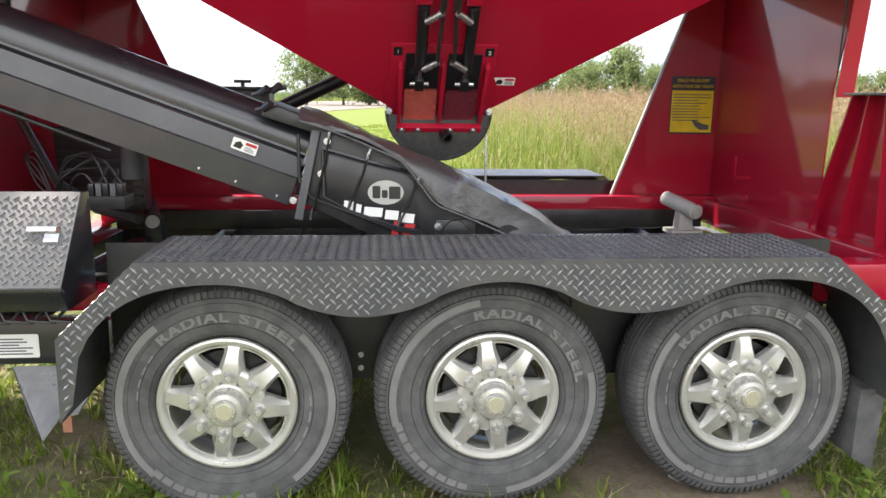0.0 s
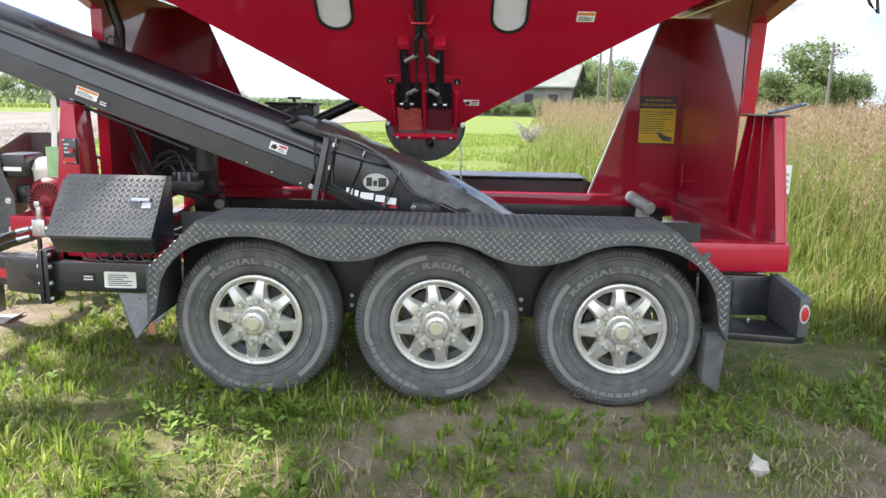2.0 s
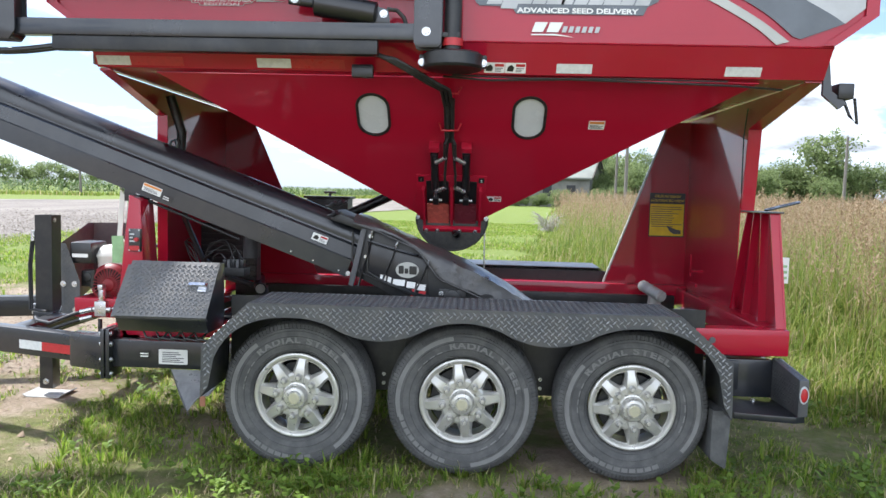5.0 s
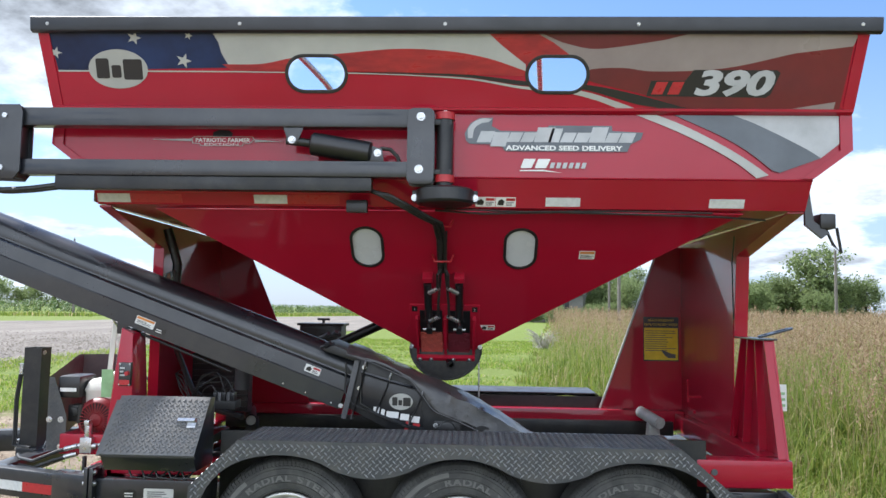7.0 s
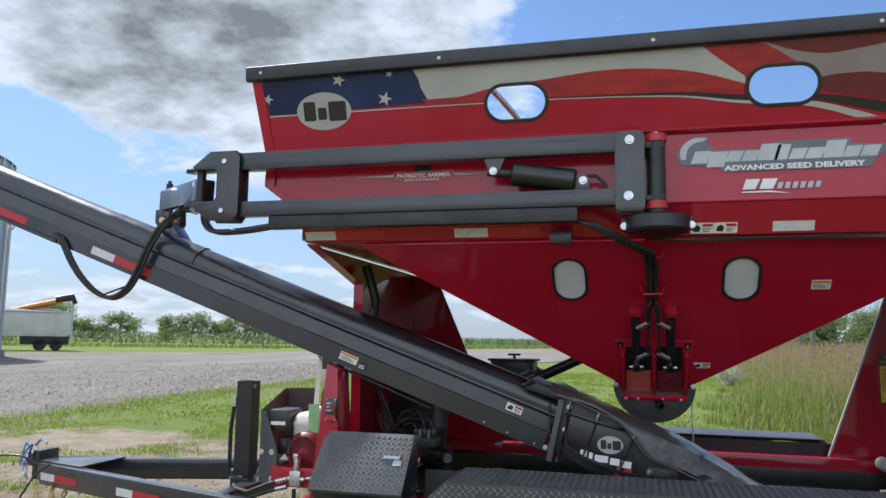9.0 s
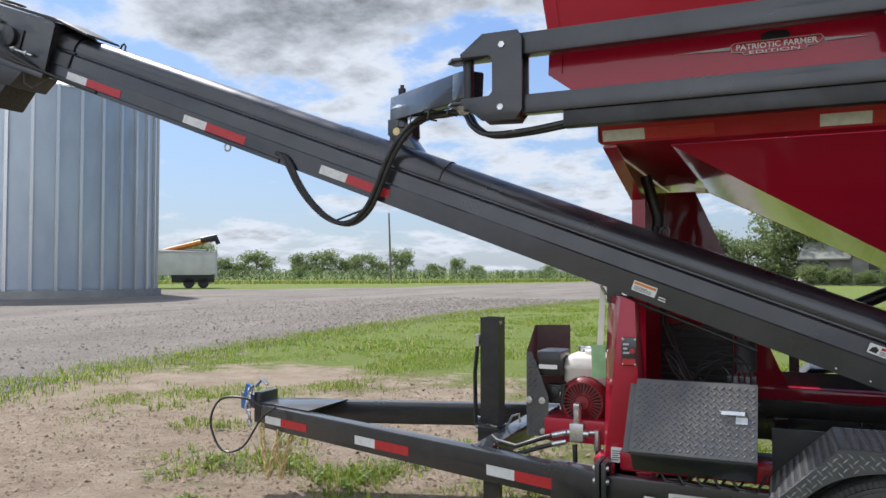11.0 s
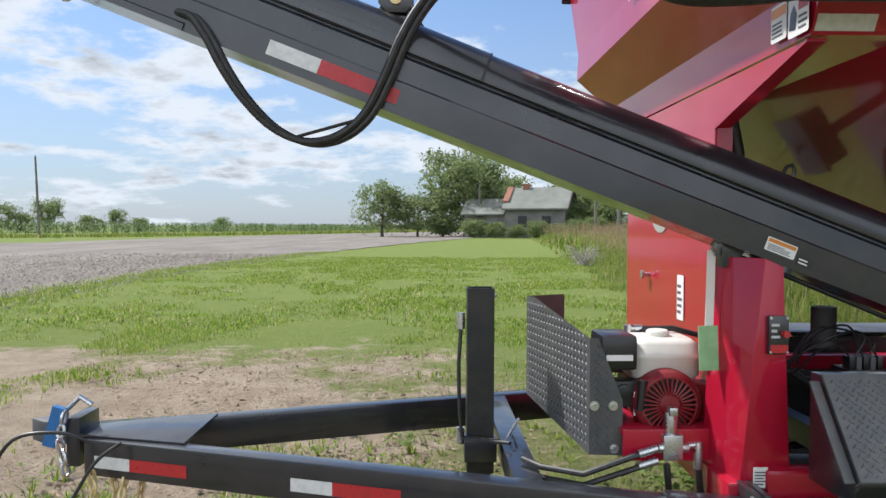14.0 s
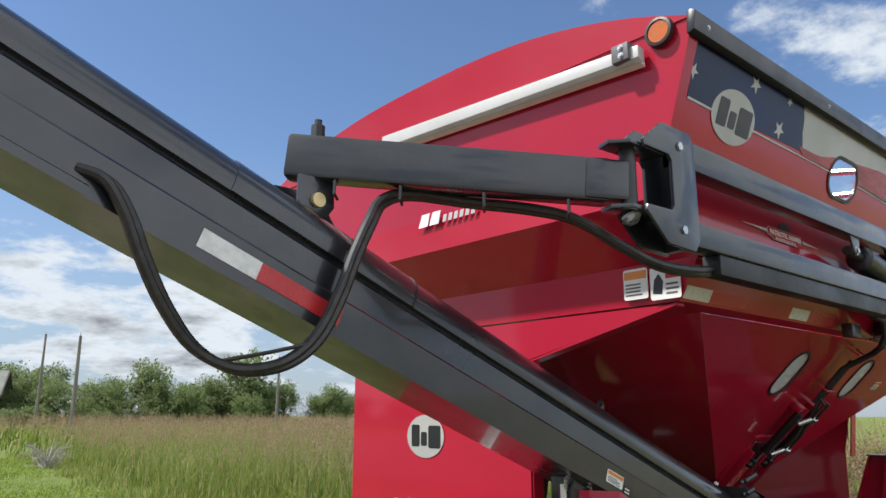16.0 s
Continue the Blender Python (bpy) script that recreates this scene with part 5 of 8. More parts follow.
for cx, cy, r in ((328, 106, 15), (240, 62, 14), (92, 92, 12), (340, 58, 8)):
    decal("star", [(cx + r * (1 if k % 2 == 0 else 0.4) * math.sin(0.35 + k * math.pi / 5), cy + (4 if cy < 70 else 0) - 0.9 * r * (1 if k % 2 == 0 else 0.4) * math.cos(0.35 + k * math.pi / 5)) for k in range(10)], CREAM, 0.0020)


def badge(m, cx, cy, w, h, parent, off=0.0024):
    """The maker's badge, as a plain oval with plain dark marks."""
    ob = flat("badge", [(cx + w / 2 * math.cos(a), cy + h / 2 * math.sin(a)) for a in np.linspace(0, 2 * math.pi, 41)[:-1]], m, off, CREAM, parent, "cream oval badge with dark marks")
    for x0, x1, y0, y1 in ((-0.37, -0.15, -0.24, 0.27), (-0.11, 0.05, -0.22, 0.10), (0.09, 0.41, -0.27, 0.25)):
        flat("badge_mark", oblong(cx + w * (x0 + x1) / 2, cy + h * (y0 + y1) / 2, w * (x1 - x0), h * (y1 - y0), 3, h * 0.05), m, off + 0.0012, INK, ob)
    return ob


badge(PANEL, *px_up(205, 121), 110 / 351.6, 70 / 352, hopper)
# model number on its dark plate
q = px_up(1315, 143)
numb = flat("number_plate_shape", [px_up(*p) for p in ((1165, 165), (1172, 138), (1232, 138), (1246, 119), (1392, 119), (1398, 124), (1384, 162), (1376, 167))], PANEL, 0.0026, INK, hopper, "black backing of the model number")
lettering("model_number", "390", 0.165, PANEL @ Matrix.Translation((*px_up(1314, 144), 0.0042)) @ Matrix.Shear("XZ", 4, (0, 0)), SILVER, hopper, "silver italic model number", 0.0006, 0.22, 0.40, 0.007)
for x in (1174, 1203):
    flat("model_mark", [px_up(*p) for p in ((x + 8, 140), (x + 28, 140), (x + 19, 162), (x - 1, 162))], PANEL, 0.0040, REFL_R, hopper)

# maker's word, as plain slanted blocks on a dark outline
base = [(838, 250), (836, 236), (846, 216), (862, 206), (886, 205), (884, 222), (900, 231), (975, 232), (985, 220), (1095, 220), (1096, 230), (1150, 233), (1146, 246), (1128, 256), (1122, 271), (908, 271), (900, 258), (845, 257)]
flat("word_backing", [px_low(*p) for p in base], wall(0.0465), 0.0012, GREYV, hopper, "grey backing of the word mark")
letters = [(860, 886, 232, 254), (884, 912, 234, 262), (913, 936, 234, 253), (937, 960, 234, 253), (961, 992, 224, 253), (986, 1006, 226, 253), (1007, 1030, 234, 253), (1031, 1056, 234, 253), (1057, 1086, 223, 253), (1085, 1108, 234, 253), (1109, 1134, 234, 253)]
for x0, x1, y0, y1 in letters:
    flat("word_block", [px_low(*p) for p in ((x0 + 5, y0), (x1 + 4, y0), (x1 - 4, y1), (x0 - 3, y1))], wall(0.0465), 0.0026, SILVER, hopper)
arc_o = curve([(842, 246), (842, 228), (852, 214), (868, 207), (884, 208)])
flat("word_arc", [px_low(*p) for p in arc_o + curve([(878, 214), (864, 217), (853, 228), (850, 246)])], wall(0.0465), 0.0026, SILVER, hopper)
lettering("slogan", "ADVANCED SEED DELIVERY", 0.034, wall(0.0430) @ Matrix.Translation((*px_low(1011, 265), 0.0)), WHITE, hopper, "white slogan lettering", 0.0006, 0.0, 0.60, 0.0012)
for x0, x1, y0, y1 in ((935, 958, 286, 304), (960, 984, 286, 304)):
    flat("word_block", [px_low(*p) for p in ((x0 + 6, y0), (x1 + 4, y0), (x1 - 4, y1), (x0, y1))], wall(0.0465), 0.0026, WHITE, hopper)
for k in range(6):
    x0 = 986 + 11 * k
    flat("word_block", [px_low(*p) for p in ((x0 + 3, 293), (x0 + 10, 293), (x0 + 7, 304), (x0, 304))], wall(0.0465), 0.0026, SILVER, hopper)
flat("underline", [px_low(*p) for p in ((934, 308), (975, 307), (1008, 313), (975, 310), (934, 310))], wall(0.0465), 0.0026, WHITE, hopper)
# swoosh on the lower panel
flat("swoosh_decal", [px_low(*p) for p in curve([(1133, 196), (1200, 226), (1260, 258), (1310, 290), (1345, 320)]) + curve([(1366, 314), (1320, 278), (1265, 243), (1215, 216), (1168, 196)])], wall(0.0465), 0.0014, CREAM, hopper, "pale curved stripe")
flat("swoosh_decal", [px_low(*p) for p in [(1200, 196), (1302, 196)] + curve([(1340, 212), (1385, 236), (1430, 262), (1456, 280)]) + [(1385, 309)] + curve([(1372, 305), (1330, 268), (1280, 236), (1200, 196)])], wall(0.0465), 0.0016, GREYV, hopper, "dark grey curved band")
flat("swoosh_decal", [px_low(*p) for p in [(1302, 196), (1488, 196), (1488, 252), (1456, 280)] + curve([(1430, 262), (1385, 236), (1340, 212)])], wall(0.0465), 0.0014, SILVER, hopper, "pale grey field")
# small emblem behind the arm
flat("emblem", [px_low(*p) for p in ((345, 250), (350, 246), (456, 246), (460, 252), (452, 260), (440, 261), (438, 265), (362, 265), (360, 261), (347, 260))], wall(0.0465), 0.0014, CREAM, hopper, "commemorative emblem with pale outline and lettering")
flat("emblem_field", [px_low(*p) for p in ((346.5, 250.4), (351, 247), (455, 247), (458.5, 252), (451, 259.2), (439, 260.2), (437, 264.2), (363, 264.2), (361, 260.2), (348.5, 259.2))], wall(0.0465), 0.0026, RED, hopper)
lettering("emblem_word", "PATRIOTIC FARMER", 0.030, wall(0.0425) @ Matrix.Translation((*px_low(402, 254), 0.0)), WHITE, hopper, "", 0.0008, 0.0, 0.29, 0.0006)
lettering("emblem_word", "EDITION", 0.017, wall(0.0425) @ Matrix.Translation((*px_low(400, 262.5), 0.0)), WHITE, hopper, "", 0.0006, 0.0, 0.18)
flat("emblem_line", [px_low(*p) for p in ((272, 253), (345, 251), (345, 256))], wall(0.0465), 0.0014, SILVER, hopper)
flat("emblem_line", [px_low(*p) for p in ((512, 256), (460, 252), (460, 257))], wall(0.0465), 0.0014, SILVER, hopper)
flat("emblem_crest", [px_low(*p) for p in ((384, 246), (384, 238), (394, 233), (414, 234), (420, 240), (418, 246))], wall(0.0465), 0.0014, INK, hopper)

# reflective band under the fold
BAND = Matrix(((1, 0, 0, 0), (0, -0.4706, -0.8824, 0.14), (0, 0.8824, -0.4706, 2.07), (0, 0, 0, 1)))
for x0, x1, mat_ in ((-1.958, -1.780, REFL_W), (-1.780, -1.50, REFL_R), (-1.112, -0.934, REFL_W), (-0.934, -0.655, REFL_R), (0.43, 0.61, REFL_W), (1.275, 1.455, REFL_W)):
    flat("reflector", [(x0, 0.012), (x1, 0.012), (x1, 0.062), (x0, 0.062)], BAND, 0.001, mat_, hopper, "white reflective tape" if mat_ is REFL_W else "red reflective tape")
sticker(0.115, 0.035, 0.105, 0.055, BAND, hopper, "pictogram", seed=2)
sticker(0.222, 0.035, 0.105, 0.055, BAND, hopper, "pictogram", seed=3)
sticker(0.692, -0.297, 0.088, 0.060, CONE, hopper, "warning", seed=4)
sticker(0.150, -0.895, 0.088, 0.042, CONE, hopper, "pictogram", seed=5)
# wire along the band's lower edge
part("cable", Shape().sweep([(-0.15, 0.145, 2.055), (0.1, 0.15, 2.040), (0.5, 0.15, 2.052), (0.9, 0.15, 2.045), (1.35, 0.15, 2.035), (1.60, 0.22, 2.03)], 0.006, 6), RUBBER, hopper)
part("cable", Shape().sweep([(-0.1, 0.142, 2.062), (0.3, 0.146, 2.052), (0.8, 0.148, 2.060), (1.3, 0.148, 2.055)], 0.005, 6), RUBBER, hopper)

# front end: tarp track, lamp, badge, labels
part("tarp_track", Shape().put([(-2.205, 0.07, 2.935), (-2.245, 0.07, 2.940), (-2.245, 0.07, 2.895), (-2.205, 0.07, 2.880), (-2.205, 1.55, 3.02), (-2.245, 1.55, 3.025), (-2.245, 1.55, 2.965), (-2.205, 1.55, 2.95)], [(0, 1, 2, 3), (7, 6, 5, 4), (0, 4, 5, 1), (1, 5, 6, 2), (2, 6, 7, 3), (3, 7, 4, 0)]), TRACK, hopper, "white angled tarp track", bevel=0.003)
part("track_lip", Shape().put([(-2.205, 0.07, 2.885), (-2.232, 0.07, 2.875), (-2.205, 0.07, 2.868), (-2.205, 1.55, 2.955), (-2.232, 1.55, 2.945), (-2.205, 1.55, 2.938)], [(0, 1, 2), (5, 4, 3), (0, 3, 4, 1), (1, 4, 5, 2), (2, 5, 3, 0)]), TANK, hopper)
part("track_bracket", Shape().box(-2.262, -2.200, 0.10, 0.17, 2.895, 2.960), SEAL, hopper, bevel=0.004)
bolt((-2.262, 0.13, 2.945), (-1, 0, 0), 0.008, hopper)
bolt((-2.262, 0.13, 2.915), (-1, 0, 0), 0.008, hopper)
lamp = part("marker_lamp", Shape().cyl((-2.20, 0.005, 2.975), (-2.216, 0.005, 2.975), 0.040, 24), AMBER, hopper, "round amber marker lamp")
part("lamp_ring", Shape().lathe([(0.040, 0.0), (0.042, -0.020), (0.052, -0.018), (0.056, 0.0)], 24, pose(-2.20, 0.005, 2.975, 0, 0, -90)), RUBBER, lamp)
for x0 in (0.0, 0.075):
    flat("word_block", [(-1.325 + p, 2.55 + q) for p, q in ((x0 + 0.02, 0.03), (x0 + 0.075, 0.03), (x0 + 0.06, -0.03), (x0 - 0.005, -0.03))], front(-2.184), 0.003, WHITE, hopper)
for k in range(6):
    flat("word_block", [(-1.165 + 0.037 * k + p, 2.540 + q) for p, q in ((0.008, 0.015), (0.030, 0.015), (0.024, -0.018), (0.0, -0.018))], front(-2.182), 0.003, SILVER, hopper)
LABF = front(-1.978)
sticker(-0.31, 2.150, 0.105, 0.115, LABF, hopper, "warning", seed=6)
sticker(-0.185, 2.140, 0.125, 0.120, LABF, hopper, "pictogram", seed=7)
part("rear_light_arm", Shape().prism([(1.776, 2.19), (1.80, 2.19), (1.82, 2.02), (1.90, 1.96), (1.86, 1.93), (1.776, 2.0)], "y", 0.15, 0.17), CHARCOAL, hopper)
part("work_light", Shape().box(1.85, 1.93, 0.14, 0.24, 1.98, 2.06), INK, hopper, "small black work light", bevel=0.01)
part("light_cable", Shape().sweep([(1.90, 0.19, 1.98), (1.93, 0.18, 1.90), (1.97, 0.18, 1.86), (1.95, 0.18, 1.99)], 0.008, 6), RUBBER, hopper)
part("work_light", Shape().box(-0.61, -0.50, 0.06, 0.11, 2.030, 2.095, pose(0, 0.0, 0.0)), INK, hopper, "small black work light", bevel=0.008)

# ---- outlet with its two slide gates, on the cone's near slope
frame_ = part("gate_frame", Shape().plate([(-0.322, -0.70), (0.100, -0.70), (0.100, -0.86), (0.128, -0.93), (0.128, -0.99), (0.065, -1.14), (-0.285, -1.14), (-0.348, -0.99), (-0.348, -0.93), (-0.322, -0.86)], [], 0.008, CONE), RED, hopper, "red frame of the outlet gates", bevel=0.002)
for x in (-0.29, -0.118, 0.058):
    part("gate_rib", Shape().box(x, x + 0.018, -1.10, -0.79, 0.008, 0.045, CONE), RED, frame_, bevel=0.003)
part("gate_lip", Shape().box(-0.29, 0.075, -1.145, -1.115, 0.0, 0.06, CONE), RED, frame_, bevel=0.003)
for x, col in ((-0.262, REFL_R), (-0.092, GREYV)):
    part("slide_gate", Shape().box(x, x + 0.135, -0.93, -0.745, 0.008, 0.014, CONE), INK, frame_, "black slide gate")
    # left plate painted with the bright reflection, right with the dark one
    part("gate_plate", Shape().box(x, x + 0.135, -1.105, -0.935, 0.008, 0.022, CONE), SALMON if col is REFL_R else PLUM, frame_, "steel gate plate with a red reflection painted in")
for x, num in ((-0.292, "1"), (0.070, "2")):
    t = flat("gate_number", oblong(x, -0.735, 0.034, 0.042, 2, 0.003), CONE, 0.0085, INK, frame_, "small black number label")
    lettering("number", num, 0.026, CONE @ Matrix.Translation((x, -0.738, 0.0105)), WHITE, t, depth=0.0005)
for x in (-0.270, -0.20, -0.06, 0.04):
    q = CONE @ Vector((x, -1.13, 0.06))
    bolt(q, (0, -0.7, -0.7), 0.009, frame_)
for x in (-0.205, -0.022):
    a, b = CONE @ Vector((x, -0.48, 0.055)), CONE @ Vector((x, -0.775, 0.050))
    cyl = part("gate_cylinder", Shape().cyl(a, b, 0.023, 16), INK, hopper, "black hydraulic gate cylinder")
    part("cylinder_rod", Shape().cyl(b, CONE @ Vector((x, -0.86, 0.045)), 0.009, 10), CHROME, cyl)
    part("clevis", Shape().box(x - 0.018, x + 0.018, -0.90, -0.845, 0.02, 0.06, CONE), INK, cyl, bevel=0.003)
    part("clevis_pin", Shape().cyl(CONE @ Vector((x - 0.038, -0.872, 0.045)), CONE @ Vector((x + 0.038, -0.872, 0.045)), 0.009, 10), ZINC, cyl)
    part("cylinder_mount", Shape().box(x - 0.03, x + 0.03, -0.475, -0.44, 0.0, 0.06, CONE), RED, cyl, bevel=0.003)
    s_ = 1 if x < -0.1 else -1
    for v0 in (-0.53, -0.76):
        part("hose_fitting", Shape().cyl(CONE @ Vector((x + 0.01 * s_, v0, 0.082)), CONE @ Vector((x + 0.065 * s_, v0 + 0.055, 0.10)), 0.013, 10), ZINC, cyl)
        part("hydraulic_hose", Shape().sweep([CONE @ Vector(p) for p in ((x + 0.06 * s_, v0 + 0.05, 0.10), (-0.113 - 0.03 * s_, v0 + 0.16, 0.10), (-0.113 - 0.012 * s_, -0.36, 0.06), (-0.113 - 0.01 * s_ * (1 if v0 > -0.6 else 2), -0.1, 0.05))], 0.0075, 8), RUBBER, cyl)
for v in (-0.30, -0.05):
    part("hose_clamp", Shape().sweep([CONE @ Vector(p) for p in ((-0.175, v, 0.01), (-0.16, v, 0.07), (-0.07, v, 0.07), (-0.055, v, 0.01))], 0.006, 6), REFL_R, hopper, "red hose clamp")
# hose bundle from the arm down to the gates
for k, dx in enumerate((-0.02, 0.0, 0.02)):
    part("hydraulic_hose", Shape().sweep([(-0.50 + dx, 0.02, 2.155 - 0.01 * k), (-0.40 + dx, -0.01, 2.11), (-0.30 + dx, 0.02, 2.06), (-0.20 + dx, 0.08, 2.01), (-0.135 + dx, 0.14, 1.985), CONE @ Vector((-0.118 + dx, -0.16, 0.045)), CONE @ Vector((-0.118 + dx * 0.8, -0.40, 0.05))], 0.0105, 8), RUBBER, hopper)
# rubber skirt and pipe below the gates
half = [(-0.335, 1.375), (0.118, 1.375)] + [(-0.1085 + 0.2265 * math.cos(radians(a)), 1.300 - 0.208 * math.sin(radians(a))) for a in range(0, 181, 10)]
part("outlet_skirt", Shape().prism(half, "y", 0.985, 0.995), RUBBER, hopper, "black rubber skirt round the outlet", bevel=0.003)
part("skirt_side", Shape().sweep([(x, 0.985, z) for x, z in half[2:]], 0.007, 6), RUBBER, hopper)
part("outlet_spout", Shape().prism([(-0.27, 1.28), (0.06, 1.28), (0.03, 1.12), (-0.24, 1.12)], "y", 1.0, 1.60), RUBBER, hopper, bevel=0.02)
for x, z in ((-0.345, 1.375), (-0.335, 1.30), (0.128, 1.375), (0.118, 1.30)):
    bolt((x + (0.012 if x < 0 else -0.012), 0.965, z), (-0.5 if x < 0 else 0.5, -1, 0), 0.010, hopper)
part("outlet_pipe", Shape().lathe([(0.017, 0.0), (0.017, -0.05), (0.024, -0.05), (0.024, 0.0)], 20, pose(-0.085, 0.985, 1.205, 20, 0, 15)), INK, hopper)
part("probe_rod", Shape().cyl((0.100, 1.0, 1.32), (0.105, 1.0, 0.80), 0.005, 8), ZINC, hopper)

# ---- supports
part("front_bulkhead", Shape().prism([(0.16, 2.062), (0.87, 1.90), (0.87, 0.72), (2.13, 0.72), (2.13, 1.90), (far(0.16), 2.062)], "x", -1.963, -1.955), RED, tender, "red sheet-steel bulkhead under the hopper")
part("bulkhead_flange", Shape().put([(-1.965, 0.16, 2.066), (-1.905, 0.16, 2.066), (-1.905, 0.87, 1.896), (-1.965, 0.87, 1.896), (-1.965, 0.16, 2.056), (-1.905, 0.16, 2.056), (-1.905, 0.862, 1.890), (-1.965, 0.862, 1.890)], [(0, 1, 2, 3), (7, 6, 5, 4), (0, 4, 5, 1), (1, 5, 6, 2), (2, 6, 7, 3), (3, 7, 4, 0)]), RED, tender)
part("bulkhead_flange", Shape().box(-1.955, -1.895, 0.862, 0.870, 0.72, 1.895), RED, tender)
badge(front(-1.964), -1.535, 1.575, 0.27, 0.20, tender, 0.002)
sticker(-1.235, 1.19, 0.085, 0.20, front(-1.964), tender, "plain", 0.002, 11)
part("knob", Shape().cyl((-1.963, 1.711, 1.263), (-2.0, 1.711, 1.263), 0.011, 10).cyl((-1.995, 1.711, 1.263), (-2.005, 1.711, 1.263), 0.022, 12), ZINC, tender)
part("front_gusset", Shape().prism([(-1.955, 2.05), (-1.76, 2.05), (-1.18, 0.72), (-1.955, 0.72)], "y", 2.125, 2.133), RED, tender, "red gusset plate")
part("rear_bulkhead", Shape().prism([(0.16, 2.062), (0.93, 1.90), (1.03, 1.42), (1.05, 0.72), (2.20, 0.72), (2.20, 1.90), (far(0.16), 2.062)], "x", 1.70, 1.708), RED, tender, "red sheet-steel bulkhead under the hopper")
part("bulkhead_flange", Shape().put([(1.695, 0.93, 1.90), (1.775, 0.93, 1.90), (1.775, 0.99, 1.38), (1.695, 0.99, 1.38), (1.695, 0.938, 1.90), (1.775, 0.938, 1.90), (1.775, 0.998, 1.38), (1.695, 0.998, 1.38)], [(0, 1, 2, 3), (7, 6, 5, 4), (0, 4, 5, 1), (1, 5, 6, 2), (2, 6, 7, 3), (3, 7, 4, 0)]), RED, tender)
part("bulkhead_flange", Shape().put([(1.69, 0.16, 2.07), (1.775, 0.16, 2.07), (1.775, 0.93, 1.90), (1.69, 0.93, 1.90), (1.69, 0.16, 2.06), (1.775, 0.16, 2.06), (1.775, 0.93, 1.89), (1.69, 0.93, 1.89)], [(0, 1, 2, 3), (7, 6, 5, 4), (0, 4, 5, 1), (1, 5, 6, 2), (2, 6, 7, 3), (3, 7, 4, 0)]), RED, tender)
gus = part("rear_gusset", Shape().prism([(1.70, 2.05), (1.525, 2.05), (1.065, 0.785), (1.065, 0.72), (1.70, 0.72)], "y", 2.195, 2.203), RED, tender, "red gusset plate with a yellow notice")
# light catching the red plate's edge, painted as a cream strip
part("lit_gusset_edge", bar((1.525, 2.185, 2.05), (1.065, 2.185, 0.785), 0.012, 0.022, (0, 1, 0)), CREAM, gus, "gusset edge with its lit look painted cream")
GUS = wall(2.195)
no = flat("notice", [(1.405, 1.155), (1.680, 1.155), (1.680, 1.50), (1.405, 1.50)], GUS, 0.001, INK, gus, "yellow and black notice sheet")
flat("notice_sheet", [(1.412, 1.165), (1.673, 1.165), (1.673, 1.415), (1.412, 1.415)], GUS, 0.0024, YELLOW, no)
lettering("notice_head", "DEALER PRE-DELIVERY", 0.026, GUS @ Matrix.Translation((1.5425, 1.473, 0.0034)), YELLOW, no, "", 0.0005, 0, 0.20)
lettering("notice_head", "INSTRUCTIONS SEED TENDERS", 0.026, GUS @ Matrix.Translation((1.5425, 1.440, 0.0034)), YELLOW, no, "", 0.0005, 0, 0.255)
rows("notice_print", 1.42, 1.665, 1.235, 1.405, 10, GUS, 0.0037, SEAL, no, 12, 0.3)
flat("notice_picture", [(1.57, 1.20), (1.60, 1.18), (1.655, 1.18), (1.655, 1.21), (1.62, 1.215), (1.55, 1.245), (1.545, 1.238)], GUS, 0.0037, SEAL, no)
part("hinge_bracket", Shape().box(1.60, 1.70, 1.70, 1.712, 0.93, 0.945).box(1.60, 1.612, 1.70, 1.712, 0.90, 1.06).box(1.60, 1.615, 1.55, 1.70, 0.84, 0.86), RED, tender)
part("rear_base", Shape().box(1.25, 1.752, 0.30, 0.44, 0.62, 0.765), RED, tender, "red box beam at the rear", bevel=0.012)
part("rear_base", Shape().box(1.62, 1.752, 0.44, far(0.30), 0.62, 0.765), RED, tender, "red box beam at the rear", bevel=0.012)
part("base_bolt", Shape().cyl((1.34, 0.30, 0.70), (1.34, 0.294, 0.70), 0.017, 16), SEAL, tender)
leg = part("rear_leg", Shape().prism([(0.335, 0.765), (1.10, 0.765), (0.87, 1.388), (0.505, 1.388)], "x", 1.735, 1.745), RED, tender, "ribbed red rear leg with a step on top")
for y0, y1 in ((0.335, 0.505), (0.60, 0.64), (0.86, 0.75), (1.09, 0.86)):
    part("leg_rib", bar((1.715, y0 + 0.008, 0.765), (1.715, y1 + 0.008, 1.388), 0.05, 0.010, (0, 1, 0)), RED, leg)
part("step_plate", Shape().box(1.655, 1.760, 0.49, 0.875, 1.388, 1.398), CHARCOAL, leg, "blue-grey step plate", bevel=0.002)
part("step_grip", Shape().plate(oblong(0, 0, 0.22, 0.06, 5), [oblong(0.035, 0, 0.10, 0.03, 5), oblong(-0.07, 0, 0.04, 0.03, 5)], 0.010, pose(1.80, 0.62, 1.425, 0, -14, 12)), CHARCOAL, leg, "perforated steel step grip", bevel=0.002)
tagp = part("plate", Shape().box(1.80, 1.855, 0.617, 0.622, 0.985, 1.135), WHITE, leg, "white plate on the rear frame")
rows("plate_print", 1.808, 1.848, 1.01, 1.11, 3, wall(0.617), 0.001, TAGG, tagp, 13)
part("plate_bracket", bar((1.74, 0.628, 1.08), (1.83, 0.628, 1.08), 0.01, 0.03), CHARCOAL, leg)
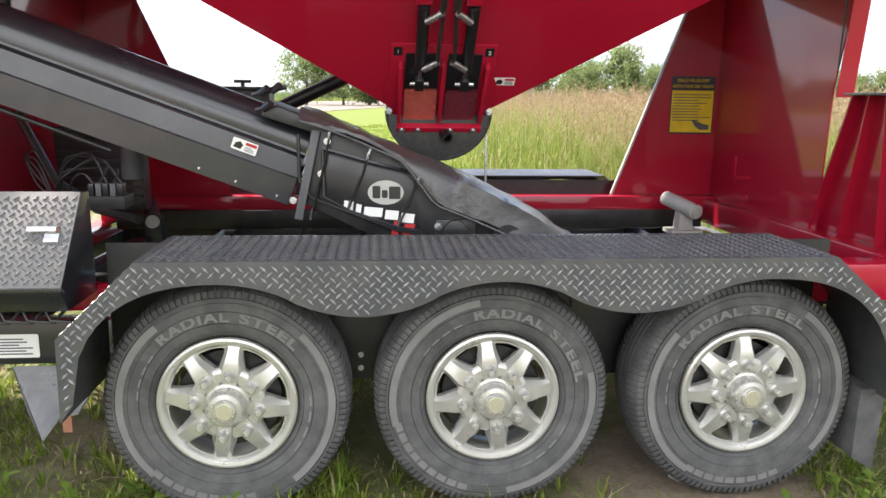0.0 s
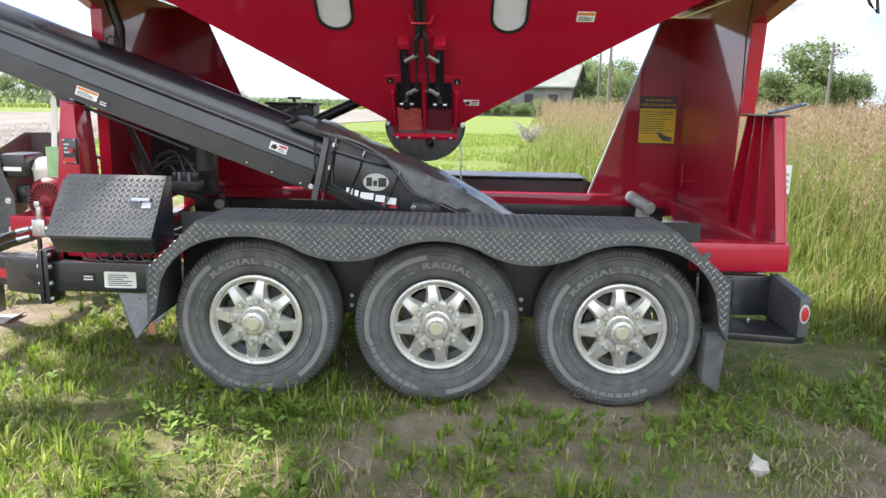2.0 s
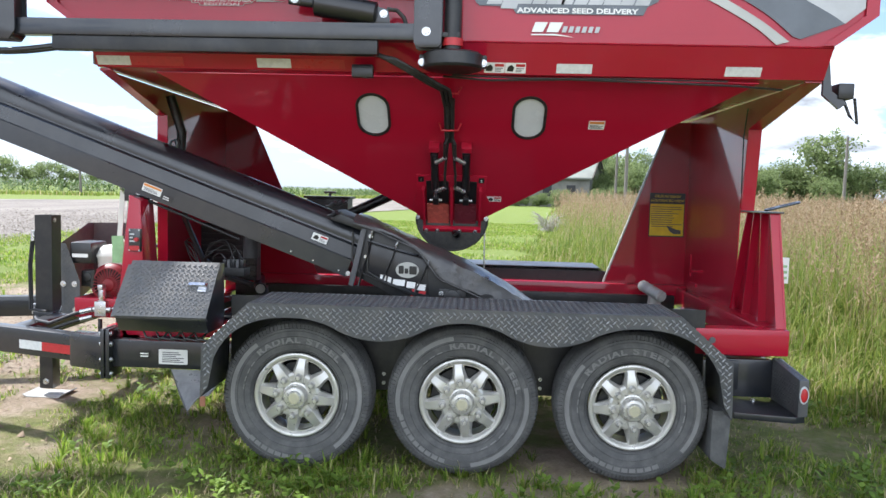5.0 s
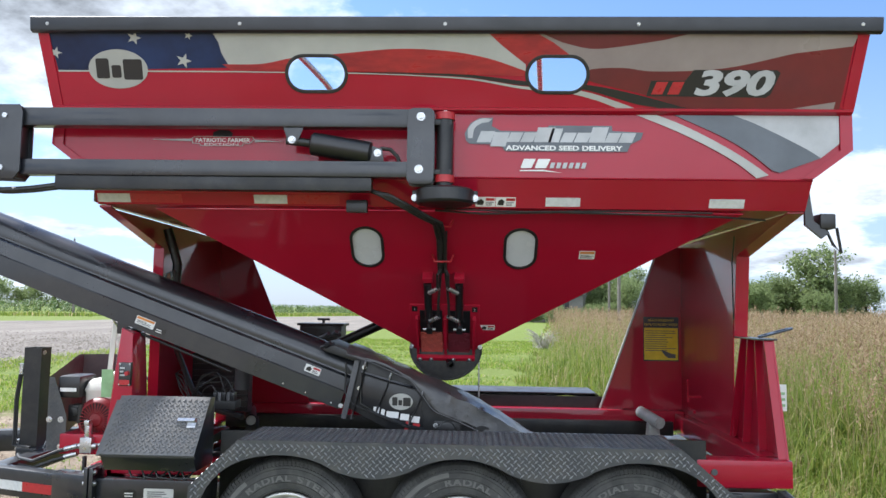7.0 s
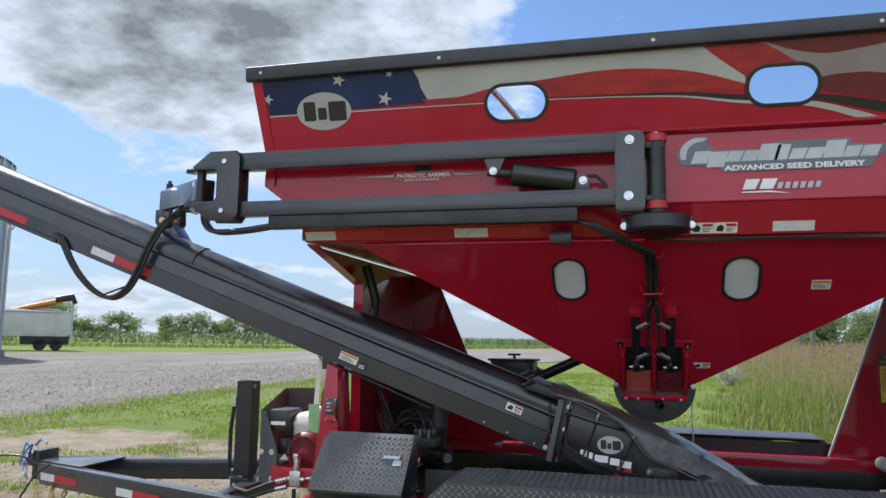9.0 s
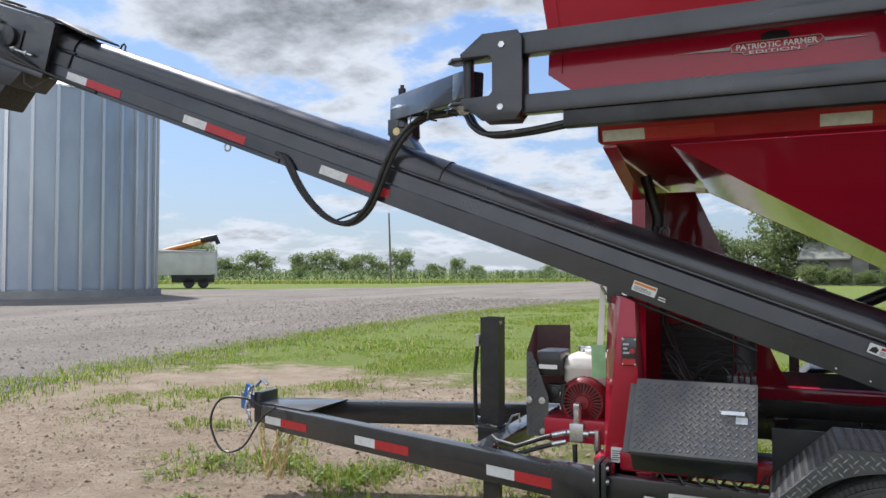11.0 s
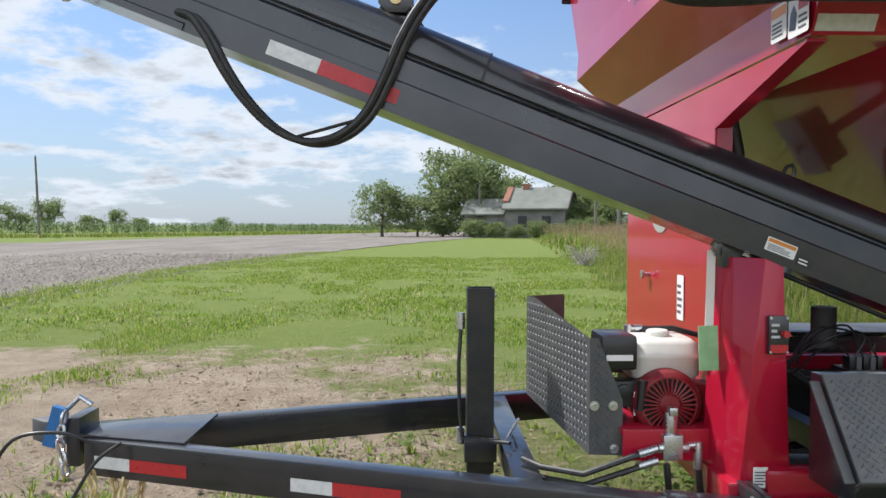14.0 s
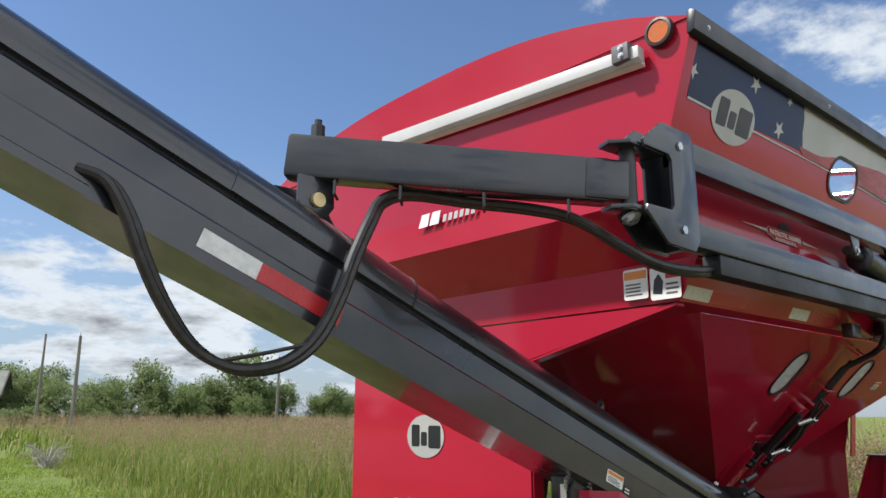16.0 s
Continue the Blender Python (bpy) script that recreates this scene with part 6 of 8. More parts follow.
part("bulkhead_cable", Shape().sweep([(1.69, 0.95, 2.02), (1.68, 0.97, 1.85), (1.69, 0.99, 1.62), (1.695, 1.0, 1.5)], 0.004, 6), RUBBER, tender)
# bumper
bump = part("bumper", Shape().box(1.40, 1.69, 0.345, 0.40, 0.382, 0.590), CHARCOAL, tender, "charcoal rear bumper with a step tray", bevel=0.006)
part("step_tray", Shape().prism([(1.385, 0.345), (1.385, 0.045), (1.675, -0.008), (1.728, 0.012), (1.728, 0.345)], "z", 0.345, 0.378), CHARCOAL, bump, "scuffed charcoal step tray", bevel=0.004)
end = part("bumper_end", Shape().prism([(0.0, 0.378), (0.36, 0.378), (0.36, 0.602), (0.0, 0.566)], "x", 1.687, 1.736), PLATE_DARK, bump, "tread-plate end box of the bumper", bevel=0.004)
m = Matrix(((1, 0, 0, 1.690), (0, 0.995, -0.0995, 0.0), (0, 0.0995, 0.995, 0.5665), (0, 0, 0, 1)))
fast("tread_pattern", treads((0.0, 0.044, 0.005, 0.355, lambda x, y: True), m, 0.020, 0.011, 0.004, 0.003), PLATE_DARK, end)
m = Matrix(((0, 0, -1, 1.687), (1, 0, 0, 0), (0, 1, 0, 0), (0, 0, 0, 1)))
fast("tread_pattern", treads((0.01, 0.35, 0.39, 0.56, lambda x, y: True), m, 0.020, 0.011, 0.004, 0.0015), PLATE_DARK, end)
part("tail_lamp", Shape().lathe([(0.0, -0.005), (0.014, -0.005), (0.018, -0.002), (0.018, 0.004)], 20, pose(1.712, 0.0, 0.490) @ Matrix.Diagonal((1, 1, 2.0, 1))), REFL_R, bump, "oval red tail lamp")
part("lamp_ring", Shape().lathe([(0.018, -0.005), (0.0225, -0.004), (0.0235, 0.004)], 20, pose(1.712, 0.0, 0.490) @ Matrix.Diagonal((1, 1, 2.0, 1))), SILVER, bump)
bolt((1.57, 0.29, 0.378), (0, 0, 1), 0.010, bump)
part("bumper", Shape().box(1.46, 1.69, 0.40, far(0.345), 0.44, 0.58), CHARCOAL, tender, "charcoal rear bumper beam")
# flaps
part("mud_flap", Shape().prism([(1.262, 0.40), (1.345, 0.40), (1.350, 0.33), (1.338, 0.105), (1.328, 0.105), (1.258, 0.150), (1.258, 0.33)], "y", -0.02, 0.26), TYRE, tender, "black rubber mud flap", bevel=0.002)
SPL = [(-1.635, 0.29, 0.432), (-1.318, 0.29, 0.432), (-1.322, 0.02, 0.372), (-1.375, 0.005, 0.365), (-1.432, 0.005, 0.290)]
splash = part("splash_plate", Shape().put(SPL + [(x, y, z - 0.006) for x, y, z in SPL], [(0, 1, 2, 3, 4), (9, 8, 7, 6, 5)] + [(k, k + 5, (k + 1) % 5 + 5, (k + 1) % 5) for k in range(5)]), PLATE_BAR, tender, "grey steel front splash plate")
part("splash_fold", Shape().put([(-1.638, 0.29, 0.432), (-1.435, 0.003, 0.290), (-1.425, 0.003, 0.262), (-1.52, 0.12, 0.330), (-1.634, 0.29, 0.426), (-1.431, 0.003, 0.284), (-1.421, 0.006, 0.258), (-1.516, 0.123, 0.326)], [(0, 1, 2, 3), (7, 6, 5, 4), (0, 4, 5, 1), (1, 5, 6, 2), (2, 6, 7, 3), (3, 7, 4, 0)]), PLATE_WORN, splash, "slotted fold of the splash plate")
part("rubber_strip", Shape().box(-1.368, -1.340, 0.008, 0.016, 0.312, 0.366), RUST, splash, "rusty steel tab")
bolt((-1.36, 0.27, 0.43), (0, 0, 1), 0.010, splash)
# electrics behind the toolbox
vb = part("valve_bank", Shape().box(-1.50, -1.36, 0.72, 0.84, 0.915, 0.965), BLACK, tender, "black bank of solenoid valves with wires", bevel=0.004)
for k in range(5):
    part("solenoid", Shape().box(-1.495 + 0.027 * k, -1.474 + 0.027 * k, 0.72, 0.77, 0.965, 1.015), SEAL if k % 2 else INK, vb, bevel=0.003)
    part("wire", Shape().sweep(spline([(-1.485 + 0.027 * k, 0.745, 1.015), (-1.49 + 0.03 * (k * 3 % 5) - 0.03, 0.75, 1.05 + 0.02 * (k * 2 % 5)), (-1.58 - 0.012 * k, 0.80, 1.02 + 0.03 * (k * 3 % 4)), (-1.64 - 0.02 * (k * 2 % 3), 0.86, 0.93 + 0.02 * (k % 3)), (-1.75, 0.9, 0.98 + 0.035 * (k * 2 % 5)), (-1.82, 0.95, 1.1)]), 0.0045, 6), RUBBER, vb)
part("cooler", Shape().box(-1.90, -1.50, 1.45, 1.55, 0.80, 1.20), INK, tender, "black oil cooler")
for k in range(9):
    part("cooler_fin", Shape().box(-1.89, -1.51, 1.435, 1.45, 0.82 + 0.042 * k, 0.835 + 0.042 * k), BLACK, tender)
part("reservoir", Shape().cyl((-1.42, 1.05, 1.0), (-1.42, 1.05, 1.17), 0.05, 18), SEAL, tender, "grey plastic reservoir")
part("hydraulic_hose", Shape().sweep([(-1.85, 0.9, 1.75), (-1.80, 0.92, 1.5), (-1.82, 0.95, 1.25), (-1.72, 0.98, 1.0), (-1.55, 0.95, 0.88), (-1.35, 0.85, 0.85)], 0.018, 8), RUBBER, tender)
part("hydraulic_hose", Shape().sweep([(-1.90, 0.92, 2.02), (-1.84, 0.95, 1.8), (-1.86, 0.98, 1.5)], 0.030, 10), RUBBER, tender)
part("far_brace", Shape().cyl((-1.0, 1.9, 1.24), (-0.5, 1.9, 1.475), 0.038, 14), BLACK, tender)
part("far_box", Shape().box(-1.34, -1.0, 2.28, 2.52, 1.24, 1.385).box(-1.36, -0.98, 2.26, 2.54, 1.385, 1.405), BLACK, tender, "black lidded box on the far side", bevel=0.004)
part("box_handle", Shape().cyl((-1.17, 2.40, 1.40), (-1.17, 2.40, 1.435), 0.012, 8).cyl((-1.22, 2.40, 1.437), (-1.12, 2.40, 1.437), 0.010, 8), SEAL, tender)
part("box_post", Shape().box(-1.20, -1.14, 2.30, 2.36, 0.62, 1.25), BLACK, tender)

# ---- conveyor
SLOPE = math.atan(0.375)
CY = 0.675
CONV = Matrix(((-math.cos(SLOPE), 0, math.sin(SLOPE), -0.766), (-0.053, -1, 0, CY + 0.042), (math.sin(SLOPE), 0, math.cos(SLOPE), 0.965), (0, 0, 0, 1)))
# local: x up the slope, y towards the camera, z square to the belt


def conv_profile():
    p = [(0.115, 0.0), (0.115, 0.105), (0.110, 0.112), (0.1045, 0.186), (0.094, 0.197), (0.088, 0.199), (0.086, 0.210)]
    r = 0.102
    p += [(r * math.cos(radians(a)), 0.226 + r * math.sin(radians(a))) for a in range(-8, 189, 11)]
    return p + [(-a, b) for a, b in reversed(p[:7])]


conveyor = part("conveyor", Shape().prism(conv_profile(), "x", -0.05, 5.30, CONV), CHARCOAL, tender, "long charcoal belt conveyor tube sloping up past the front", smooth=26)
NEAR = CONV @ Matrix(((-1, 0, 0, 0), (0, 0, 1, 0.115), (0, 1, 0, 0), (0, 0, 0, 1)))  # near face: x runs down the slope, y square to it


def up_at(x):
    """Distance up the slope for a place along the trailer."""
    return (-0.766 - x) / math.cos(SLOPE)


sl = [(a * 1.03, 0.205 + (b - 0.205) * 1.035) for a, b in conv_profile() if b > 0.2]
part("tube_sleeve", Shape().prism(sl, "x", 2.37, 3.04, CONV), CHARCOAL, conveyor, smooth=26)
ring = [(a * 1.05, 0.20 + (b - 0.20) * 1.05) for a, b in conv_profile() if b > 0.21]
part("weld_seam", Shape().prism(ring, "x", 2.363, 2.371, CONV), BLACK, conveyor, smooth=26)
for u, red in ((2.888, 0.279), (3.905, 0.30), (4.913, 0.30)):
    flat("reflector", [(-u - 0.178, 0.030), (-u, 0.030), (-u, 0.080), (-u - 0.178, 0.080)], NEAR, 0.001, REFL_W, conveyor, "white reflective tape")
    flat("reflector", [(-u, 0.030), (-u + red, 0.030), (-u + red, 0.080), (-u, 0.080)], NEAR, 0.001, REFL_R, conveyor, "red reflective tape")
sticker(-up_at(-1.87), 0.055, 0.115, 0.048, NEAR, conveyor, "warning", seed=21)
s2 = flat("safety_label", oblong(-up_at(-1.775), 0.040, 0.062, 0.032, 2, 0.003), NEAR, 0.001, INK, conveyor)
rows("label_print", -up_at(-1.80), -up_at(-1.755), 0.028, 0.052, 2, NEAR, 0.0022, WHITE, s2, 22)
sticker(-up_at(-0.925), 0.156, 0.095, 0.044, CONV @ Matrix(((-1, 0, 0, 0), (0, 0.05, 1, 0.107), (0, 1, -0.05, 0), (0, 0, 0, 1))), conveyor, "pictogram", seed=23)
for u in (1.20, 4.82):
    part("lifting_eye", Shape().sweep([CONV @ Vector(p) for p in ((u - 0.02, 0, 0.325), (u - 0.016, 0, 0.355), (u, 0, 0.368), (u + 0.016, 0, 0.355), (u + 0.02, 0, 0.325))], 0.007, 6), CHARCOAL, conveyor)
part("tie_ring", Shape().sweep([CONV @ Vector((3.74 + 0.022 * math.cos(a), 0.08, -0.02 + 0.022 * math.sin(a))) for a in np.linspace(0, 2 * math.pi, 13)], 0.005, 6), ZINC, conveyor)
part("belly_rod", Shape().cyl(CONV @ Vector((0.62, 0.07, -0.035)), CONV @ Vector((1.28, 0.07, -0.02)), 0.009, 10), BLACK, conveyor)
for u in (0.0, 0.16, 0.30):
    bolt(CONV @ Vector((u, 0.115, 0.02)), (0, -1, 0), 0.005, conveyor, False)
# discharge head: side plates on a boxed hood, drive motor with its hoses, rubber spout
HEAD = CONV @ Matrix.Translation((-0.20, 0, 0))


def on_conv(*pts):
    return [HEAD @ Vector(p) for p in pts]


hd = Shape().prism([(5.47, 0.02), (6.42, -0.02), (6.66, 0.06), (6.70, 0.24), (6.60, 0.335), (5.50, 0.36), (5.46, 0.33)], "y", -0.15, 0.15, HEAD)
head = part("discharge_head", hd, CHARCOAL, conveyor, "boxed charcoal discharge head", bevel=0.02)
part("side_plate", Shape().prism([(5.44, 0.03), (6.50, -0.01), (6.64, 0.10), (6.56, 0.30), (5.46, 0.345)], "y", 0.152, 0.160, HEAD), CHARCOAL, head, bevel=0.002)
part("bottom_rail", Shape().prism([(0.13, -0.02), (0.185, -0.02), (0.185, 0.015), (0.13, 0.015)], "x", 5.42, 6.55, HEAD), CHARCOAL, head, bevel=0.004)
part("hood_plate", Shape().prism([(5.19, 0.338), (5.20, 0.352), (5.52, 0.385), (6.30, 0.372), (6.30, 0.358), (5.50, 0.365)], "y", -0.13, 0.13, HEAD), BLACK, head, bevel=0.003)
part("head_collar", Shape().prism([(a * 1.10, 0.20 + (b - 0.20) * 1.10) for a, b in conv_profile() if b > 0.03], "x", 5.30, 5.47, HEAD), INK, conveyor, smooth=26)
part("inspection_cap", Shape().cyl(*on_conv((6.10, 0.0, 0.365), (6.10, 0.0, 0.40)), 0.085, 20), CHARCOAL, head, bevel=0.006)
spout = part("spout", Shape().prism([(5.66, -0.02), (6.35, -0.02), (6.18, -0.16), (5.74, -0.15)], "y", -0.14, 0.14, HEAD), INK, head, "black rubber spout", bevel=0.01)
part("spout_skirt", Shape().prism([(5.80, -0.14), (6.24, -0.15), (6.16, -0.36), (5.88, -0.33)], "y", -0.12, 0.12, HEAD), RUBBER, spout, bevel=0.015)
part("drive_motor", Shape().cyl(*on_conv((6.20, 0.16, 0.15), (6.20, 0.28, 0.15)), 0.065, 18).cyl(*on_conv((6.20, 0.16, 0.15), (6.20, 0.185, 0.15)), 0.10, 8), BLACK, head)
part("bearing_block", Shape().cyl(*on_conv((5.80, 0.155, 0.17), (5.80, 0.20, 0.17)), 0.065, 16).prism([(5.70, 0.10), (5.90, 0.10), (5.90, 0.24), (5.70, 0.24)], "y", 0.16, 0.172, HEAD), BLACK, head, bevel=0.004)
for w0, u0, u1 in ((0.10, 5.55, 5.76), (0.25, 5.92, 6.30)):
    part("take_up_rod", Shape().cyl(*on_conv((u0, 0.185, w0), (u1, 0.185, w0)), 0.010, 10), ZINC, head, "zinc belt take-up rod")
    for u in (u0 + 0.05, u1 - 0.04):
        part("rod_nut", Shape().cyl(*on_conv((u, 0.185, w0), (u + 0.018, 0.185, w0)), 0.018, 6), ZINC, head)
for k in range(2):
    part("hydraulic_hose", Shape().sweep(on_conv((6.20, 0.25, 0.21 - 0.08 * k), (6.08, 0.25, 0.20 - 0.07 * k), (5.90, 0.235, 0.12 - 0.04 * k), (5.70, 0.215, 0.06 - 0.03 * k), (5.48, 0.17, 0.025), (5.36, 0.128, 0.018), (5.0, 0.125, 0.015)), 0.011, 8), RUBBER, head)
    part("hose_fitting", Shape().cyl(*on_conv((6.19, 0.25, 0.21 - 0.08 * k), (6.07, 0.25, 0.195 - 0.07 * k)), 0.016, 10), ZINC, head)
part("sensor_cable", Shape().sweep(on_conv((5.62, 0.16, 0.0), (5.58, 0.165, -0.09), (5.50, 0.165, -0.10), (5.44, 0.15, -0.04), (5.42, 0.13, 0.02)), 0.005, 6), RUBBER, head)
part("hose_channel", Shape().prism([(0.115, 0.000), (0.124, 0.000), (0.124, 0.022), (0.115, 0.028)], "x", 3.34, 5.2, CONV), CHARCOAL, conveyor)

# inlet: deep side plates, end roller, tarp cover laced with cords
side = [(-0.655, 0.965), (-0.60, 1.245), (-0.245, 1.115), (0.10, 0.94), (0.28, 0.79), (0.10, 0.74), (-0.30, 0.79)]
for y in (0.540, 0.975):
    inlet = part("inlet_side", Shape().prism(side, "y", y, y + 0.008), BLACK, tender, "black side plate of the conveyor inlet", bevel=0.002)
    if y < 0.6:
        near_inlet = inlet
IN = wall(0.5325)
part("inlet_roller", Shape().cyl((0.12, 0.50, 0.83), (0.12, 1.0, 0.83), 0.055, 20), BLACK, near_inlet)
part("bearing", Shape().cyl((-0.08, 0.535, 0.855), (-0.08, 0.500, 0.855), 0.046, 18).box(-0.155, 0.0, 0.53, 0.54, 0.81, 0.90), BLACK, near_inlet, bevel=0.004)
bolt((-0.145, 0.53, 0.875), (0, -1, 0), 0.010, near_inlet)
bolt((-0.01, 0.53, 0.83), (0, -1, 0), 0.010, near_inlet)
door = part("inlet_door", Shape().prism([(-0.573, 1.150), (-0.235, 1.062), (-0.215, 0.862), (-0.300, 0.866), (-0.565, 0.985)], "y", 0.533, 0.540), INK, near_inlet, "black hinged door in the side plate", bevel=0.002)
part("door_rail", Shape().sweep([(-0.578, 0.530, 1.165), (-0.575, 0.528, 0.990), (-0.480, 0.528, 0.935), (-0.300, 0.528, 0.872), (-0.205, 0.530, 0.855)], 0.006, 6), CHARCOAL, near_inlet)
part("door_rail", Shape().sweep([(-0.578, 0.530, 1.168), (-0.40, 0.528, 1.118), (-0.225, 0.530, 1.075)], 0.008, 6), CHARCOAL, near_inlet)
part("clamp_bar", bar((-0.600, 0.525, 1.235), (-0.672, 0.525, 0.905), 0.012, 0.030, (1, 0, 0)), SEAL, near_inlet, "flat steel clamp bar", bevel=0.002)
for x, z in ((-0.690, 0.975), (-0.560, 1.195), (-0.585, 1.075)):
    bolt((x, 0.532, z), (0, -1, 0), 0.009, near_inlet)
bd = badge(IN, -0.345, 1.005, 0.135, 0.092, near_inlet, 0.001)
for k, (x0, x1) in enumerate(((-0.505, -0.47), (-0.46, -0.44), (-0.43, -0.36), (-0.35, -0.30), (-0.29, -0.24))):
    flat("word_block", [(x0 + 0.005, 0.975 - 0.012 * k), (x1 + 0.005, 0.970 - 0.012 * k), (x1, 0.935 - 0.012 * k), (x0, 0.940 - 0.012 * k)], IN, 0.0008, WHITE, near_inlet)
for k, (x0, x1) in enumerate(((-0.325, -0.30), (-0.285, -0.245))):
    flat("word_block", [(x0 + 0.012, 0.895 - 0.01 * k), (x1 + 0.012, 0.893 - 0.01 * k), (x1, 0.840), (x0, 0.843)], IN, 0.0008, REFL_R, near_inlet)


def hang(k):
    """How far the tarp hangs down along its near edge."""
    return 0.030 + 0.115 * min(1, max(0, (k - 0.36) / 0.10)) * min(1, max(0, (1.03 - k) / 0.25))


def cover():
    """The tarp: a sagging sheet over the inlet, hanging down along its near edge."""
    spine = [(-0.66, 1.30), (-0.50, 1.245), (-0.25, 1.135), (-0.02, 1.04), (0.20, 0.93), (0.44, 0.775)]
    pts = curve(spine, 8)
    s = Shape()
    rows_ = []
    for i, (x, z) in enumerate(pts):
        k = i / (len(pts) - 1)
        drop = hang(k)
        line = []
        for j, (y, dz) in enumerate(((0.500, -drop), (0.503, -drop * 0.55), (0.512, -0.022), (0.535, -0.004), (0.60, 0.012), (0.70, 0.020), (0.80, 0.016), (0.90, 0.004), (1.0, -0.02), (1.03, -0.08))):
            w = 0.016 * noise.noise((x * 9, y * 11, z * 7)) + 0.007 * noise.noise((x * 24, y * 20, 1.0))
            x2 = x + (0.10 * k if j < 3 else 0) * 0.4
            y2 = y + 0.018 * noise.noise((x * 14, 3.0, j * 0.6)) * (1 if j < 4 else 0)
            line.append((x2 - 0.25 * dz * k, y2, z + dz + w))
        rows_.append(line)
    n = len(rows_[0])
    s.v = [p for line in rows_ for p in line]
    s.f = [(i * n + j, i * n + j + 1, (i + 1) * n + j + 1, (i + 1) * n + j) for i in range(len(rows_) - 1) for j in range(n - 1)]
    return s


boot = part("inlet_cover", cover(), TARP, tender, "black tarpaulin cover sagging over the inlet", smooth=60)
part("cover_hem", Shape().sweep([(x + 0.04 * i / 40, 0.497, z - hang(i / 40)) for i, (x, z) in enumerate(curve([(-0.66, 1.30), (-0.50, 1.245), (-0.25, 1.135), (-0.02, 1.04), (0.20, 0.93), (0.44, 0.775)], 8))], 0.005, 6), TARP, boot)
for x, z, le in ((-0.550, 1.225, 0.31), (-0.410, 1.145, 0.20), (-0.222, 1.060, 0.18)):
    part("strap", Shape().sweep([(x, 0.525, z), (x - 0.02, 0.522, z - le * 0.35), (x - 0.05, 0.528, z - le * 0.7), (x - 0.075, 0.532, z - le)], 0.013, 6, flat=0.35), RUBBER, boot, "black rubber tie-down strap")
    part("strap_hook", Shape().sweep([(x - 0.004, 0.52, z - 0.025), (x, 0.508, z), (x + 0.010, 0.515, z + 0.025)], 0.005, 6), ZINC, boot)
    part("strap_hook", Shape().sweep([(x - 0.068, 0.525, z - le + 0.03), (x - 0.078, 0.528, z - le - 0.012)], 0.005, 6), SEAL, boot)
part("lace_bar", Shape().sweep([(-0.665, 0.53, 1.22), (-0.665, 0.528, 1.05), (-0.62, 0.528, 0.985), (-0.30, 0.528, 0.86), (-0.20, 0.528, 0.845)], 0.006, 6), BLACK, near_inlet)
ht = part("inlet_hood", Shape().prism([(-0.80, 1.285), (-0.79, 1.338), (-0.59, 1.262), (-0.585, 1.215)], "y", 0.548, 0.95), BLACK, tender, "hinged inlet hood with latches", bevel=0.006)
for x, z in ((-0.80, 1.365), (-0.755, 1.375), (-0.79, 1.31)):
    part("latch", Shape().cyl((x, 0.55, z), (x + 0.03, 0.53, z + 0.02), 0.014, 8).cyl((x - 0.03, 0.56, z - 0.005), (x + 0.05, 0.55, z + 0.015), 0.009, 8), CHARCOAL, ht)

# ---- swing arm
swing = part("swing_arm", Shape().box(-2.30, -0.18, -0.095, -0.025, 2.440, 2.535), CHARCOAL, tender, "charcoal parallel-bar swing arm folded along the hopper", bevel=0.007)
part("lower_bar", Shape().box(-2.30, -0.18, -0.095, -0.025, 2.187, 2.268), CHARCOAL, swing, bevel=0.007)
part("hose_tray", Shape().box(-2.08, -0.46, -0.085, -0.02, 2.118, 2.186), BLACK, swing, bevel=0.004)
part("pivot_plate", Shape().plate(oblong(-0.215, 2.345, 0.135, 0.385, 5, 0.03), [], 0.012, wall(-0.096)), CHARCOAL, swing, bevel=0.003)
part("pivot_plate", Shape().plate(oblong(-0.215, 2.345, 0.135, 0.385, 5, 0.03), [], 0.012, wall(-0.012)), CHARCOAL, swing, bevel=0.003)
part("hinge_column", Shape().cyl((-0.095, -0.055, 2.15), (-0.095, -0.055, 2.52), 0.042, 20), BLACK, swing, "black hinge column")
for z in (2.505, 2.185):
    part("hinge_ring", Shape().cyl((-0.095, -0.055, z - 0.018), (-0.095, -0.055, z + 0.018), 0.050, 20), REFL_R, swing, "red hinge collar")
    part("hinge_lug", Shape().box(-0.16, -0.06, -0.09, 0.05, z - 0.05 if z > 2.3 else z + 0.02, z - 0.02 if z > 2.3 else z + 0.045), RED if z > 3 else BLACK, swing, bevel=0.004)
bolt((-0.095, -0.055, 2.523), (0, 0, 1), 0.014, swing)
part("hinge_base", Shape().lathe([(0.0, 0.040), (0.135, 0.038), (0.148, 0.028), (0.150, -0.028), (0.140, -0.040), (0.0, -0.042)], 36, pose(-0.093, -0.005, 2.105, 90, 0, 0)), BLACK, swing, "round black hinge base bolted to the hopper")
part("base_ear", Shape().box(-0.26, 0.075, -0.03, 0.04, 2.075, 2.135), BLACK, swing, bevel=0.01)
bolt((-0.245, -0.03, 2.095), (0, -1, 0), 0.012, swing)
bolt((0.058, -0.03, 2.095), (0, -1, 0), 0.012, swing)
for p in ((-0.215, -0.108, 2.493), (-0.222, -0.108, 2.227), (-2.340, -0.108, 2.487), (-2.346, -0.108, 2.218)):
    bolt(p, (0, -1, 0), 0.0145, swing)
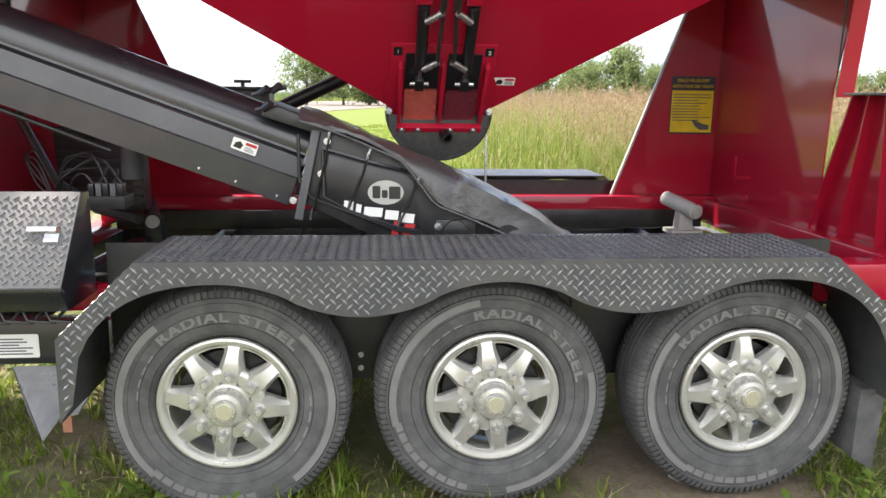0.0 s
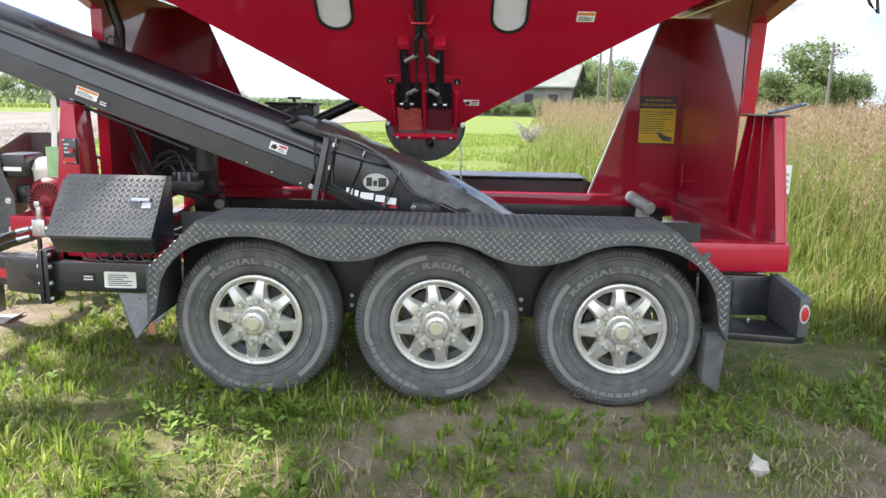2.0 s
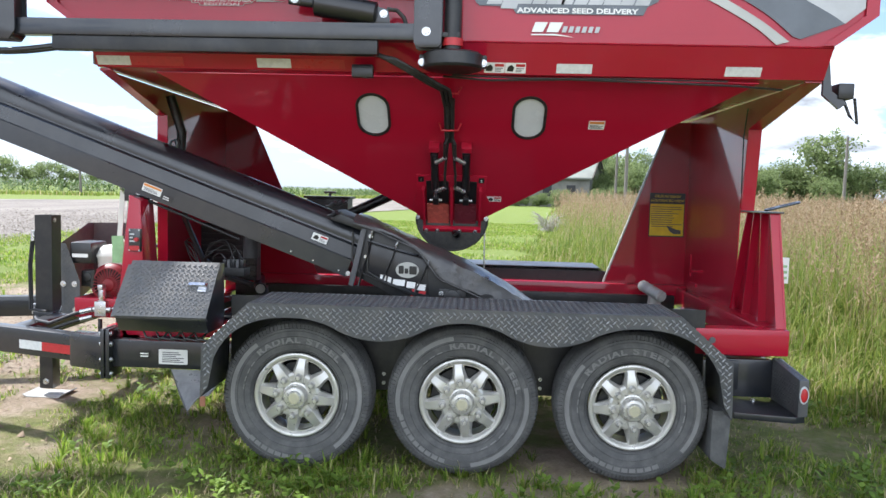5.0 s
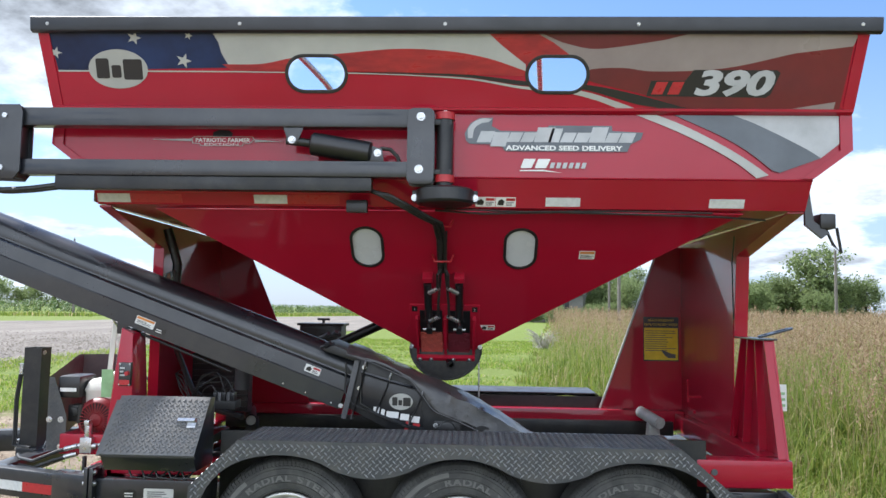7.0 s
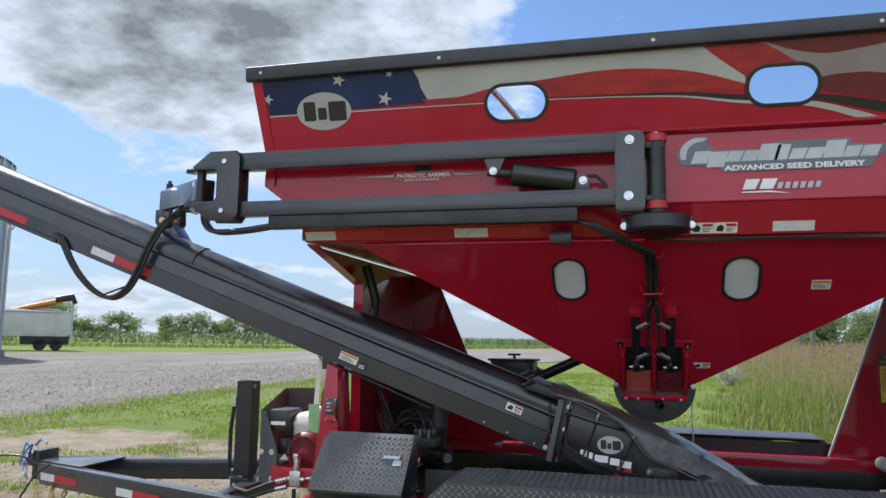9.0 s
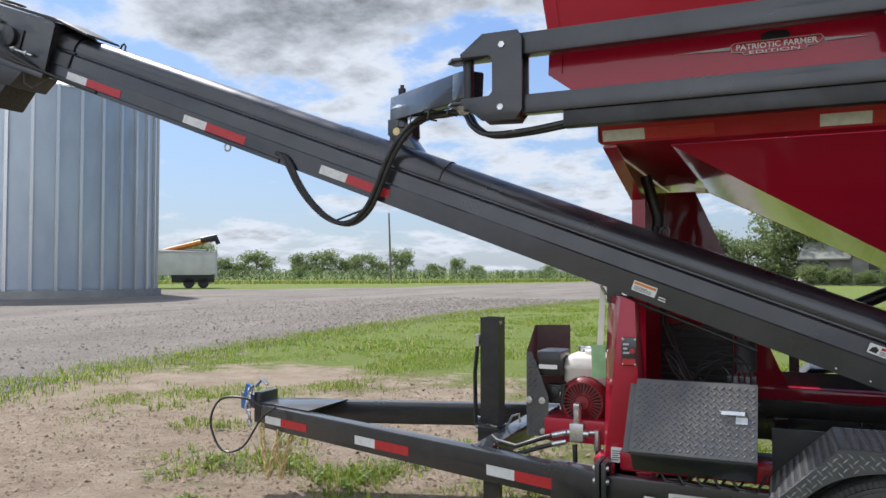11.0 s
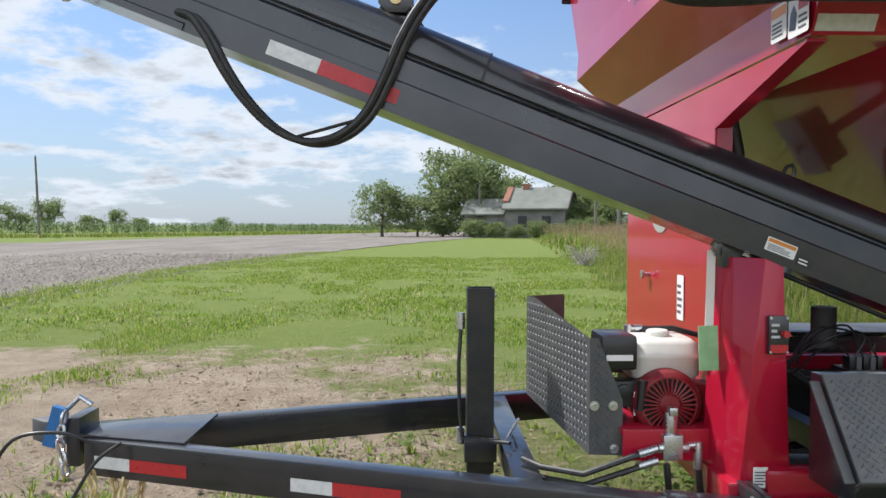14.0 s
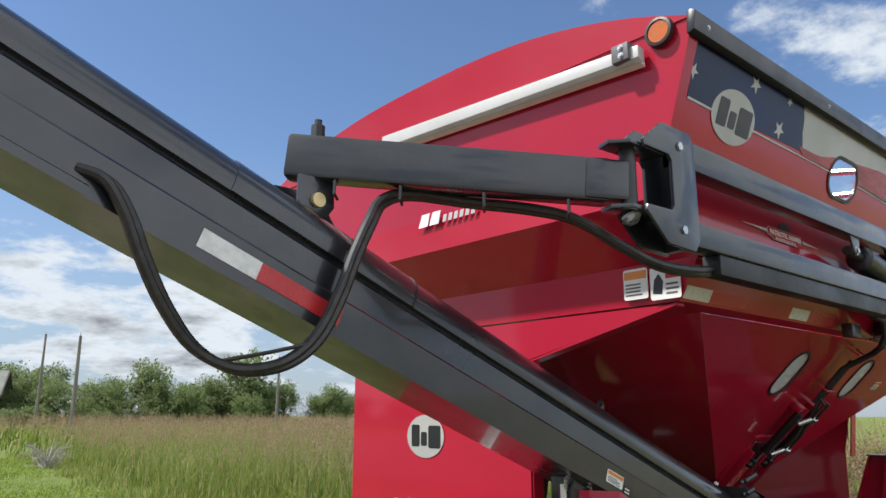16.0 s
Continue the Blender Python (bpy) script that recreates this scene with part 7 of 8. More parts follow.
# actuator between the bars
cy = part("actuator", Shape().sweep([(-0.775, -0.06, 2.362), (-0.765, -0.06, 2.361), (-0.475, -0.06, 2.315), (-0.465, -0.06, 2.314)], [0.045, 0.058, 0.058, 0.045], 22), INK, swing, "black cylinder actuator between the bars")
part("actuator_rod", Shape().cyl((-0.90, -0.06, 2.378), (-0.77, -0.06, 2.362), 0.022, 12), BLACK, cy)
part("actuator_lug", Shape().prism([(-0.915, 2.44), (-0.81, 2.44), (-0.845, 2.355), (-0.885, 2.355)], "y", -0.085, -0.075), CHARCOAL, cy, bevel=0.002)
part("actuator_lug", Shape().prism([(-0.475, 2.35), (-0.41, 2.335), (-0.40, 2.268), (-0.475, 2.268)], "y", -0.085, -0.075), CHARCOAL, cy, bevel=0.002)
bolt((-0.868, -0.086, 2.376), (0, -1, 0), 0.013, cy)
bolt((-0.432, -0.086, 2.312), (0, -1, 0), 0.013, cy)
part("actuator_hose", Shape().sweep([(-0.42, -0.065, 2.34), (-0.37, -0.06, 2.335), (-0.335, -0.06, 2.30), (-0.325, -0.06, 2.27)], 0.010, 8), RUBBER, cy)
# C-shaped clevis at the free end
CP = [(-2.27, 2.545), (-2.43, 2.545), (-2.535, 2.465), (-2.53, 2.448), (-2.40, 2.448), (-2.385, 2.43), (-2.385, 2.29), (-2.40, 2.272), (-2.53, 2.268), (-2.535, 2.25), (-2.43, 2.165), (-2.28, 2.160), (-2.25, 2.20), (-2.25, 2.51)]
for y in (-0.108, -0.012):
    part("clevis_plate", Shape().plate(CP, [], 0.012, wall(y + 0.006)), CHARCOAL, swing, bevel=0.003)
for z in (2.452, 2.256):
    part("clevis_web", Shape().prism([(-2.40, -0.10), (-2.40, -0.01), (-2.60, 0.0), (-2.62, -0.05), (-2.58, -0.10)], "z", z - 0.006, z + 0.006), CHARCOAL, swing, bevel=0.002)
part("clevis_web", Shape().box(-2.30, -2.27, -0.10, -0.012, 2.17, 2.54), BLACK, swing)
part("clevis_pin", Shape().cyl((-2.52, -0.045, 2.225), (-2.52, -0.045, 2.475), 0.025, 16), BLACK, swing)
bolt((-2.54, -0.06, 2.235), (0, -0.5, -1), 0.020, swing)
# outer arm reaching to the conveyor
A0, A1 = Vector((-2.50, -0.03, 2.348)), Vector((-3.255, 0.675, 2.443))
outer = part("outer_arm", bar(A0.lerp(A1, 0.06), A1, 0.085, 0.135), CHARCOAL, tender, "charcoal box-steel outer arm holding the conveyor", bevel=0.012)
part("arm_knuckle", bar(A0, A0.lerp(A1, 0.13), 0.10, 0.125), CHARCOAL, outer, bevel=0.012)
part("grease_cap", Shape().lathe([(0.0, -0.004), (0.016, -0.004), (0.018, 0.004)], 16, pose(-2.545, -0.045, 2.34, 0, 0, -45)), GOLD, outer)
part("top_nut", Shape().cyl((-3.19, 0.615, 2.505), (-3.19, 0.615, 2.545), 0.022, 8).cyl((-3.19, 0.615, 2.545), (-3.19, 0.615, 2.565), 0.012, 8), BLACK, outer)
hangm = part("hanger", Shape().prism([(-3.265, 2.37), (-3.145, 2.37), (-3.14, 2.285), (-3.165, 2.250), (-3.235, 2.25), (-3.265, 2.285)], "y", 0.585, 0.600), CHARCOAL, outer, "U-shaped hanger with a pin", bevel=0.003)
part("hanger_side", Shape().prism([(-3.265, 2.37), (-3.145, 2.37), (-3.14, 2.285), (-3.165, 2.250), (-3.235, 2.25), (-3.265, 2.285)], "y", 0.735, 0.750), CHARCOAL, outer, bevel=0.003)
part("hanger_pin", Shape().cyl((-3.203, 0.570, 2.297), (-3.203, 0.765, 2.297), 0.022, 16), GOLD, outer)
part("saddle", Shape().prism([(-3.30, 2.19), (-3.25, 2.30), (-3.16, 2.29), (-3.05, 2.135), (-3.16, 2.14)], "y", 0.605, 0.735), CHARCOAL, conveyor, bevel=0.006)
# looped hoses under the arm
for k in range(2):
    o = 0.022 * k
    part("hydraulic_hose", Shape().sweep(spline([Vector(p) + Vector((o, 0.01 * k, -o * 0.3)) for p in [tuple(q) + () for q in (
        (-3.91, 0.43, 2.20), (-3.858, 0.405, 2.178), (-3.81, 0.405, 2.11), (-3.765, 0.415, 2.02), (-3.70, 0.435, 1.92), (-3.61, 0.46, 1.83), (-3.50, 0.46, 1.785), (-3.39, 0.43, 1.80), (-3.30, 0.415, 1.87), (-3.235, 0.41, 1.99), (-3.185, 0.415, 2.11), (-3.125, 0.43, 2.22), (-3.06, 0.46, 2.30), (-2.97, 0.44, 2.335), (-2.82, 0.33, 2.315), (-2.70, 0.20, 2.29), (-2.60, 0.10, 2.255), (-2.52, 0.0, 2.17), (-2.42, -0.06, 2.115), (-2.25, -0.07, 2.115), (-2.08, -0.05, 2.14))]]), 0.0135, 8), RUBBER, outer, "black looped hydraulic hose")
for t in (0.18, 0.42, 0.66, 0.85):
    c = A0.lerp(A1, t)
    d = Vector((0.55, 0.55, 0)) * 0.0
    part("hose_clip", Shape().sweep([c + Vector((0.012, 0.012, -0.06)), c + Vector((-0.03, -0.03, -0.075)), c + Vector((-0.035, -0.035, -0.115)), c + Vector((0.0, 0.0, -0.12))], 0.005, 6), BLACK, outer)
part("hose_wire", Shape().sweep([(-3.53, 0.465, 1.80), (-3.42, 0.43, 1.825), (-3.32, 0.41, 1.85)], 0.006, 6), RUBBER, outer)

# ---- raised writing on the tyres
def on_arc(mesh_word, r, start, sweep, flip=False):
    """Bends a word round the tyre's side: x becomes the angle."""
    xs = [v.co.x for v in mesh_word.vertices]
    lo, hi = min(xs), max(xs)
    for v in mesh_word.vertices:
        k = (v.co.x - lo) / (hi - lo)
        a = radians(start - sweep * k) if not flip else radians(start + sweep * k)
        rr = r + (v.co.y if not flip else -v.co.y)
        v.co = (rr * math.cos(a), -0.1225 - max(0.0, v.co.z) * 1.0, rr * math.sin(a))
    return mesh_word


def ring_bar(r0, r1, a0, a1, y):
    s = Shape()
    n = 14
    for k in range(n + 1):
        a = radians(a0 + (a1 - a0) * k / n)
        for r in (r0, r1):
            s.v.append((r * math.cos(a), y, r * math.sin(a)))
    s.f = [(2 * k, 2 * k + 1, 2 * k + 3, 2 * k + 2) for k in range(n)]
    return mesh_of("scuff_band", s)


words = [on_arc(glyphs("RADIAL", 0.044, 0.0015, 0, 1.15, 0.0016), 0.294, 141, 47), on_arc(glyphs("STEEL", 0.044, 0.0015, 0, 1.15, 0.0016), 0.294, 88, 40)]
band = ring_bar(0.322, 0.345, -44, 52, -0.1235)
bars = [ring_bar(0.312, 0.336, -68 - 7 * k, -73.5 - 7 * k, -0.1215) for k in range(9)]
small = [ring_bar(0.262, 0.268, -30 + 12 * k, -22 + 12 * k, -0.1195) for k in range(4)] + [ring_bar(0.275, 0.281, 150 + 9 * k, 156 + 9 * k, -0.120) for k in range(4)]
for word in words:
    word.materials.clear()
    word.materials.append(TYRE_BAND)
for (tyre, base), turn in zip(wheels, (0, 52, -8)):
    m = base @ Matrix.Translation((0, 0.135, 0)) @ pose(0, 0, 0, 0, -turn * 0, 0)
    for word in words:
        part("sidewall_lettering", word, None, tyre, "raised sidewall lettering", at=m)
    part("scuffed_ring", band, TYRE_BAND, tyre, at=m)
    part("scuffed_ring", band, TYRE_BAND, tyre, at=m @ pose(0, 0, 0, 0, 180, 0))
    for b in bars + small:
        part("sidewall_mark", b, TYRE_BAND, tyre, at=m)

# ---------------------------------------------------------------- grass
def lot_edge(y):
    return np.interp(y, [p[1] for p in LOT_NEAR], [p[0] for p in LOT_NEAR])


def meadow_edge(y):
    """Where the mown lawn gives way to tall grass."""
    return np.interp(y, [-6, -1, 1.5, 5, 9, 13, 17, 27, 100, 160], [4.4, 3.3, 2.55, 2.25, 1.7, 1.05, 1.6, 3.0, 11.0, 22.0])


def on_lawn(p, margin=0.0):
    edge = meadow_edge(p[:, 1]) + 0.35 * np.sin(p[:, 1] * 1.9) + margin
    return p[(p[:, 0] < edge) & (p[:, 0] > lot_edge(p[:, 1]) - 0.2)]


def bare(p):
    """Less grass on the sandy soil by the tongue and where the wheels rolled."""
    r = np.random.default_rng(5)
    soil = np.clip((-2.6 - p[:, 0]) / 1.6, 0, 1) * np.clip((10.0 - p[:, 1]) / 5.0, 0, 1)
    soil = np.maximum(soil, np.clip((p[:, 0] + 0.6) / 3.0, 0.0, 0.08) * np.clip((0.1 - p[:, 1]) / 0.5, 0, 1))
    n = np.array([noise.noise((x * 0.55, y * 0.55, 7.7)) + 0.6 * noise.noise((x * 1.6, y * 1.6, 3.1)) for x, y, _ in p])
    wheel_rut = (p[:, 1] > -0.06) & (p[:, 1] < 0.32) & (p[:, 0] > 0.10) & (p[:, 0] < 1.2)
    jack_spot = np.hypot(p[:, 0] + 2.80, p[:, 1] - 1.10) < 0.30
    keep = ~jack_spot & (n > -0.25 + soil * 0.68 + r.uniform(-0.2, 0.2, len(p))) & ~(wheel_rut & (r.uniform(0, 1, len(p)) < 0.93))
    return p[keep]


def lawn(name, n, x0, x1, y0, y1, h, w, freq, cut, seed, material=GRASS, label="", lean=0.7):
    p = bare(on_lawn(clumped(n, x0, x1, y0, y1, freq, cut, seed)))
    r = np.random.default_rng(seed + 50)
    tall = np.array([0.75 + 0.6 * noise.noise((x * 1.3, y * 1.3, 4.0)) for x, y, _ in p]).clip(0.35, 1.5)
    hs = h * tall * r.uniform(0.5, 1.35, len(p))
    v, f = cards(p, hs, w * r.uniform(0.6, 1.3, len(p)), lean, 0.7, seed)
    return tagged(new(name, raw_mesh(name, v, f, material)), label, "grass", kind="stuff")


lawn("lawn_grass", 130000, -7.0, 3.6, -2.6, 1.6, 0.044, 0.0055, 1.3, -0.24, 11, label="short uneven green lawn grass with dry blades")
lawn("lawn_grass", 90000, -11.0, 3.0, 1.6, 9.0, 0.075, 0.010, 0.8, -0.2, 12, label="short uneven green lawn grass with dry blades")
lawn("lawn_grass", 95000, -12.0, 4.0, 9.0, 34.0, 0.09, 0.024, 0.5, -0.2, 13, label="short uneven green lawn grass with dry blades")
lawn("dry_grass", 28000, -7.0, 3.0, -2.4, 2.0, 0.05, 0.006, 1.5, 0.05, 14, STRAW, "flattened dry straw-coloured grass in the lawn", 1.6)


def tufts(n, x0, x1, y0, y1, h, seed):
    """Tufts of arching blades, each fanning out from one root."""
    r = np.random.default_rng(seed)
    p = bare(on_lawn(clumped(n, x0, x1, y0, y1, 1.5, -0.05, seed)))
    size = h * np.exp(r.normal(0, 0.30, len(p)))
    per = 13
    o = np.repeat(p, per, 0)
    hh = np.repeat(size, per) * r.uniform(0.5, 1.15, len(o))
    a = r.uniform(0, 2 * np.pi, len(o))
    d = np.stack([np.cos(a), np.sin(a), np.zeros(len(o))], 1)
    side = np.stack([-np.sin(a), np.cos(a), np.zeros(len(o))], 1) * (r.uniform(0.0022, 0.0048, len(o)))[:, None]
    up = np.zeros_like(o)
    up[:, 2] = hh
    out = (np.abs(r.normal(0, 0.60, len(o))) + 0.12) * hh
    base = o + d * r.uniform(0, 0.022, len(o))[:, None]
    mid = base + up * 0.62 + d * (out * 0.35)[:, None]
    tip = base + up * r.uniform(0.72, 1.0, len(o))[:, None] + d * out[:, None]
    v = np.stack([base - side, base + side, mid - side * 0.9, mid + side * 0.9, tip], 1).reshape(-1, 3)
    k = np.arange(len(o))[:, None] * 5
    f = np.concatenate([k + [0, 1, 3], k + [0, 3, 2], k + [2, 3, 4]], 1).reshape(-1, 3)
    return tagged(new("grass_tuft", raw_mesh("grass_tuft", v, f, GRASS)), "arching tufts of fresh green grass in the lawn", "grass", kind="stuff")


tufts(6200, -6.0, 3.2, -2.4, 2.0, 0.072, 15)
tufts(1200, -8.0, 2.6, 2.0, 7.0, 0.075, 16)


def weeds(n, seed):
    """Broad-leaved weeds: flat rosettes of oval leaves."""
    r = np.random.default_rng(seed)
    p = bare(on_lawn(clumped(n, -6.5, 3.2, -2.4, 3.5, 0.9, 0.12, seed)))
    v, f = [], []
    for x, y, z in p:
        for k in range(r.integers(4, 8)):
            a, le, wi, up = r.uniform(0, 6.28), r.uniform(0.025, 0.060), r.uniform(0.008, 0.018), r.uniform(0.15, 0.9)
            d, s = np.array((math.cos(a), math.sin(a), up)), np.array((-math.sin(a), math.cos(a), 0))
            o = np.array((x, y, 0.01 + r.uniform(0, 0.05)))
            b = len(v)
            v += [o, o + d * le * 0.5 + s * wi, o + d * le * 0.5 - s * wi, o + d * le - (0, 0, le * 0.2)]
            f += [(b, b + 1, b + 2), (b + 1, b + 3, b + 2)]
    return tagged(new("lawn_weed", raw_mesh("lawn_weed", v, f, WEED)), "broad-leaved weeds growing flat in the lawn", "weeds", kind="stuff")


weeds(2600, 21)


def meadow(name, n, x0, x1, y0, y1, h, w, seed, power=1.0):
    r = np.random.default_rng(seed)
    p = clumped(n, x0, x1, y0, y1, 0.7, -0.35, seed, power)
    edge = meadow_edge(p[:, 1]) + 0.35 * np.sin(p[:, 1] * 1.9)
    p = p[p[:, 0] > edge]
    rise = np.clip((p[:, 0] - meadow_edge(p[:, 1])) / 1.6, 0.25, 1.0)
    hs = h * rise * r.uniform(0.55, 1.15, len(p))
    v, f = cards(p, hs, w * r.uniform(0.6, 1.3, len(p)), 0.62, 1.3, seed)
    return tagged(new(name, raw_mesh(name, v, f, TALL)), "tall unmown meadow grass beside the trailer", "tall grass", kind="stuff")


meadow("tall_grass", 62000, 2.2, 7.0, -2.0, 9.0, 1.05, 0.011, 31)
meadow("tall_grass", 85000, 1.0, 22.0, 7.0, 36.0, 1.05, 0.017, 32, 1.5)
meadow("tall_grass", 26000, 2.0, 75.0, 34.0, 110.0, 1.2, 0.10, 33)


def seed_heads(n, x0, x1, y0, y1, h, size, seed, power=1.0):
    """Thin stems, each with a feathery head of small spikelets."""
    r = np.random.default_rng(seed)
    p = clumped(n, x0, x1, y0, y1, 0.35, -0.15, seed, power)
    p = p[p[:, 0] > meadow_edge(p[:, 1]) + 0.5]
    v, f = [], []
    for x, y, z in p:
        hh, a, lean = h * r.uniform(0.60, 1.10), r.uniform(0, 6.28), r.uniform(0.02, 0.22)
        tip = np.array((x + lean * math.cos(a), y + lean * math.sin(a), hh))
        root = np.array((x, y, hh - 0.45))
        s = np.array((0.0014, 0.0007, 0)) * (size / 0.05)
        b = len(v)
        v += [root - s, root + s, tip]
        f.append((b, b + 1, b + 2))
        d = (tip - root) / np.linalg.norm(tip - root)
        for k in range(9):
            o = tip - d * size * (3.2 * k / 9) + r.normal(0, size * 0.10, 3)
            q = r.normal(0, 1, 3) * size * 0.30 + np.array((0, 0, size * 0.35))
            w = np.cross(d, r.normal(0, 1, 3))
            w = w / (np.linalg.norm(w) + 1e-6) * size * 0.14
            b = len(v)
            v += [o - w, o + w, o + q]
            f.append((b, b + 1, b + 2))
    return tagged(new("grass_seed_head", raw_mesh("grass_seed_head", v, f, SEED)), "pinkish tan seed heads above the tall grass", "seed heads", kind="stuff")


seed_heads(6500, 2.6, 7.5, -0.5, 9.0, 1.34, 0.055, 41)
seed_heads(14000, 2.0, 22.0, 7.0, 34.0, 1.50, 0.065, 42, 1.4)
seed_heads(8000, 3.0, 70.0, 32.0, 105.0, 1.7, 0.16, 43)


def road_fringe():
    """Ragged tufts that break the edge between lawn and gravel."""
    r = np.random.default_rng(71)
    y = -6 + 46 * r.uniform(0, 1, 5200) ** 1.3
    x = lot_edge(y) + r.normal(0.1, 0.45, len(y)) + 0.5 * np.array([noise.noise((0.0, b * 0.6, 3.0)) for b in y])
    p = np.stack([x, y, np.zeros(len(y)) + 0.005], 1)
    near = np.repeat(p, 5, 0) + np.concatenate([r.normal(0, 0.06, (len(p) * 5, 2)), np.zeros((len(p) * 5, 1))], 1)
    v, f = cards(near, r.uniform(0.03, 0.12, len(near)), r.uniform(0.006, 0.016, len(near)), 0.5, 0.7, 72)
    return raw_mesh("verge_tuft", v, f, GRASS)


tagged(new("verge_tuft", road_fringe()), "ragged grass tufts along the gravel edge", "grass", kind="stuff")


def loose_stones():
    """Loose gravel and clods, each a small uneven four-sided lump."""
    r = np.random.default_rng(73)
    n = 16000
    y = -3 + 40 * r.uniform(0, 1, n) ** 1.6
    x = lot_edge(y) + 0.8 - np.abs(r.normal(0, 6.0, n))
    s = (0.010 + 0.028 * r.uniform(0, 1, n) ** 3 + 0.0012 * y.clip(0))[:, None, None]
    shape_ = np.array([(1, 0, 0), (-0.5, 0.8, 0), (-0.5, -0.8, 0), (0.1, 0, 0.75)])[None] + r.normal(0, 0.2, (n, 4, 3))
    v = (np.stack([x, y, np.zeros(n) + 0.008], 1)[:, None] + shape_ * s).reshape(-1, 3)
    k = np.arange(n)[:, None] * 4
    f = np.concatenate([k + [0, 1, 3], k + [1, 2, 3], k + [2, 0, 3]], 1).reshape(-1, 3)
    return raw_mesh("loose_gravel", v, f, PEBBLE)


tagged(new("loose_gravel", loose_stones()), "loose pale gravel stones on the yard", "gravel", kind="stuff")


def clods():
    r = np.random.default_rng(74)
    n = 14000
    p = clumped(n, -9.5, -2.3, -2.2, 7.0, 0.5, -0.2, 75)
    s = (0.006 + 0.022 * r.uniform(0, 1, n) ** 3)[:, None, None]
    shape_ = np.array([(1, 0, 0), (-0.5, 0.8, 0), (-0.5, -0.8, 0), (0.1, 0, 0.6)])[None] + r.normal(0, 0.25, (n, 4, 3))
    p[:, 2] = 0.0
    v = (p[:, None] + shape_ * s).reshape(-1, 3)
    k = np.arange(n)[:, None] * 4
    f = np.concatenate([k + [0, 1, 3], k + [1, 2, 3], k + [2, 0, 3]], 1).reshape(-1, 3)
    return raw_mesh("soil_clod", v, f, CLOD)


tagged(new("soil_clod", clods()), "dry crumbs of sandy soil by the tongue", "soil", kind="stuff")


# ---------------------------------------------------------------- corn, trees, far buildings
def corn_field():
    r = np.random.default_rng(61)
    line = [(-150, 30), (-100, 62), (-72, 76), (-50, 92), (-38, 118), (-24, 160), (-8, 205), (12, 262), (40, 330)]
    v, f = [], []
    for row in range(10):
        for (x0, y0), (x1, y1) in zip(line, line[1:]):
            le = math.hypot(x1 - x0, y1 - y0)
            nx, ny = -(y1 - y0) / le, (x1 - x0) / le
            for k in range(int(le / (0.30 + 0.10 * row))):
                u = r.uniform()
                x, y = x0 + (x1 - x0) * u + nx * row * 0.8, y0 + (y1 - y0) * u + ny * row * 0.8
                h = 2.25 * r.uniform(0.88, 1.12)
                for j in range(7):
                    a, z = r.uniform(0, 6.28), h * (0.25 + 0.75 * j / 7)
                    d = np.array((math.cos(a), math.sin(a), 0))
                    s = np.array((-math.sin(a), math.cos(a), 0)) * 0.07
                    o = np.array((x, y, z * 0.8))
                    b = len(v)
                    v += [o - s, o + s, o + d * 0.45 + (0, 0, 0.32)]
                    f.append((b, b + 1, b + 2))
    return raw_mesh("corn_field", v, f, CORN)


tagged(new("corn_field", corn_field()), "long field of green corn along the road", "corn", kind="stuff")


def rough_verge():
    r = np.random.default_rng(64)
    line = [(-140, 32), (-100, 60), (-72, 74), (-49, 90), (-37, 116), (-23, 158), (-7, 203)]
    pts = []
    for (x0, y0), (x1, y1) in zip(line, line[1:]):
        le = math.hypot(x1 - x0, y1 - y0)
        nx, ny = (y1 - y0) / le, -(x1 - x0) / le
        n = int(le * 60)
        u, d = r.uniform(0, 1, n), r.uniform(0, 1, n) ** 1.5 * 9.0
        pts.append(np.stack([x0 + (x1 - x0) * u + nx * d, y0 + (y1 - y0) * u + ny * d, np.zeros(n) + 0.03], 1))
    p = np.concatenate(pts)
    v, f = cards(p, r.uniform(0.25, 0.7, len(p)), r.uniform(0.06, 0.16, len(p)), 0.3, 0.7, 65)
    return raw_mesh("verge_grass", v, f, TALL)


tagged(new("verge_grass", rough_verge()), "rough grass verge between gravel and corn", "grass", kind="stuff")


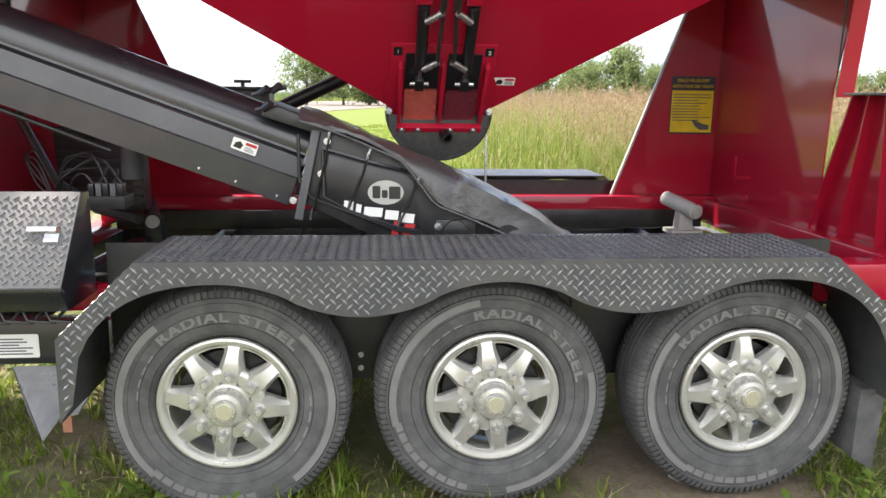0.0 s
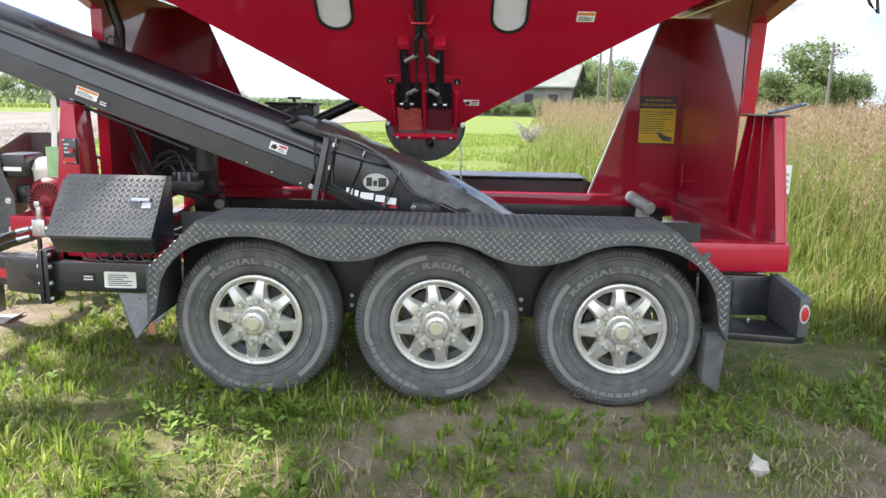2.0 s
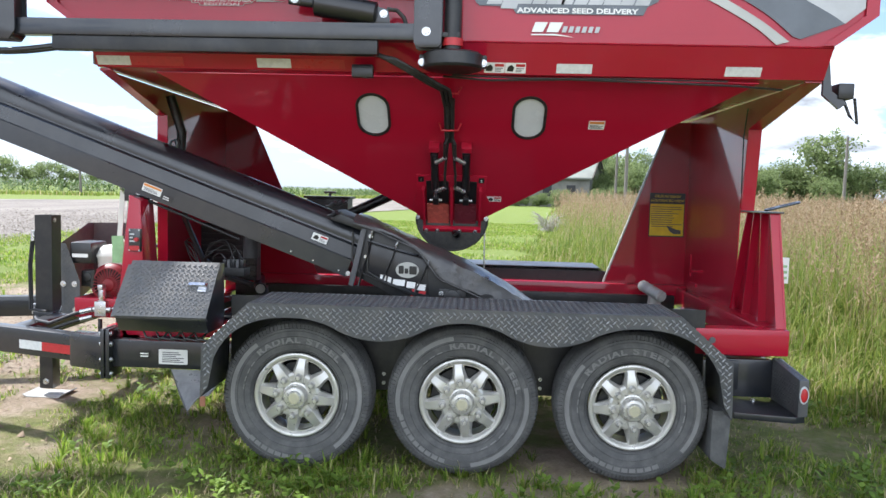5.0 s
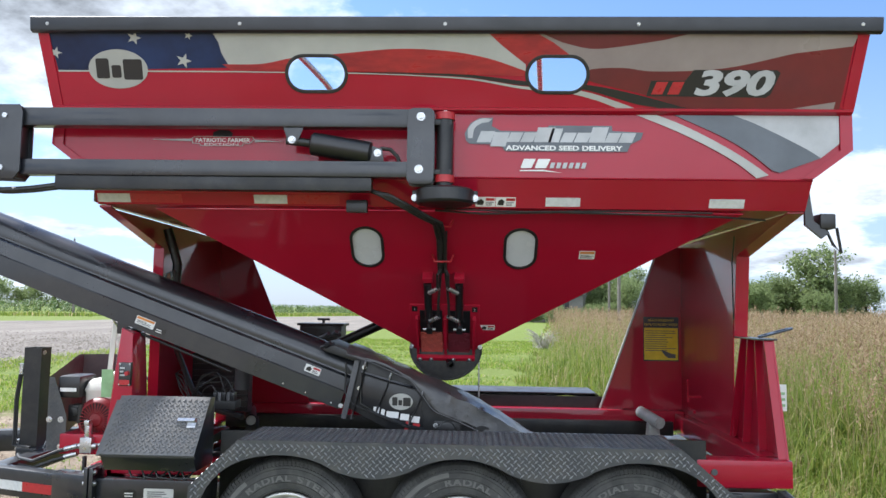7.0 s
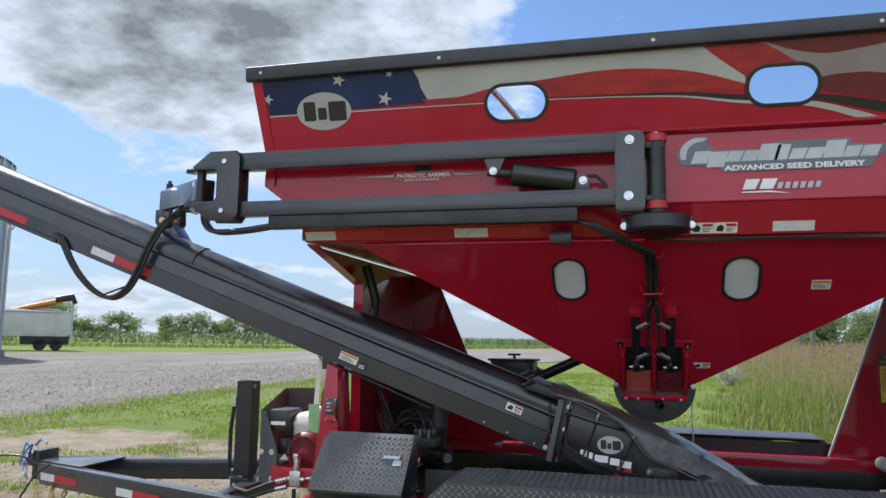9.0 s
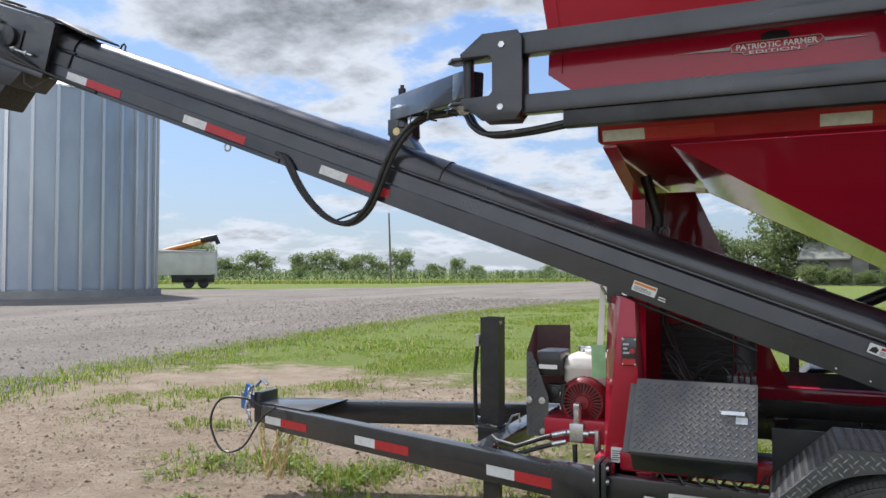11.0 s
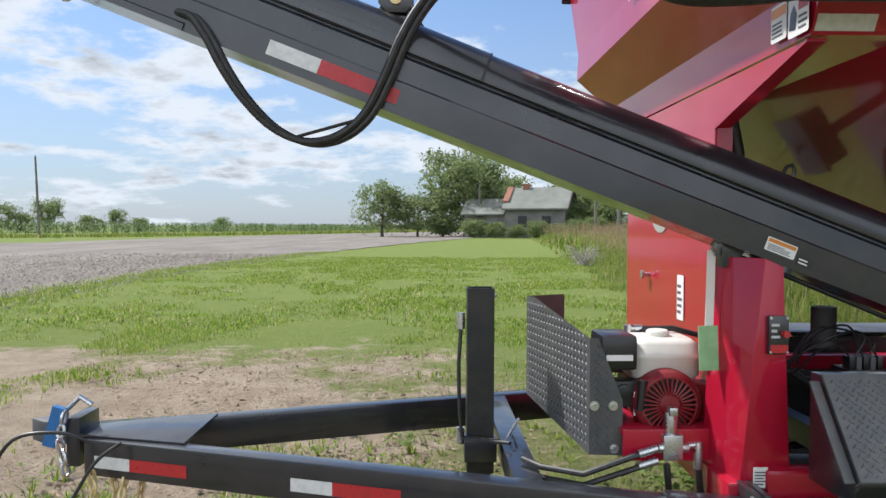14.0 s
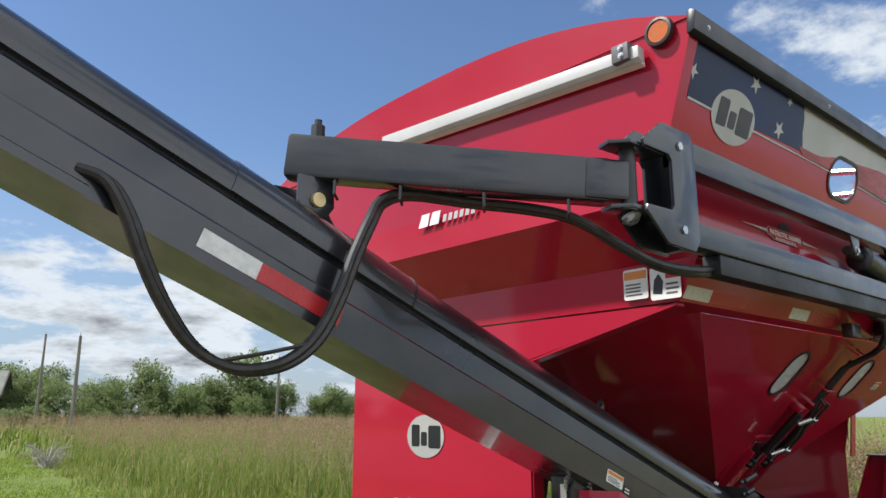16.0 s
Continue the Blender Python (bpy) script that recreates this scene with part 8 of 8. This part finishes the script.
def tree_parts(seed, h, w, trunk_share=0.3, leaves=9000, size=0.24, limbs=13):
    """A tapered trunk, forking limbs and a crown of leaves gathered round the limb ends."""
    r = np.random.default_rng(seed)
    t = Shape()
    top = Vector((r.normal(0, 0.03) * h, r.normal(0, 0.03) * h, h * 0.80))
    fork = Vector((0, 0, h * trunk_share))
    t.sweep([(0, 0, -0.2), (r.normal(0, 0.01) * h, 0, h * trunk_share * 0.6), fork, fork.lerp(top, 0.5) + Vector((r.normal(0, 0.03) * h, 0, 0)), top], [0.035 * h, 0.027 * h, 0.022 * h, 0.013 * h, 0.004 * h], 8)
    ends = [(top, 0.22), (top.lerp(fork, 0.35), 0.26)]
    for k in range(limbs):
        a = 6.28 * (k + r.uniform(-0.3, 0.3)) / limbs * 2
        z0 = h * (trunk_share + (0.72 - trunk_share) * r.uniform(0, 1))
        reach = w * 0.5 * r.uniform(0.55, 1.0) * (1.15 - 0.45 * (z0 / h))
        s0 = Vector((0, 0, z0))
        e = s0 + Vector((math.cos(a) * reach, math.sin(a) * reach, h * r.uniform(0.06, 0.26)))
        m = s0.lerp(e, 0.5) + Vector((0, 0, h * 0.03))
        t.sweep([s0, m, e], [0.012 * h, 0.008 * h, 0.002 * h], 6)
        ends += [(e, r.uniform(0.15, 0.24)), (m.lerp(e, 0.3) + Vector((r.normal(0, 0.05) * w, r.normal(0, 0.05) * w, h * 0.05)), r.uniform(0.13, 0.22))]
    pick = r.integers(0, len(ends), leaves * 2 // 5)
    c = np.array([tuple(ends[i][0]) for i in pick])
    rad = np.array([ends[i][1] * w for i in pick])
    d = r.normal(0, 1, (len(pick), 3))
    d /= np.linalg.norm(d, axis=1)[:, None]
    p = c + d * (rad * r.uniform(0.15, 1.15, len(pick)) ** 0.6)[:, None] * (1, 1, 0.72)
    # the rest fills an uneven dome, with gaps
    fill = []
    low_, mid_ = h * trunk_share * 0.75, h * (0.5 + trunk_share * 0.45)
    while len(fill) < leaves - len(pick):
        d = r.normal(0, 1, 3)
        d /= np.linalg.norm(d)
        rim = 1 + 0.75 * noise.noise((d[0] * 1.9 + seed, d[1] * 1.9, d[2] * 1.9)) + 0.25 * noise.noise((d[0] * 5, d[1] * 5 + seed, d[2] * 5))
        k = r.uniform(0.25, 1.0) ** 0.5 * rim
        q = np.array((d[0] * k * w * 0.48, d[1] * k * w * 0.48, mid_ + d[2] * k * (h * 0.93 - mid_ if d[2] > 0 else mid_ - low_)))
        if noise.noise((q[0] * 0.55 + seed, q[1] * 0.55, q[2] * 0.75)) + 0.5 * noise.noise((q[0] * 1.7 + seed, q[1] * 1.7, q[2] * 1.7)) > 0.12:
            fill.append(q)
    p = np.concatenate([p, np.array(fill)])
    leaves = len(p)
    a, b = r.normal(0, 1, (leaves, 3)), r.normal(0, 1, (leaves, 3))
    a /= np.linalg.norm(a, axis=1)[:, None]
    b = np.cross(a, b)
    b /= np.linalg.norm(b, axis=1)[:, None] + 1e-6
    sz = size * r.uniform(0.5, 1.2, leaves)[:, None]
    v = np.stack([p - a * sz, p + b * sz * 0.55, p + a * sz, p - b * sz * 0.55], 1).reshape(-1, 3)
    k = np.arange(leaves)[:, None] * 4
    f = np.concatenate([k + [0, 1, 2], k + [0, 2, 3]], 1).reshape(-1, 3)
    return mesh_of("trunk", t), raw_mesh("crown", v, f, LEAF)


def tree_kind(seed, h, w, label, **more):
    trunk, crown = tree_parts(seed, h, w, **more)
    trunk.materials.append(BARK)
    return trunk, crown, label


KINDS = [
    tree_kind(101, 9.0, 8.5, "broad round-crowned tree at the field edge", trunk_share=0.16, leaves=6200, size=0.22),
    tree_kind(102, 10.0, 6.5, "tall open-crowned cottonwood tree with bare trunk", trunk_share=0.26, leaves=4600, limbs=17, size=0.22),
    tree_kind(103, 7.0, 9.0, "low spreading tree with a flat crown", trunk_share=0.14, leaves=6500, size=0.21),
    tree_kind(104, 11.0, 11.5, "large dense shade tree by the farmhouse", trunk_share=0.10, leaves=16000, limbs=20),
    tree_kind(105, 4.0, 5.5, "rounded green bush among the trees", trunk_share=0.05, leaves=5200, limbs=16, size=0.18),
]


def tree(kind, x, y, size, turn):
    trunk, crown, label = KINDS[kind]
    m = pose(x, y, 0, 0, 0, turn) @ Matrix.Diagonal((size, size, size, 1))
    ob = thing("bush" if kind == 4 else "tree", (x, y, 0), label, "bush" if kind == 4 else "tree", "trees along the fields")
    part("trunk", trunk, None, ob, at=m)
    part("crown", crown, None, ob, at=m)


for k, (kind, x, y, size) in enumerate([
    (0, -116, 124, 0.95), (2, -105, 130, 0.9), (1, -99, 137, 0.6), (2, -94, 139, 0.95), (2, -86, 143, 0.85), (0, -79, 149, 0.75), (0, -70, 160, 0.55), (2, -122, 118, 0.9), (0, -130, 112, 1.0), (2, -52, 176, 0.5), (2, -112, 127, 0.7), (0, -90, 141, 0.5), (4, -97, 135, 0.9), (4, -83, 146, 1.0), (4, -74, 156, 0.9), (4, -66, 163, 0.8), (4, -109, 128, 0.9), (4, -125, 116, 1.1),
    (0, -9.5, 103, 0.85), (2, -4.5, 104, 0.9), (3, 2.5, 108, 1.15), (3, 9, 126, 1.0), (4, 4.0, 101, 0.8), (4, 3.0, 96, 0.6), (4, 5.6, 94, 0.52), (4, 8.2, 93, 0.45), (4, 10.6, 92, 0.58), (4, 13.2, 91, 0.48), (4, 15.8, 91, 0.62), (4, 18.4, 92, 0.7), (4, -1, 104, 0.8), (4, 16.5, 97, 0.8), (0, 20, 118, 1.0), (1, 25, 114, 0.9),
]):
    tree(kind, x, y, size, 47 * k)
belt = random.Random(19)
for k in range(40):
    x = 15.0 + 52.0 * k / 39 + belt.uniform(-1.2, 1.2)
    kind = belt.choice((0, 1, 1, 2, 3, 4, 4))
    tree(kind, x, 100.0 - 0.12 * x + belt.uniform(-5, 12), belt.uniform(0.42, 0.72) * (0.85 if kind == 3 else 1.0) * (1.2 if kind == 4 else 1.0), belt.uniform(0, 360))
tree(1, 45.5, 96.0, 1.08, 80)
tree(1, 33.0, 99.0, 0.9, 200)


def utility_pole(x, y, h, lean=1.5):
    ob = thing("utility_pole", (x, y, 0), "weathered wooden utility pole at the roadside", "pole", "utility poles")
    m = pose(x, y, 0, 0, lean, 0)
    part("shaft", Shape().sweep([m @ Vector((0, 0, -0.2)), m @ Vector((0, 0, h * 0.6)), m @ Vector((0, 0, h))], [0.15, 0.13, 0.10], 10), POLE, ob)
    part("insulator", Shape().cyl(m @ Vector((0, 0, h)), m @ Vector((0, 0, h + 0.22)), 0.05, 8), ZINC, ob)


utility_pole(-47.9, 85.0, 9.4, -2.2)
utility_pole(15.4, 80.0, 9.6, 0.4)
utility_pole(11.6, 55.0, 7.2, 0)
utility_pole(4.0, 101.0, 7.5, 0.5)
utility_pole(33.0, 65.0, 7.4, 0.3)


def grain_bin(cx, cy, r, h):
    ob = thing("grain_bin", (cx, cy, 0), "large galvanised corrugated steel grain bin", "grain bin")
    s = Shape()
    prof = []
    n = int(h / 0.30)
    for k in range(n + 1):
        prof += [(r, 0.45 + 0.30 * k), (r + 0.025, 0.45 + 0.30 * k + 0.15)]
    m = pose(cx, cy, 0, 90, 0, 0)
    s.lathe(prof, 96, m)
    part("bin_wall", s, GALV, ob, smooth=80)
    part("bin_roof", Shape().lathe([(r + 0.15, h + 0.4), (0.8, h + 3.0), (0.0, h + 3.1)], 48, m), GALV, ob)
    part("bin_footing", Shape().lathe([(r + 0.35, -0.1), (r + 0.35, 0.45), (r - 0.3, 0.46)], 64, m), CONCRETE, ob)
    for k in range(36):
        a = 2 * math.pi * k / 36
        c = Vector((cx + (r + 0.07) * math.cos(a), cy + (r + 0.07) * math.sin(a), 0))
        rib = Shape().box(-0.06, 0.10, -0.09, 0.09, 0.45, h + 0.4, pose(c.x, c.y, 0, 0, 0, math.degrees(a)))
        part("stiffener", rib, ZINC, ob)


grain_bin(-44.8, 30.3, 7.2, 11.8)


def hopper_trailer():
    ob = thing("grain_trailer", (-52.5, 52.0, 0), "white grain semi-trailer parked by the bin", "semi-trailer")
    m = pose(-50.1, 53.5, 0, 0, 0, 41)
    s = Shape()
    s.prism([(-11.0, 1.25), (-0.6, 1.25), (0.0, 1.45), (0.0, 3.35), (-11.0, 3.35)], "y", -1.25, 1.25, m)
    part("trailer_body", s, SIDING, ob, bevel=0.05)
    part("top_rail", Shape().box(-11.0, 0.05, -1.3, 1.3, 3.35, 3.47, m), ZINC, ob)
    part("roll_tarp", Shape().prism([(-1.2, 3.47), (0, 3.68), (1.2, 3.47)], "x", -10.5, -1.0, m), RUBBER, ob)
    part("side_skirt", Shape().box(-4.0, -0.2, -1.2, 1.2, 0.55, 1.25, m), BLACK, ob)
    part("tail_frame", Shape().box(-0.12, 0.05, -1.3, 1.3, 0.9, 3.4, m), SILVER, ob)
    for x in (-1.2, -2.5):
        for y in (-1.0, 1.0):
            part("tyre", Shape().cyl(m @ Vector((x, y - 0.2, 0.5)), m @ Vector((x, y + 0.2, 0.5)), 0.5, 20), RUBBER, ob)


hopper_trailer()


def field_auger():
    ob = thing("grain_auger", (-52, 47, 0), "orange grain auger spout above the semi-trailer", "grain auger")
    a, b = Vector((-57.5, 47.5, 2.2)), Vector((-50.5, 52.8, 4.55))
    part("auger_tube", Shape().cyl(a, b, 0.24, 14), ORANGE, ob)
    part("spout", Shape().sweep([b - (b - a) * 0.08 + Vector((0, 0, 0.15)), b + Vector((0.5, 0.4, 0.25)), b + Vector((0.7, 0.55, -0.35))], [0.34, 0.36, 0.22], 10), BLACK, ob)
    part("brace", Shape().cyl(a.lerp(b, 0.25), Vector((-55.7, 49.0, 0)), 0.06, 8), ORANGE, ob)


field_auger()


def farmhouse():
    ob = thing("farmhouse", (12.2, 99.5, 0), "low weathered grey farmhouse with a grey roof and chimney", "house")
    m = pose(12.2, 99.5, 0, 0, 0, -20)
    part("wall", Shape().box(-4.0, 4.0, -3.6, 3.6, 0, 3.9, m), WEATHERED, ob)
    part("wall", Shape().box(-10.0, -4.0, -2.6, 2.6, 0, 3.2, m), WEATHERED, ob)
    part("roof", Shape().prism([(-4.3, 3.7), (0, 6.6), (4.3, 3.7), (4.3, 3.9), (0, 6.85), (-4.3, 3.9)], "x", -4.3, 4.5, m), ROOF, ob, "weathered grey shingle roof")
    part("roof", Shape().prism([(-3.1, 3.0), (0, 5.1), (3.1, 3.0), (3.1, 3.2), (0, 5.35), (-3.1, 3.2)], "x", -10.4, -4.3, m), ROOF, ob, "weathered grey shingle roof")
    part("roof_valley", Shape().prism([(-3.2, 4.75), (-0.15, 6.75), (-0.15, 6.95), (-3.2, 4.95)], "x", -4.42, -3.6, m), RUST, ob, "rusty flashing strip")
    part("gable", Shape().prism([(-3.6, 3.8), (0, 6.5), (3.6, 3.8)], "x", 3.95, 4.05, m), WEATHERED, ob)
    part("chimney", Shape().box(-2.3, -1.4, -0.45, 0.45, 5.6, 7.3, m), RUST, ob)
    part("window", Shape().box(1.0, 2.2, -3.68, -3.58, 1.4, 2.9, m), INK, ob)
    part("window", Shape().box(-2.2, -1.0, -3.68, -3.58, 1.4, 2.9, m), INK, ob)
    part("bargeboard", Shape().prism([(-4.4, 3.65), (0, 6.62), (4.4, 3.65), (4.4, 3.95), (0, 6.95), (-4.4, 3.95)], "x", 4.5, 4.65, m), BARK, ob)


farmhouse()


def brush_pile():
    r = np.random.default_rng(77)
    ob = thing("brush_pile", (3.0, 27.0, 0), "small grey pile of dead twigs in the grass", "brush")
    s = Shape()
    for k in range(60):
        a, b = r.uniform(0, 6.28), r.uniform(0.1, 0.7)
        e = Vector((3.0 + math.cos(a) * 0.9 * math.cos(b), 27.0 + math.sin(a) * 0.9 * math.cos(b), 0.1 + 1.1 * math.sin(b)))
        s.sweep([(3.0 + r.normal(0, 0.2), 27 + r.normal(0, 0.2), 0.0), e.lerp(Vector((3, 27, 0.5)), 0.4), e], [0.012, 0.009, 0.004], 5)
    part("dead_brush", s, DEADWOOD, ob, kind="stuff")


brush_pile()


def stone(x, y, z, r, seed):
    s = Shape()
    g = np.random.default_rng(seed)
    for i in range(5):
        for j in range(7):
            a, b = math.pi * i / 4, 2 * math.pi * j / 7
            k = r * (1 + 0.20 * g.normal() * (0 < i < 4))
            s.v.append((x + k * math.sin(a) * math.cos(b), y + 0.8 * k * math.sin(a) * math.sin(b), z + 0.75 * k * math.cos(a)))
    s.f = [(i * 7 + j, i * 7 + (j + 1) % 7, (i + 1) * 7 + (j + 1) % 7, (i + 1) * 7 + j) for i in range(4) for j in range(7)]
    solo("stone", s, STONE, "small pale stone lying in the lawn", "stone", smooth=12)


stone(1.32, -0.59, 0.015, 0.046, 3)
stone(0.72, 0.16, 0.0, 0.030, 4)
